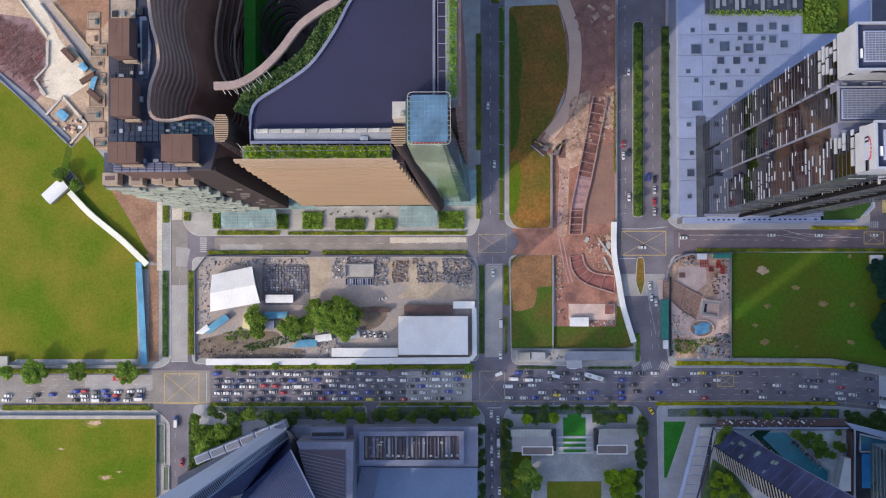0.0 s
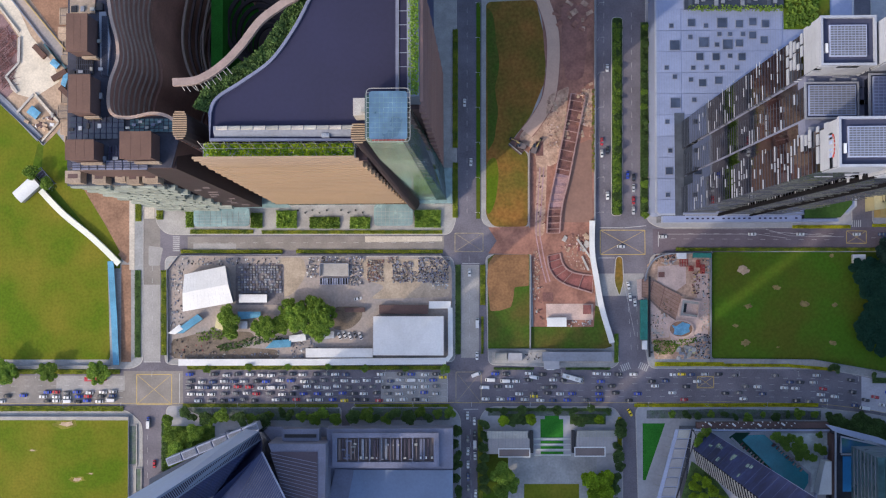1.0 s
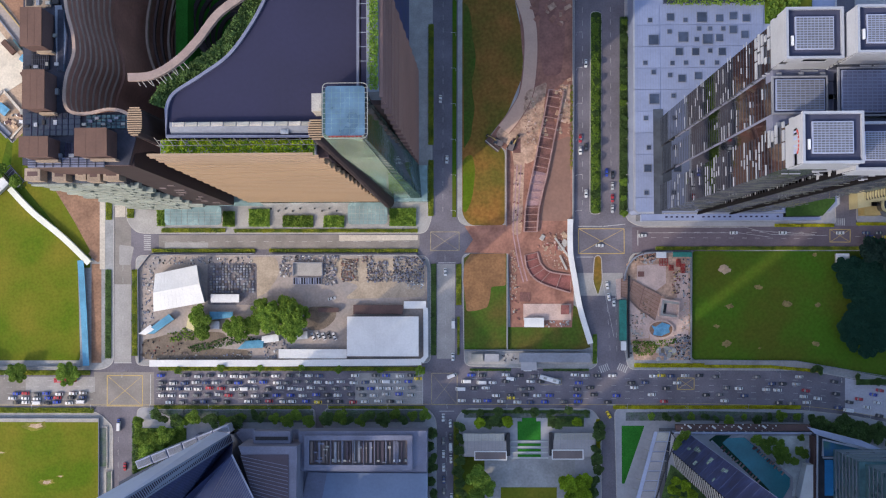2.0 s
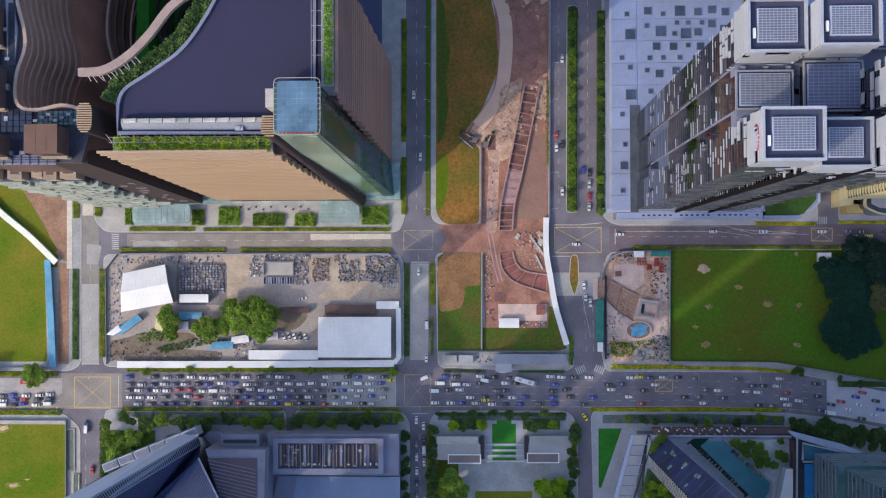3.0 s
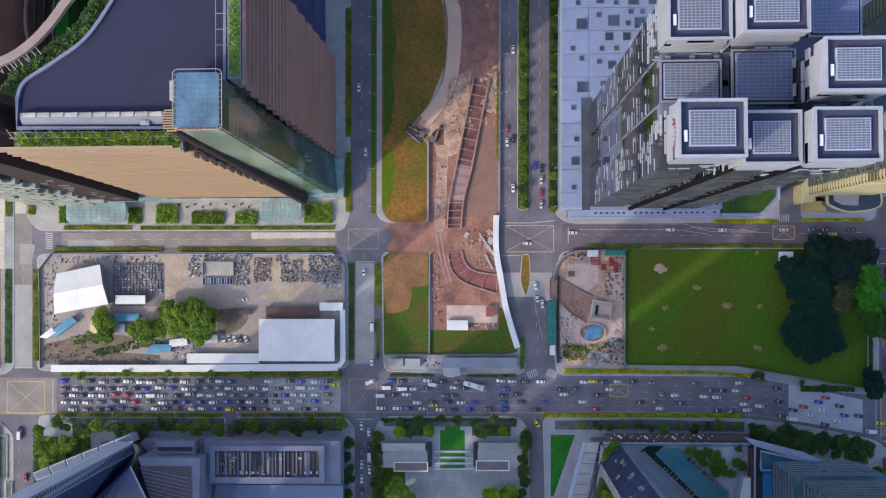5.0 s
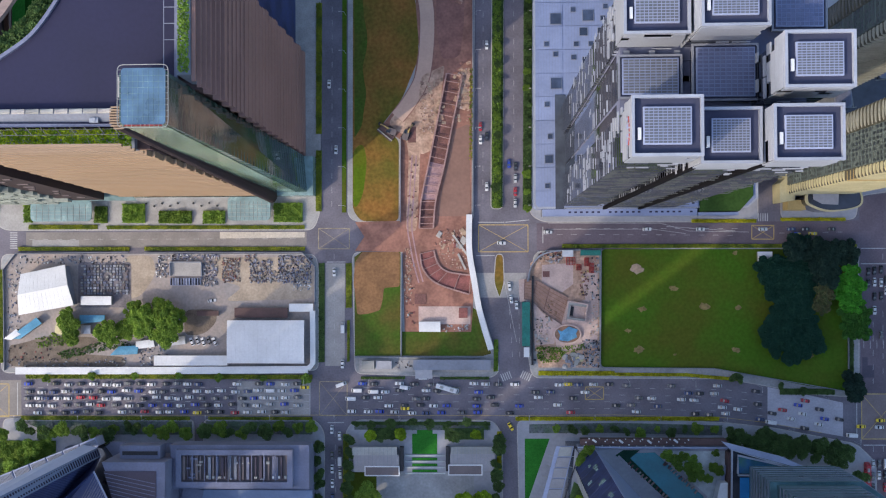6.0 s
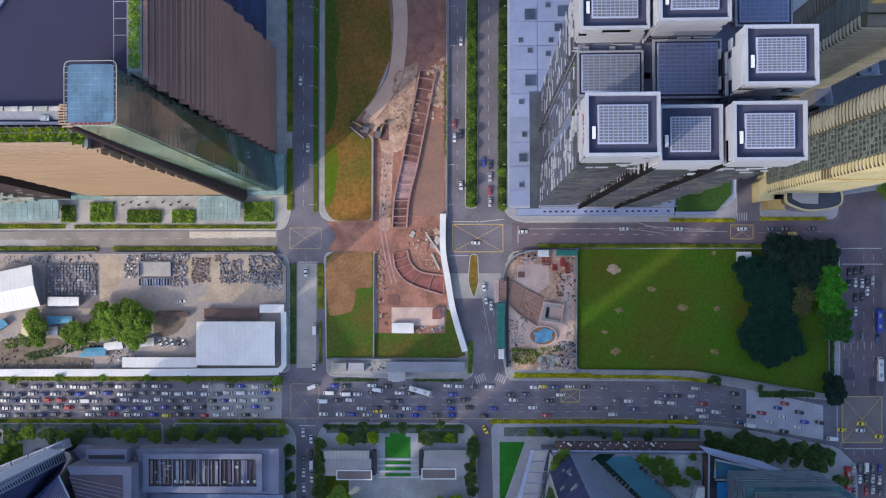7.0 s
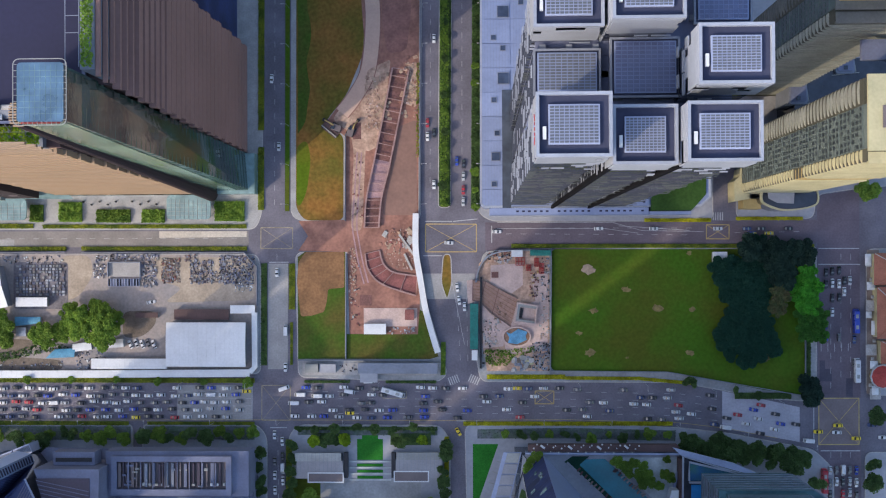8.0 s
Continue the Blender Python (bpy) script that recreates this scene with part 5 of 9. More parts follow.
boxpart("body", (lx, ly, WALKWAY, lx + 60, ly + 26, 30), M_glass_dark, low, "dark glass body")
for u, v in ((265.8, 83.2), (286.9, 96.8)):
    ring = rounded([(u - 4.4, v - 5.2), (u + 4.4, v - 5.2), (u + 4.0, v + 3.0), (u + 1.5, v + 6.0), (u - 2.0, v + 6.0), (u - 4.2, v + 3.0)], 1.5)
    bay = prismpart("bay", ring, 10, 32, M_roof_grey, low, "grey rounded bay")
    prismpart("bay_roof", [lerp(r, (u, v), 0.18) for r in ring], 32, 32.5, M_hall, low, "dark grey bay roof")
    boxpart("bay_hatch", (u - 0.8, v - 3.6, 32.5, u + 0.8, v - 1.8, 33.0), M_glass_dark, bay, "dark roof hatch")
    bm = bmesh.new()
    tube(bm, (u - 5.6, v - 5.8, 30.6), (u + 6.6, v - 4.6, 30.6), 0.18, n=5)
    tube(bm, (u + 5.2, v - 5.0, 30.6), (u + 4.0, v + 4.0, 30.6), 0.18, n=5)
    part("bay_rail", bm, M_pale, low, "pale roof rail")

# low roofs and garden north of the white podium
low2 = at_base("roof_terrace", *(156.8, 146.3), POD, "dark louvred roof terrace with a planted garden", "roof terrace")
bx0, by0, bx1, by1 = (138, 142, 190.3, 161.7)
boxpart("deck", (bx0, by0, POD, bx1, by1, POD + 2.5), M_glass_dark, low2, "dark terrace deck")
for k in range(14):
    u = bx0 + 2 + k * (bx1 - bx0 - 4) / 14
    boxpart("louvre", (u, by0 + 1.5 + (k % 4) * 1.2, POD + 2.5, u + 2.0, by1 - 1 - (k % 3) * 2, POD + 3.1), M_roof_grey if k % 3 else M_glass_grey, low2)
gx0, gy0, gx1, gy1 = (190.8, 131.1, 215.1, 161.9)
boxpart("garden", (gx0, gy0, POD, gx1, gy1, POD + 1.0), M_grass_deep, low2, "green planted garden")

# ---- unseen towers added south of the view, to shade the plaza and the right-hand field ----
def far_tower(x, y, lx, ly, h, turn):
    ob = at_base("office_tower", x, y, ROAD, "plain pale unseen tower added in the south to cast shade", "tower")
    bm = bmesh.new()
    obox(bm, x, y, ROAD, h, lx, ly, turn)
    part("body", bm, M_pale, ob, "pale stone body")
    bm = bmesh.new()
    for k in range(int(h // 6)):
        obox(bm, x, y, 4 + k * 6, 4.6 + k * 6, lx + 0.6, ly + 0.6, turn)
    tagged(part("floor_band", bm, M_roof_grey, ob, "grey floor bands"), kind="stuff")
    return ob


along = Vector((to_sun.x, to_sun.y)).normalized()     # towards the sun
across = Vector((-along.y, along.x))                  # c grows to the south-east
if across.x < 0:
    across = -across
TURN_S = math.degrees(math.atan2(along.y, along.x))
# the first keeps the wide shed in shade; the 109.6-115.2 slit makes the beam
for c0, c1, dist, h in ((19.5, 58, 260, 168), (72, 109.6, 300, 330), (115.2, 190, 250, 340), (193, 290, 250, 320)):
    c = (c0 + c1) / 2
    p = across * c + along * (dist - 0)
    far_tower(p.x, p.y, 40, c1 - c0, h, TURN_S)

# ---- south-west convention building with folded metal roofs ----
hall = at_base("exhibition_hall", -60, -105, WALKWAY, "large hall with folded blue-white metal roofs and a louvred plant deck", "building")
boxpart("body", ((-140.7, -86.1)[0] + 30, -190, WALKWAY, 13.5, -84, 10), M_hall, hall, "grey hall body")
prismpart("flat_roof", [(13.2, -82.5), (-86, -80.6), (-98.3, -90.9), (-99.7, -156.9), (12.8, -157)], 10, 11.5, M_hall, hall, "grey flat roof")
prismpart("plant_block", [(14.0, -80.1), (-53.4, -80.2), (-52.3, -101.0), (13.9, -101.2)], 11.5, 24, M_hall, hall, "pale plant deck block")
gx0, gy0, gx1, gy1 = (-47.4, -97.4, 3.9, -84.6)
boxpart("plant_pit", (gx0, gy0, 24, gx1, gy1, 24.1), M_brown_grey, hall, "dark plant pit")
bm = bmesh.new()
for a, b, c, d in ((gx0 - 2.5, gy0 - 2.5, gx1 + 2.5, gy0), (gx0 - 2.5, gy1, gx1 + 2.5, gy1 + 2.5), (gx0 - 2.5, gy0, gx0, gy1), (gx1, gy0, gx1 + 2.5, gy1)):
    box(bm, a, b, 24, c, d, 26.6)
part("pit_wall", bm, M_hall, hall, "pale plant pit wall")
for k in range(24):
    u = gx0 + 0.6 + k * (gx1 - gx0 - 2) / 24
    boxpart("plant_duct", (u, gy0 + 1, 24.1, u + (0.7 if k % 3 else 1.3), gy1 - rnd.uniform(0.4, 1.2), 25.0 + rnd.uniform(0, 0.8)), rnd.choice((M_roof_grey, M_hall, M_brown_grey, M_hall, M_plum)), hall, "grey plant duct")
for k in range(7):
    x, y = gx0 + 2.0 + rnd.uniform(0, 7), gy0 + 1.5 + k * 1.5
    boxpart("plant_unit", (x, y, 24.1, x + rnd.uniform(1.5, 4), y + 0.8, 25.4 + 0.1 * k), rnd.choice((M_pale, M_roof_grey, M_hall)), hall, "pale plant unit")
for k in range(14):
    u, v = gx0 + 12 + k * 2.9, gy0 + rnd.choice((1.0, 1.6, 8.5))
    boxpart("plant_unit", (u, v, 24.1, u + rnd.uniform(0.6, 1.6), v + rnd.uniform(0.6, 1.4), 26.0), rnd.choice((M_white, M_pale, M_roof_grey)), hall, "small white plant unit")
for k in range(10):
    u = gx0 + k * (gx1 - gx0) / 9
    boxpart("pit_beam", (u - 0.15, gy0, 26.2, u + 0.15, gy1, 26.5), M_hall, hall)
prismpart("metal_roof", [(13.7, -104.1), (-47.3, -103.8), (-59.2, -156.7), (13.4, -157)], 11.5, 12.6, M_metalblue, hall, "blue metal roof")
prismpart("metal_roof_strip", [(-39.9, -103.8), (-49.8, -103.2), (-62.3, -156.7), (-49.9, -156.7)], 12.6, 13.2, M_hall, hall, "grey roof valley")
bm = bmesh.new()
prism(bm, [(-51.9, -86.2), (-82.1, -86.1), (-80.2, -90.9), (-64.1, -149.8), (-53.2, -149.8)], 11, 37)
part("upper_hall", bm, M_hall, hall, "pale upper hall")
hx = [(-56.2, -90.3), (-81.0, -90.3), (-66.4, -138.1), (-56.2, -138.1)]
prismpart("upper_roof", hx, 37, 37.4, M_plum, hall, "dark ribbed upper roof")
bm = bmesh.new()
(ax, ay), (bx, by) = hx[1], hx[0]
for k in range(26):
    v = ay - 1.0 - k * 1.9
    u = ax + 0.33 * (ay - v)
    prism(bm, [(u, v), (bx - 0.3, v - 5.0), (bx - 0.3, v - 4.7), (u, v + 0.3)], 37.4, 37.6)
part("roof_rib", bm, M_hall, hall, "grey roof ribs")
boxpart("roof_block", (-76, -85.9) + (20,) + (-56.7, -79.6) + (29,), M_hall, hall, "grey roof block")
boxpart("roof_block", (-74.8, -84.1) + (29,) + (-57.9, -82.3) + (29.4,), M_dark, hall, "dark roof light")
# tall west tower of the hall: pale face, louvred edge strip, dark glass and a seamed flank
foot_o, foot_r, foot_s, foot_f = Vector((-97.5, -81.0, 19.3)), Vector((-90.1, -82.0, 20.6)), Vector((-88.6, -86.4, 20.6)), Vector((-84.6, -89.8, 40.4))
TALL = 1.24
head_o, head_r, head_s, low_f = foot_o + Vector((-35, -18, 100)) * 1.1, foot_r + Vector((-18.2, -10, 100)) * TALL, foot_s + Vector((-16.8, -10, 100)) * TALL, Vector((-121, -131, 30))
flank_end = Vector((-66, -126, 42))


def sheet(corners, drop=0.8):
    bm = bmesh.new()
    f = [bm.verts.new(p) for p in corners]
    g = [bm.verts.new(p - Vector((0, 0, drop))) for p in corners]
    bm.faces.new(f)
    bm.faces.new(g[::-1])
    n = len(f)
    for i in range(n):
        bm.faces.new((f[(i + 1) % n], f[i], g[i], g[(i + 1) % n]))
    bmesh.ops.recalc_face_normals(bm, faces=bm.faces)
    return bm


def out_of(a, b, c, d, outward, d_out):
    """The corners of a facet moved out by d_out metres, on the side of outward."""
    nrm = (b - a).cross(d - a).normalized()
    nrm = nrm if nrm.dot(outward) > 0 else -nrm
    return [q + nrm * d_out for q in (a, b, c, d)], nrm


part("ridge_face", sheet([foot_o, head_o, head_r, foot_r]), M_ridge, hall, "pale blue-white tower face")
knee = Vector((-109, -112, 44))
part("ridge_slope", sheet([foot_s, head_s, knee]), M_glass_navy, hall, "dark blue glass slope")
part("ridge_slope", sheet([foot_s, knee, low_f, foot_f]), M_glass_navy, hall, "dark blue glass slope")
part("ridge_strip", sheet([foot_r, head_r, head_s, foot_s]), M_metalblue, hall, "grey louvred edge strip")
SOUTH_EAST = Vector((0.6, 0.6, 0.3))
strip, _ = out_of(foot_r, head_r, head_s, foot_s, SOUTH_EAST, 0.25)
for k in range(64):
    t, t2 = (k + 0.25) / 64, (k + 0.75) / 64
    a, b, a2, b2 = strip[0].lerp(strip[1], t), strip[3].lerp(strip[2], t), strip[0].lerp(strip[1], t2), strip[3].lerp(strip[2], t2)
    part("ridge_louvre", sheet([a.lerp(b, 0.18), a2.lerp(b2, 0.18), a2.lerp(b2, 0.85), a.lerp(b, 0.85)], 0.2), M_roof_dark, hall)
for a, b, m in ((0.42, 0.48, M_folded), (0.90, 0.99, M_hall)):
    q = [foot_s.lerp(foot_f, a), knee.lerp(low_f, a), knee.lerp(low_f, b), foot_s.lerp(foot_f, b)]
    part("glazing_bar", sheet([v + Vector((0, 0, 0.5)) for v in q], 0.3), m, hall, "blue-grey mullion band")
bm = bmesh.new()
for k in range(1, 34):
    t = k / 34
    tube(bm, foot_s.lerp(head_s, t) + Vector((0.2, 0.1, 0.2)), foot_s.lerp(knee, t) + Vector((0.2, 0.1, 0.2)), 0.12, n=4)
tagged(part("floor_line", bm, M_folded, hall, "dim floor lines"), kind="stuff")
flank = [foot_f, low_f, low_f + (flank_end - foot_f), flank_end]
part("folded_roof", sheet(flank), M_folded, hall, "seamed blue-grey flank")
bm = bmesh.new()
lift_n = (flank[1] - flank[0]).cross(flank[3] - flank[0]).normalized()
lift_n = lift_n if lift_n.dot(Vector((1, 0, 0.3))) > 0 else -lift_n
for k in range(1, 30):
    a = flank[0].lerp(flank[3], k / 30)
    b = a + (flank[1] - flank[0]) * 0.75 + (flank[3] - flank[0]) * 0.22
    tube(bm, a + lift_n * 0.1, b + lift_n * 0.1, 0.22, n=5)
part("roof_seam", bm, M_hall, hall, "grey roof seams")
bm = bmesh.new()
tube(bm, flank[0] + lift_n * 0.2, flank[3] + lift_n * 0.2, 0.45, n=6)
part("roof_edge", bm, M_bluewhite, hall, "pale flank edge")
bm = bmesh.new()
prism(bm, [(-97.5, -81.5), (-150, -108), (-150, -190), (-70, -190), (-82, -92), (-89, -83)], WALKWAY, 17)
part("ridge_base", bm, M_glass_dark, hall, "dark glass base")
for k in range(6):
    a, b = lerp((-91.0, -79.6), (-140.6, -99.2), k / 6), lerp((-91.0, -79.6), (-140.6, -99.2), (k + 0.93) / 6)
    ang = math.degrees(math.atan2(b[1] - a[1], b[0] - a[0]))
    bm = bmesh.new()
    obox(bm, (a[0] + b[0]) / 2, (a[1] + b[1]) / 2, WALKWAY, 18.6, math.dist(a, b), 4.4, ang)
    part("vent_box", bm, M_bluewhite, hall, "pale louvred vent box")
    bm = bmesh.new()
    for j in range(12):
        c = lerp(a, b, (j + 0.9) / 13)
        obox(bm, c[0], c[1], 18.6, 18.9, 0.42, 3.2, ang)
    part("vent_slat", bm, M_roof_grey, hall, "grey vent slats")

# ---- plaza with two pavilions ----
def pavilion(lims, canopy, upper, wall):
    """A low pavilion: panelled roof, raised rear roof, a white-framed canopy and a dark end wall."""
    x0, y0, x1, y1 = lims
    ob = at_base("pavilion", (x0 + x1) / 2, (y0 + y1) / 2, WALKWAY, "low grey pavilion with a panelled flat roof", "pavilion", "plaza pavilions")
    boxpart("body", (x0 + 0.8, y0 + 0.8, WALKWAY, x1 - 0.8, y1 - 0.8, 4.2), M_glass_dark, ob, "dark glass walls")
    boxpart("roof", (x0, y0, 4.2, x1, upper[1], 4.7), M_pavilion, ob, "grey panelled roof")
    boxpart("upper_roof", (upper[0], upper[1], 4.2, upper[2], upper[3], 5.3), M_pale, ob, "pale upper roof")
    cx0, cy0, cx1, cy1 = canopy
    for b in ((cx0, cy0, cx1, cy0 + 0.5), (cx0, cy1 - 0.5, cx1, cy1), (cx0, cy0 + 0.5, cx0 + 0.5, cy1 - 0.5), (cx1 - 0.5, cy0 + 0.5, cx1, cy1 - 0.5)):
        boxpart("canopy_frame", (b[0], b[1], 4.7, b[2], b[3], 5.2), M_white, ob, "white canopy frame")
    boxpart("canopy_top", (cx0 + 0.5, cy0 + 0.5, 4.7, cx1 - 0.5, cy1 - 0.5, 4.95), M_brown_grey, ob, "brown-grey canopy panel")
    for k in range(1, 12):
        u = x0 + (x1 - x0) * k / 12
        boxpart("roof_seam", (u - 0.05, cy1 + 0.1, 4.7, u + 0.05, upper[1], 4.76), M_roof_grey, ob)
        if upper[0] + 0.3 < u < upper[2] - 0.3:
            boxpart("roof_seam", (u - 0.05, upper[1] + 0.1, 5.3, u + 0.05, upper[3] - 0.1, 5.36), M_roof_grey, ob)
    boxpart("end_wall", (wall[0], wall[1], WALKWAY, wall[2], wall[3], 4.0), M_dark, ob, "dark end wall")
    return ob


M_pavilion = mat("pavilion_panel", (0.30, 0.29, 0.30), 0.6, 0.12, 5, 0.8, 0.06)
pavilion((33.0, -96.6, 55.6, -84.2), (38.5, -98.5, 55.9, -93.6), (32.5, -88.2, 54.6, -84.2), (55.9, -96.4, 57.7, -84.4))
pavilion((80.9, -96.6, 103.3, -84.0), (80.0, -98.1, 96.9, -92.8), (81.4, -87.5, 102.7, -83.9), (78.8, -96.3, 80.6, -84.4))
patch("paved_court", [(45.1, -160.1), (92.2, -160.1), (92.8, -97.5), (45.5, -97.4)], M_paving, "pale grey plaza paving", "paving", Z1)
patch("lawn", [(61.9, -78.3), (64.3, -78.3), (64.3, -76.3), (72.1, -76.3), (72.1, -78.3), (74.4, -78.3), (74.4, -88.4), (61.9, -88.4)], M_turf, "clipped lawn with notched corners", "grass", Z1 + 0.05)
for k in range(4):
    y = -88.8 - k * 2.95
    patch("step", [(58.2, y - 0.7), (78.4, y - 0.7), (78.4, y), (58.2, y)], M_courtpave, "pale plaza step", "step", Z1 + 0.45 - 0.08 * k)
    if k < 3:
        patch("step", [(61.9, y - 2.7), (74.4, y - 2.7), (74.4, y - 1.4), (61.9, y - 1.4)], M_turf, "planted plaza step", "step", Z1 + 0.35 - 0.08 * k)
patch("lawn", [(52.3, -160.1), (82.5, -160.1), (82.9, -113.8), (52.7, -113.8)], M_grass, "rectangular plaza lawn", "grass", Z1 + 0.08)
patch("lawn", [(39.6, -81), (58.6, -81.1), (58.6, -75.4), (39.7, -75.4)], M_leaf_dark, "planted bed with dark shrubs", "planting", Z1 + 0.3)
patch("lawn", [(78.1, -81.1), (97.7, -81.2), (97.7, -75.5), (78.2, -75.5)], M_leaf_dark, "planted bed with dark shrubs", "planting", Z1 + 0.3)
patch("lawn", [(28.4, -160.1), (43.5, -160.1), (44, -97.4), (28.8, -97.4)], M_grass_deep, "shaded planted strip", "grass", Z1)

# ---- south-east podium with a pool deck and slanted glass tower ----
se = at_base("hotel_block", 180, -100, WALKWAY, "angular glass block with a rooftop pool and planted deck", "building")
boxpart("podium", (138, -200, WALKWAY, 216, -82, 18.5), M_glass_dark, se, "dark glass podium")
prismpart("deck", [(141.3, -82.5), (214.3, -82.5), (210.1, -133.1), (135.7, -133.4)], 18.5, 19.4, M_slate, se, "grey roof deck")
prismpart("deck_edge", [(143.9, -77.8), (213, -77.8), (214.6, -80.9), (143.9, -81)], 15, 19.6, M_umber, se, "brown terrace strip")
prismpart("deck_coping", [(142.5, -81.3), (214.1, -81.5), (214.1, -82.3), (142.5, -82.1)], 15, 20.6, M_bluewhite, se, "pale deck coping")
for k in range(36):
    u, v = lerp((145.2, -79.1), (194.8, -79.1), (k + rnd.uniform(-0.3, 0.3)) / 35)
    v += (-1.6, 0.2, 1.5)[k % 3] + rnd.uniform(-0.4, 0.4)
    bm = bmesh.new()
    if k % 9 == 4:
        obox(bm, u, v, 19.6, 20.4, 2.3, 0.9, -38)
    else:
        tube(bm, (u, v, 19.6), (u, v, 21.6), 0.08, n=5)
        tube(bm, (u, v, 21.5), (u, v, 21.8), rnd.uniform(0.25, 0.42), n=7)
    part("parasol", bm, M_white, se, "small white terrace parasol")
pool_line = [(163.4, -84.7), (179.2, -84.2), (202.2, -105.2), (202.1, -109.6), (197.6, -117.4), (190, -110.5)]
prismpart("pool", pool_line, 19.4, 19.7, M_pool, se, "teal rooftop pool")
bm = bmesh.new()
band(bm, [(162, -85.6), (189.4, -111.6)], -0.9, 0.2, 19.4, 20.0)
band(bm, [(179.2, -83.6), (203, -105.2), (202.9, -111.8)], -0.2, 0.8, 19.4, 20.0)
part("pool_edge", bm, M_slate, se, "grey pool edge")
prismpart("court", [(184.1, -83.6), (213.7, -83.6), (206.5, -114.6), (203.4, -114.6), (203, -105.2)], 19.4, 19.55, M_courtpave, se, "pale paved pool court")
bm = bmesh.new()
band(bm, [(215, -81.9), (207.3, -110.2), (205.3, -117.9)], -0.5, 0.5, 19.4, 21.5)
part("court_wall", bm, M_bluewhite, se, "pale court wall")
prismpart("planter", [(164.2, -83.1), (172, -83.1), (167.5, -86.9), (191.6, -111.3), (190, -113), (160.6, -85.6)], 19.4, 19.9, M_leaf_shade, se, "dark planted pool border")
for k in range(26):
    side = k % 2
    a, b = (((166.4, -88.6), (186.7, -107.4)), ((183, -88.6), (199.4, -103)))[side]
    u, v = lerp(a, b, (k // 2 + 0.5) / 13)
    bm = bmesh.new()
    obox(bm, u + rnd.uniform(-0.5, 0.5), v + rnd.uniform(-0.5, 0.5), 19.6, 20.3, 2.0, 0.8, 45 + rnd.uniform(-12, 12))
    part("lounger", bm, rnd.choice((M_pale, M_umber, M_taupe)), se, "small poolside lounger")
# tall prow-shaped tower standing in the deck
prow, west, fin_end = (150.5, -82.5), (141.5, -91.5), (143.2, -99.5)
plan = [prow, west, fin_end, (187, -126), (200, -136)]
prismpart("tower", plan, 18.5, 225, M_glass_navy, se, "dark blue glass prow tower")
bm = bmesh.new()
nx, ny = 0.73 * 0.12, 0.68 * 0.12
band(bm, [(prow[0] + nx, prow[1] + ny), (200 + nx, -136 + ny)], -0.1, 0.1, 19.4, 225)
part("north_face", bm, M_podium, se, "plain pale blue-grey side face")
bm = bmesh.new()
band(bm, [west, fin_end], -0.15, 0.15, 19.4, 224)
part("fin_backing", bm, M_gap, se, "dark glass behind the fins")
for k in range(48):
    z = 22 + k * 5.2
    if z > 223:
        break
    bm = bmesh.new()
    band(bm, [west, fin_end], -0.6, 0.1, z, z + 0.4)
    part("fin", bm, M_pale, se)
bm = bmesh.new()
for k in range(16):
    z = 24.5 + k * 12.6
    band(bm, [lerp(prow, west, 0.04), west], -0.06, 0.1, z, z + 0.3)
tagged(part("floor_line", bm, M_folded, se, "dark floor lines"), kind="stuff")
# pale patches at random spots paint reflections onto the prow's glass
for k in range(9):
    u = rnd.uniform(0.2, 0.8)
    z = 30 + rnd.uniform(0, 90)
    bm = bmesh.new()
    band(bm, [lerp(prow, west, u), lerp(prow, west, u + rnd.uniform(0.06, 0.2))], -0.16, 0.1, z, z + rnd.uniform(2, 7))
    part("lit_window", bm, M_glass_pale, se, "pale patch painted in as a reflection")
for k in range(11):
    p = Vector((*(146.4, -84.5), 0))
    x, y = p.x + rnd.uniform(-5, 3), p.y + rnd.uniform(-7, 2)
    bm = bmesh.new()
    obox(bm, x, y, 19.4, 20 + rnd.uniform(0.3, 2), rnd.uniform(1, 3), rnd.uniform(1, 2.5), rnd.uniform(0, 90))
    part("boulder", bm, M_roof_grey, se, "grey rockery boulder")
prismpart("garden", [(140.7, -98.2), (152.2, -106.1), (167.1, -126.4), (132.5, -126.3)], 19.4, 19.7, M_leaf_dark, se, "dark planted deck garden")
# pale louvre canopy on the west edge
can = [(132.4, -81.3), (140.8, -81.3), (129.6, -127), (119.6, -127)]
prismpart("canopy", can, 18.6, 19.4, M_bluewhite, se, "pale panelled canopy")
for k in range(9):
    a, b = lerp(can[0], can[3], (k + 0.06) / 9), lerp(can[1], can[2], (k + 0.06) / 9)
    c, d = lerp(can[0], can[3], (k + 0.94) / 9), lerp(can[1], can[2], (k + 0.94) / 9)
    panel = prismpart("canopy_panel", [lerp(a, b, 0.22), lerp(a, b, 0.93), lerp(c, d, 0.93), lerp(c, d, 0.22)], 19.4, 19.9, M_pavilion if k else M_pale, se, "grey canopy panel")
    bm = bmesh.new()
    tube(bm, (c[0], c[1], 19.2), (c[0] - 2.6, c[1] + 0.7, 18.4), 0.16, n=5)
    part("canopy_strut", bm, M_pale, se)
    bm = bmesh.new()
    tube(bm, (d[0], d[1], 19.2), (d[0] + 1.6, d[1] - 0.5, 18.4), 0.14, n=5)
    part("canopy_strut", bm, M_pale, se)
bm = bmesh.new()
band(bm, [can[1], (143.2, -84.5), can[2]], -0.2, 0.2, 18.4, 19.9)
part("canopy_gutter", bm, M_dark, se, "dark canopy gutter")
se2 = at_base("office_block", 245, -105, WALKWAY, "glass block with a striped metal roof and white frame", "building")
o = [(213.6, -81.4), (242.1, -89.8), (226, -190), (213.3, -112.4)]
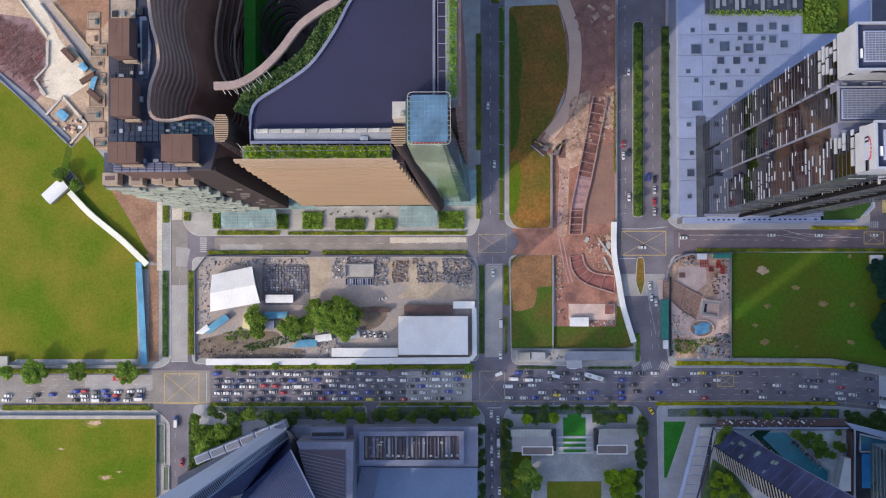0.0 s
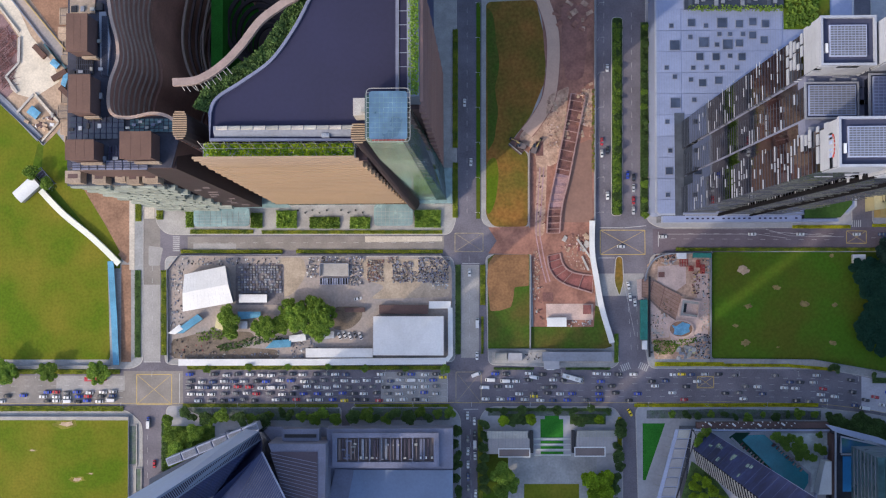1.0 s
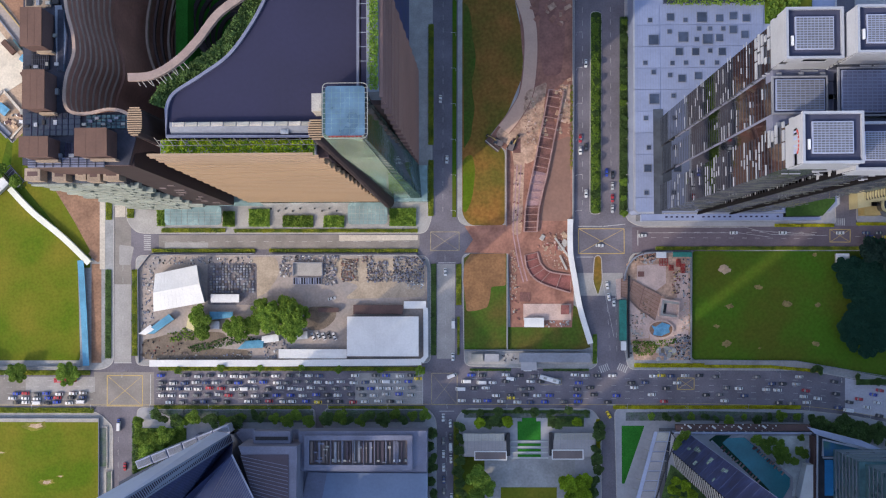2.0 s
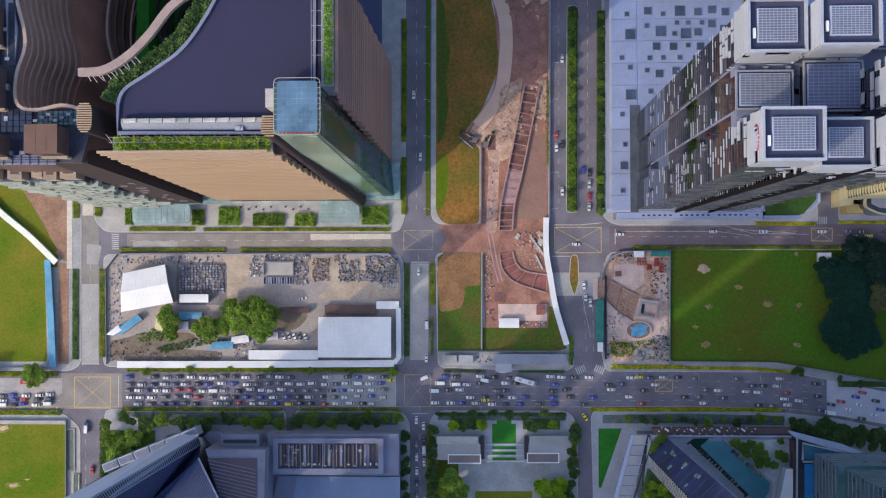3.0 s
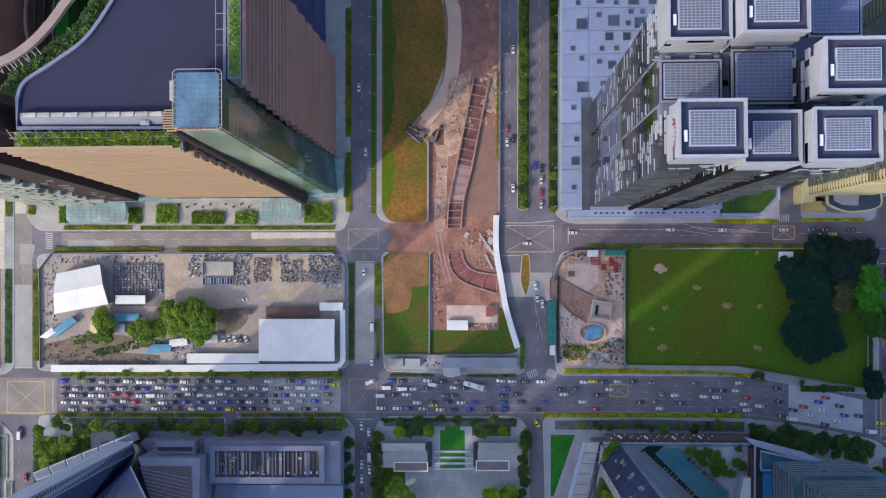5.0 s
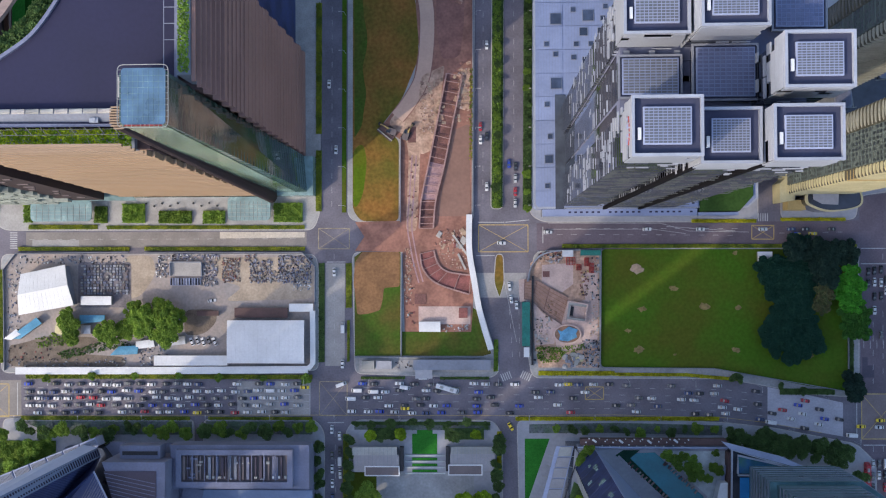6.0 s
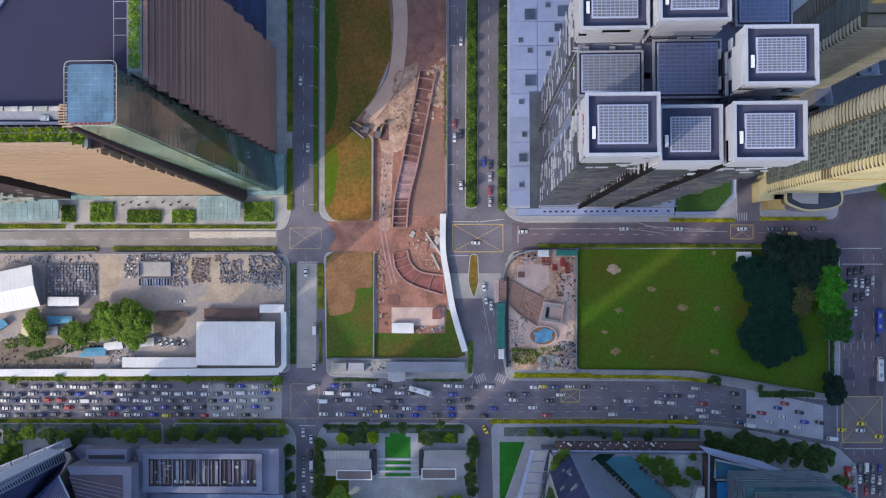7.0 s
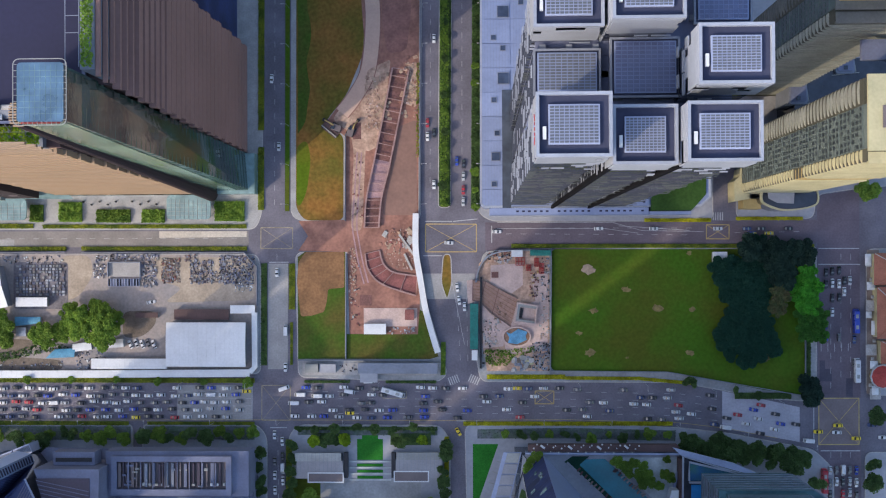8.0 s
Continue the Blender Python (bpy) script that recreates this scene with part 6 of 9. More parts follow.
o[2] = (o[1][0], -150)
o[3] = (o[0][0] - 1, -150)
prismpart("body", o, WALKWAY, 29, M_glass_dark, se2, "dark glass body")
bx = [(216.3, -83.9), (241.3, -89.6), (241.3, -92.3), (216.2, -92.3)]
prismpart("blue_roof", bx, 29, 29.4, M_water_deep, se2, "deep blue roof pool")
prismpart("blue_roof", [(217.2, -94.2), (221.6, -94.2), (221.4, -112.4), (217, -112.4)], 29, 29.4, M_water, se2, "narrow bright blue roof pool")
for line in ([bx[3], bx[0], bx[1], bx[2]], [(o[3][0], -140), o[0], o[1], (242.1, -92.3)], [(216.2, -93.1), (221.6, -93.1)]):
    bm = bmesh.new()
    band(bm, line, -0.35, 0.45, 29, 30.2)
    part("frame", bm, M_white_panel, se2, "white roof frame")
prismpart("eave", [(209.3, -77.7), (236.8, -84.7), (247, -89.1), (242.7, -89.4), (213, -81.2)], 26, 28, M_bluewhite, se2, "pale folded eave")
prismpart("side_roof", [(208.5, -97), (211.8, -97), (211.6, -114.2), (204.6, -114.2)], 20, 28, M_white, se2, "white side roof")
prismpart("side_roof", [(212.4, -83), (213.8, -83), (213.5, -114.4), (212.1, -114.4)], 20, 27, M_umber, se2, "brown roof gutter")
# ledged upper tower
def ledged(x0, y0, x1, cx, cy, z0, z1, step, out, thick, edge):
    prismpart("upper_body", [(x0, y0), (x1, y0), (cx, cy), (cx, -150), (x0, -150)], z0, z1, M_glass_teal, se2, "teal glass upper tower")
    z = z0 + step
    while z < z1 + 0.1:
        bm = bmesh.new()
        band(bm, [(x0, -150), (x0, y0), (x1, y0), (cx, cy)], -0.3, out, z - thick, z)
        part("ledge", bm, edge, se2)
        z += step


nw = (221.6, -92.3)
ne, se_c = (261.4, -88.8), (279.5, -102)
ledged(nw[0], (249.3, -88.8)[1], ne[0], se_c[0], se_c[1], 29, 67, 5.0, 0.5, 0.6, M_roof_grey)
ledged(nw[0] + 3, (249.3, -88.8)[1] - 1.2, ne[0] - 3, se_c[0] - 3, se_c[1] - 2, 67, 150, 5.4, 0.35, 0.5, M_roof_grey)

# ---- planting ----
def leaf_quads(bm, n, place, size):
    """Many small tilted leaves; place() gives a point."""
    for _ in range(n):
        p = place()
        s = size * rnd.uniform(0.6, 1.3)
        q = Euler((rnd.uniform(-0.9, 0.9), rnd.uniform(-0.9, 0.9), rnd.uniform(0, 6.3))).to_quaternion()
        v = [bm.verts.new(Vector(p) + q @ Vector(c)) for c in ((-s, -s * 0.7, 0), (s * 0.8, -s * 0.8, 0), (s, s * 0.6, 0), (-s * 0.7, s * 0.9, s * 0.3))]
        bm.faces.new(v)


def tree(name, label, h, r, material, seed, flat=0.7, n=1900, leaf=0.29):
    """A tree at the origin: tapered trunk, limbs, and a crown of leaf clumps with gaps."""
    rnd.seed(seed)
    ob = at_base(name, 0, 0, 0, label, "tree", "street trees")
    bm = bmesh.new()
    tube(bm, (0, 0, -0.25), (0.1, 0, h * 0.45), 0.32 * r / 4, 0.2 * r / 4, 7)
    lobes = []
    many = 7 if r < 5 else 18
    for k in range(many):
        a = k * 2 * math.pi * (1 if r < 5 else 0.382) / (7 if r < 5 else 1) + rnd.uniform(-0.4, 0.4)
        d = r * (rnd.uniform(0.35, 0.72) if r < 5 else 0.85 * math.sqrt(k / many)) if k else 0
        c = Vector((d * math.cos(a), d * math.sin(a), h * rnd.uniform(0.66, 0.84)))
        lobes.append((c, r * (rnd.uniform(0.34, 0.55) if r < 5 else rnd.uniform(0.22, 0.34))))
        tube(bm, (0.1, 0, h * 0.42), c, 0.16 * r / 4, 0.05, 5)
    part("trunk", bm, M_bark, ob)

    def place():
        c, lr = rnd.choice(lobes)
        d = Vector((rnd.gauss(0, 1), rnd.gauss(0, 1), rnd.gauss(0, 1))).normalized() * lr * rnd.uniform(0.55, 1.05)
        return c + Vector((d.x, d.y, d.z * flat))
    bm = bmesh.new()
    leaf_quads(bm, n, place, leaf)
    part("crown", bm, material, ob)
    return ob


def plant(kind, spots, z=WALKWAY, grow=(0.85, 1.2)):
    """Copies of the trees of a kind, at plan points."""
    for x, y in spots:
        src = rnd.choice(kind)
        s = rnd.uniform(*grow)
        m = Matrix.Translation((x, y, z)) @ Matrix.Rotation(rnd.uniform(0, 6.28), 4, "Z") @ Matrix.Scale(s, 4)
        ob = copy_thing(src, m)


def along_line(a, b, step, jitter=1.0):
    d = math.dist(a, b)
    n = max(1, round(d / step))
    return [(a[0] + (b[0] - a[0]) * k / n + rnd.uniform(-jitter, jitter), a[1] + (b[1] - a[1]) * k / n + rnd.uniform(-jitter, jitter)) for k in range(n + 1)]


TREES = [tree("tree", "green street tree with a loose leafy crown", 8.0, 3.6, M_leaf, 3), tree("tree", "green street tree with an uneven crown", 9.0, 4.1, M_leaf, 4)]
TREES_DARK = [tree("tree", "dark green street tree with a dense crown", 8.5, 3.8, M_leaf_dark, 5), tree("tree", "dark green street tree with a broad crown", 9.0, 4.4, M_leaf_dark, 6)]
TREES_LIME = [tree("tree", "lime-green young tree with a rounded crown", 6.0, 3.0, M_leaf_lime, 7), tree("tree", "lime-green tree with a loose crown", 7.0, 3.4, M_leaf_lime, 8)]
TREES_BIG = [tree("tree", "large spreading green rain tree", 14.0, 8.5, M_leaf, 9, 0.6, 6500, 0.36), tree("tree", "large spreading green shade tree", 15.0, 9.5, M_leaf, 10, 0.6, 7000, 0.36)]
# low smooth dark crowns stand in for soft-edged shade blobs on the field
TREES_BIG_DARK = [tree("tree", "large dark green tree standing in for a dark field blob", 7.5, 10.0, M_leaf_shade, 11, 0.35, 11000, 0.40), tree("tree", "broad dark green tree standing in for a dark field blob", 7.0, 9.0, M_leaf_shade, 12, 0.35, 10000, 0.40)]
rnd.seed(21)
# the first of each kind stand at spots of their own
for src, p in zip(TREES + TREES_DARK + TREES_LIME + TREES_BIG + TREES_BIG_DARK, ((-210.3, -51.2), (-229.6, -51.1), (-101.7, -77.5), (-89, -77.5), (41.6, -78.2), (56.7, -78.2), (-69.8, -21.2), (-59.7, -25.1), (246.0, -12.0), (250.5, -24.0))):
    src.location = (p[0], p[1], WALKWAY)

plant(TREES_BIG, [(-209.5, -50.8), (-181.0, -51.5), (-233.5, -51.0)], grow=(0.62, 0.82))
plant(TREES, [(-248.8, -51.4), (-132, -87.5), (-138.3, -93.8), (-127.2, -84.4), (-136.1, -101.7), (-141.5, -85.9), (-128.8, -93.9), (-143.1, -78), (-120.8, -78.7), (-219.9, 59.4), (-210.8, 52.9)])
plant(TREES, along_line((-120.9, -49.6), (9.5, -50), 22), grow=(0.45, 0.7))
plant(TREES + TREES_DARK, along_line((-135.2, -75.4), (-50.9, -75.6), 6.0, 1.8) + along_line((-40.7, -75.4), (11.9, -75.6), 6, 1.8), grow=(0.65, 1.05))
plant(TREES_BIG, [(-81, -25.9), (-89, -27.5), (-63.5, -16.5), (-56.5, -20), (-76.2, -16.4)], grow=(0.55, 0.95))
plant(TREES, [(-110.7, -18.5), (-108.1, -24.2), (-111.9, -21), (-107.5, -29), (-93.7, -25.9)], grow=(1.0, 1.4))
plant(TREES + TREES_DARK, along_line((105.8, 141.1), (104.8, 35.7), 9.0, 0.6) + along_line((120.7, 137.1), (119.6, 33.4), 9.0, 0.5), grow=(0.42, 0.62))
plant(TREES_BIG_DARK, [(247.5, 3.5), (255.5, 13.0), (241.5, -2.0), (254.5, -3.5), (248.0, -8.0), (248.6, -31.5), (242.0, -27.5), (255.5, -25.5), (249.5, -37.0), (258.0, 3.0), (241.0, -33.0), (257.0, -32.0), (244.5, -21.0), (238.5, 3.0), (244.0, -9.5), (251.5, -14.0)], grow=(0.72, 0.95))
TREES_VIVID = [tree("tree", "vivid green roadside tree with a rounded crown", 11.0, 6.0, M_leaf_vivid, 13, 0.6, 2600, 0.45)]
TREES_VIVID[0].location = (275.0, -11.0, WALKWAY)
TREES_RUST = [tree("tree", "thin brownish-green roadside tree with a sparse crown", 10.0, 5.5, M_leaf_rust, 14, 0.6, 1700, 0.36)]
TREES_RUST[0].location = (*(263.8, -8.5), WALKWAY)
rnd.seed(22)
plant(TREES_RUST, [(262.5, -15.0)], grow=(0.85, 0.95))
TREES_DEEP = [tree("tree", "street tree with a ragged crown, leaves darkened as tower shade", 8.5, 4.6, M_leaf_deep, 15, 0.7, 2600, 0.36)]
TREES_DEEP[0].location = (262.0, 6.0, WALKWAY)
TREES_MID = [tree("tree", "mid-green street tree with a full crown", 9.5, 5.4, M_leaf_mid, 16, 0.6, 3600, 0.40)]
TREES_MID[0].location = (279.0, -23.5, WALKWAY)
rnd.seed(23)
plant(TREES_DEEP, [(265.3, 6.3), (268.5, 9.5), (262.0, 3.5), (267.5, 2.0), (270.5, 13.5), (264.5, 11.0), (275.5, 13.0), (262.5, -1.5), (259.5, 8.0), (266.0, -1.5)], grow=(0.85, 1.1))
plant(TREES_MID, [(275.0, -18.5), (281.5, -20.0), (276.0, -26.0), (281.5, -27.0)], grow=(0.85, 1.05))
plant(TREES_VIVID, [(276.5, 0.5), (272.5, -5.5), (278.5, -5.0), (277.5, -14.0)], grow=(0.75, 0.95))
plant(TREES_DEEP, [(277.3, -51.9), (278.6, -56), (275.7, 9.3), (249.5, 13.5), (256.5, 13.5), (263.0, 13.5)], grow=(1.0, 1.3))
plant(TREES_DARK, [(220.8, -50.2), (223.8, -51.1), (243.7, -54.6), (254.4, -56.5)], grow=(0.4, 0.7))
plant(TREES_DARK + TREES, along_line((134, -75.2), (210, -76.4), 7.0, 1.3), grow=(0.45, 0.75))
plant(TREES_DARK, along_line((219.3, -76.8), (277, -86), 5.0, 1.6) + along_line((220.6, -80.1), (270.3, -88.4), 5.5, 1.6) + along_line((232.7, -82.8), (254.2, -86.5), 7, 1.6), grow=(0.8, 1.15))
plant(TREES_LIME, [(41.4, -78.3), (56.2, -77.9), (94.2, -78.3)], grow=(0.8, 1.0))
plant(TREES_DARK, [(46.0, -78.6), (51.0, -79.0), (81.5, -78.5), (87.9, -78.3), (48.5, -77.0), (84.5, -79.5)], grow=(0.55, 0.8))
plant(TREES_LIME, [(142.5, -106), (147.3, -109.1), (143.6, -112.1), (140.6, -109.7), (150.9, -113.3), (146, -116.4), (141.1, -116.3), (155.7, -117.6)], z=19.4, grow=(0.7, 1.1))
plant(TREES_LIME, [(88, -110.1), (94.2, -113.2), (90.4, -117), (98, -109.5), (92.6, -121), (96.7, -117)], grow=(1.2, 1.7))
plant(TREES, [(40.7, -106.8), (40, -116.2), (45.4, -113.1)], grow=(1.1, 1.6))
plant(TREES_DARK, along_line((30.8, -80.1), (30.5, -122.5), 6) + along_line((105.3, -80.3), (103.8, -97.5), 6) + along_line((103.8, -97.5), (103, -122.6), 7) + along_line((15.6, -84.7), (16, -122.5), 6), grow=(0.6, 0.9))
plant(TREES_DARK, along_line((33.1, -72.8), (99.3, -73), 9), grow=(0.45, 0.7))
plant(TREES_DARK, [(307.1, -97.8), (307.9, -66.8), (280.9, -97.8), (307.2, -89.7)], grow=(0.8, 1.2))
plant(TREES, [(304.7, 38.6), (307.4, 40.5), (303.4, 41.3)], grow=(0.9, 1.2))
# deck and podium planting
plant(TREES, [(184.1, -84.7), (188.3, -86.9), (192.4, -85.5), (196.5, -86.9), (190.2, -90.2), (194.6, -91.1), (198.4, -90.2), (196.5, -94.7), (200.1, -94.1)], z=19.4, grow=(0.6, 0.85))
plant(TREES, [(207.6, -84.1), (208.9, -92.4), (206.2, -90.2), (203.9, -95.8)], z=19.4, grow=(0.45, 0.7))
plant(TREES, [(145.2, -84.1), (143.8, -87.8), (147.8, -82.5)], z=19.4, grow=(0.5, 0.8))



def bed(name, pts, z, h, material, label, dens=3.0, leaf=0.42, soil=True):
    """A bed or hedge of dense leaves over a plan outline, with an uneven top."""
    xs, ys = [p[0] for p in pts], [p[1] for p in pts]
    x0, x1, y0, y1 = min(xs), max(xs), min(ys), max(ys)

    def inside(x, y):
        hit = False
        for (ax, ay), (bx, by) in zip(pts, pts[1:] + pts[:1]):
            if (ay > y) != (by > y) and x < (bx - ax) * (y - ay) / (by - ay) + ax:
                hit = not hit
        return hit

    def place():
        for _ in range(40):
            x, y = rnd.uniform(x0, x1), rnd.uniform(y0, y1)
            if inside(x, y):
                break
        return x, y, z + h * (0.45 + 0.5 * noise.noise((x * 0.35, y * 0.35, 1.7)) + rnd.uniform(0, 0.45))
    bm = bmesh.new()
    n = int(abs(area2(list(pts))) / 2 * dens) + 12
    leaf_quads(bm, n, place, leaf)
    if soil:
        prism(bm, list(pts), z - 0.05, z + h * 0.35)
    return tagged(done(name, bm, material), label, "planting", kind="stuff")


HEDGES = [
    ([(-133.6, -50.5), (12, -51), (12, -48.8), (-133.6, -48.3)], M_hedge), ([(-253.6, -52.6), (-171.3, -52.9), (-171.3, -50.4), (-253.6, -50.1)], M_hedge), ([(-253.5, -73.3), (-169.3, -73.5), (-169.3, -70.7), (-253.5, -70.4)], M_hedge), ([(-136.1, -71.4), (-49.9, -71.6), (-49.9, -69.7), (-136.1, -69.5)], M_hedge), ([(-40.7, -71.3), (11.9, -71.5), (11.9, -69.9), (-40.7, -69.8)], M_hedge),
    ([(-162.9, 32.0), (-159.6, 32.0), (-159.6, 43.6), (-162.9, 43.6)], M_hedge), ([(-151.0, 32.9), (-147.4, 32.9), (-147.4, 42.0), (-151.0, 42.0)], M_hedge), ([(-163, -43.7), (-159.8, -43.7), (-159.9, 4.7), (-163.1, 4.7)], M_leaf_dark), ([(-148.3, -42.5), (-145.4, -42.5), (-145.5, 4.6), (-148.4, 4.6)], M_hedge), ([(15.2, -42.5), (18.1, -42.5), (18.3, 7), (15.5, 7)], M_leaf_dark), ([(29, -15.3), (31.9, -15.3), (32, 6.9), (29.1, 6.9)], M_hedge),
    ([(29.5, -42.2), (30.7, -42.2), (30.9, -21.6), (29.6, -21.6)], M_hedge), ([(14, 33.1), (16.9, 33.1), (17.1, 63.7), (14.2, 63.7)], M_hedge), ([(14.3, 72), (17.1, 72), (17.5, 138), (14.6, 138)], M_hedge), ([(-132.1, 24.9), (-96.9, 24.8), (-96.9, 27), (-132.1, 27.2)], M_hedge), ([(-92.1, 24.7), (8.3, 24.2), (8.3, 26.1), (-92.1, 26.6)], M_hedge),
    ([(-137.5, 14.1), (-80.6, 13.8), (-80.6, 15.7), (-137.5, 16)], M_hedge), ([(-73, 13.8), (8.5, 13.4), (8.5, 15.3), (-73, 15.7)], M_hedge), ([(137.1, 14), (281.8, 13.3), (281.8, 15.2), (137.1, 15.9)], M_hedge), ([(125, -49.3), (162.6, -49.4), (162.6, -47.2), (125, -47.1)], M_hedge_yellow), ([(162.6, -48), (197.9, -48.3), (224.9, -50.8), (224.9, -52.4), (197.9, -49.9), (162.6, -49.6)], M_hedge_yellow),
    ([(113.4, -71.7), (213.9, -71.7), (214, -69.8), (113.5, -69.8)], M_hedge_yellow), ([(36.4, -51.1), (58.5, -51.1), (58.5, -49.9), (36.4, -49.8)], M_leaf_dark), ([(75.9, -51.2), (100.5, -51.3), (100.5, -50), (75.9, -49.9)], M_leaf_dark), ([(34, -73.8), (100.9, -74), (100.9, -72.4), (34, -72.2)], M_leaf_dark),
    ([(201.1, 26.2), (232.9, 26), (233, 27.7), (201.1, 27.9)], M_hedge_yellow), ([(244.8, 26.8), (276.5, 26.6), (276.5, 28.2), (244.8, 28.4)], M_hedge_yellow), ([(-146.3, -106.5), (-118.3, -106.5), (-118.3, -81.9), (-146.3, -81.8)], M_leaf), ([(-147.9, -106.5), (-144.7, -106.5), (-144.7, -79.6), (-147.9, -79.6)], M_leaf_dark), ([(102.7, -47.2), (104.9, -47.2), (105.1, -31.4), (102.9, -31.4)], M_leaf),
    ([(23.4, 155.6), (28.1, 155.6), (28.3, 176.5), (23.5, 176.6)], M_hedge), ([(277.5, -54.6), (279.7, -54.6), (279.8, -30.3), (277.7, -30.3)], M_leaf_dark), ([(117.7, 33.5), (121.9, 33.4), (123, 141), (118.8, 141)], M_leaf_dark), ([(102.2, 34.5), (107.6, 34.5), (108.7, 143), (103.3, 143)], M_leaf_dark),
    ([(27.1, -122.5), (29.9, -122.5), (30.2, -78.5), (27.3, -78.5)], M_hedge), ([(104.1, -97.5), (106.3, -97.5), (106.5, -77.1), (104.3, -77.1)], M_hedge_yellow), ([(243.7, -58.9), (270.5, -58.9), (270.5, -56), (243.7, -55.9)], M_leaf_dark),
]
for pts, m in HEDGES:
    bed("hedge", pts, WALKWAY, 1.1, m, "clipped roadside hedge with uneven leafy top", 5.0, 0.27)
for pts in ([(-83.8, 27.9), (-72.6, 27.8), (-72.6, 37.4), (-83.8, 37.4)], [(-65.3, 27.5), (-48.7, 27.4), (-48.7, 33.7), (-65.3, 33.8)], [(-43, 27.3), (-31.8, 27.3), (-31.8, 33.6), (-42.9, 33.7)], [(-7, 27.8), (7.3, 27.7), (7.4, 37.3), (-6.9, 37.3)], [(-98.2, 28), (-91.8, 27.9), (-91.8, 36.2), (-98.2, 36.3)], [(-134.3, 28.5), (-130.2, 28.4), (-130.2, 37.7), (-134.4, 37.7)]):
    bed("shrub_bed", pts, WALKWAY, 2.2, M_leaf, "dense green shrub bed before the tower", 7.0, 0.36)
bed("roof_garden", [(-82.6, 47.8), (-22.9, 47.4), (-22.9, 53.4), (-82.6, 53.8)], 174, 2.6, M_leaf_bright, "bright green terrace shrubs on the tower", 8.0, 0.36, False)
bed("roof_garden", [(0.4, 68.2), (3.9, 68.2), (3.9, 153), (0.4, 153)], 200.4, 2.4, M_leaf, "green terrace shrubs on the tower", 8.0, 0.36, False)
inner = ribbon(curve, 0.8, 7.5)
bed("roof_garden", inner[0][:-8] + inner[1][:-8][::-1], 178, 4.5, M_leaf_dark, "green shrubs along the curved roof edge", 8.0, 0.40, True)
patch("lawn", [(-214.8, 74.8), (-207.7, 81.8), (-195.4, 67.3), (-192.8, 51.2), (-179.9, 30.3), (-171.5, 14.9), (-175.3, 10.5), (-207.6, 49.7), (-215.7, 62.6)], M_grass, "sloping lawn beside the covered walk", "grass", Z1 + 0.06)
bed("hedge", [(103.2, 141.0), (107.6, 141.0), (106.8, 34.5), (102.6, 34.5)], WALKWAY, 1.2, M_leaf, "broad green planting strip between carriageways", 5.0, 0.30)
bed("hedge", [(119.0, 137.0), (122.6, 137.0), (121.6, 34.0), (118.0, 34.0)], WALKWAY, 1.2, M_leaf_dark, "broad green planting strip beside the white podium", 5.0, 0.30)
bed("shrub_bed", [(91.6, 104.0), (93.2, 104.0), (92.6, 58.0), (91.2, 58.0)], WALKWAY, 0.7, M_hedge, "rough weeds along the site fence", 3.0, 0.35, False)
bed("shrub_bed", [(-214, 52), (-210, 49), (-206.5, 51), (-209, 55.5), (-213.5, 55)], WALKWAY, 1.3, M_leaf_dark, "rough shrubs beside the covered walk", 1.6, 0.45, False)
bed("shrub_bed", [(124.3, -34.9), (134.8, -35.2), (147.5, -33.6), (148.0, -36.0), (137.9, -38.4), (134.5, -42.5), (127.5, -43.0), (124.2, -40.9)], WALKWAY, 1.4, M_leaf, "rough green shrubs in the building site", 3.0, 0.4, False)
bed("shrub_bed", [(-128.8, -30.5), (-117.7, -26.7), (-104.9, -29), (-114.5, -33.7), (-127.2, -35)], WALKWAY, 0.7, M_leaf, "rough grass strip in the yard", 1.2, 0.5, False)
bed("shrub_bed", [(-117.7, -37.5), (-89, -30.7), (-76.2, -33.9), (-89, -35.7), (-114.5, -40.7)], WALKWAY, 0.8, M_leaf_dark, "rough undergrowth in the yard", 1.6, 0.5, False)
bed("shrub_bed", [(139.8, 140.7), (189.8, 140.3), (189.8, 143.4), (139.8, 143.8)], 26.5, 0.8, M_leaf, "planter shrubs on the podium roof", 2.0, 0.5, False)
bed("shrub_bed", [(191.5, 132.2), (208.2, 132.1), (208.4, 149), (191.7, 149.1)], 25, 1.6, M_leaf, "rough roof garden shrubs", 1.4, 0.7, False)

for pts in ([(120.3, -73.6), (162.5, -72.8), (215.3, -74.1), (215.2, -79), (162.5, -77.9), (120.2, -78)], [(33.1, -72.2), (100.9, -72.4), (100.9, -76.5), (33, -76.3)], [(-120, -78.6), (-49, -78.8), (-49, -72.2), (-136, -72.0)], [(-42, -78.4), (11.9, -78.6), (11.9, -72.2), (-42, -72.1)]):
    bed("ground_cover", pts, WALKWAY, 0.5, M_cover, "low blue-green planting along the footpath", 1.6, 0.30, True)

# ---- road markings ----
def marking(name, quads, material, label):
    bm = bmesh.new()
    for q in quads:
        prism(bm, q, ROAD, ROAD + 0.03)
    return tagged(done(name, bm, material), label, "road marking", kind="structure")


def stripe(a, b, w):
    d = (Vector(b) - Vector(a)).normalized()
    n = Vector((-d.y, d.x)) * w / 2
    return [(a[0] - n.x, a[1] - n.y), (b[0] - n.x, b[1] - n.y), (b[0] + n.x, b[1] + n.y), (a[0] + n.x, a[1] + n.y)]


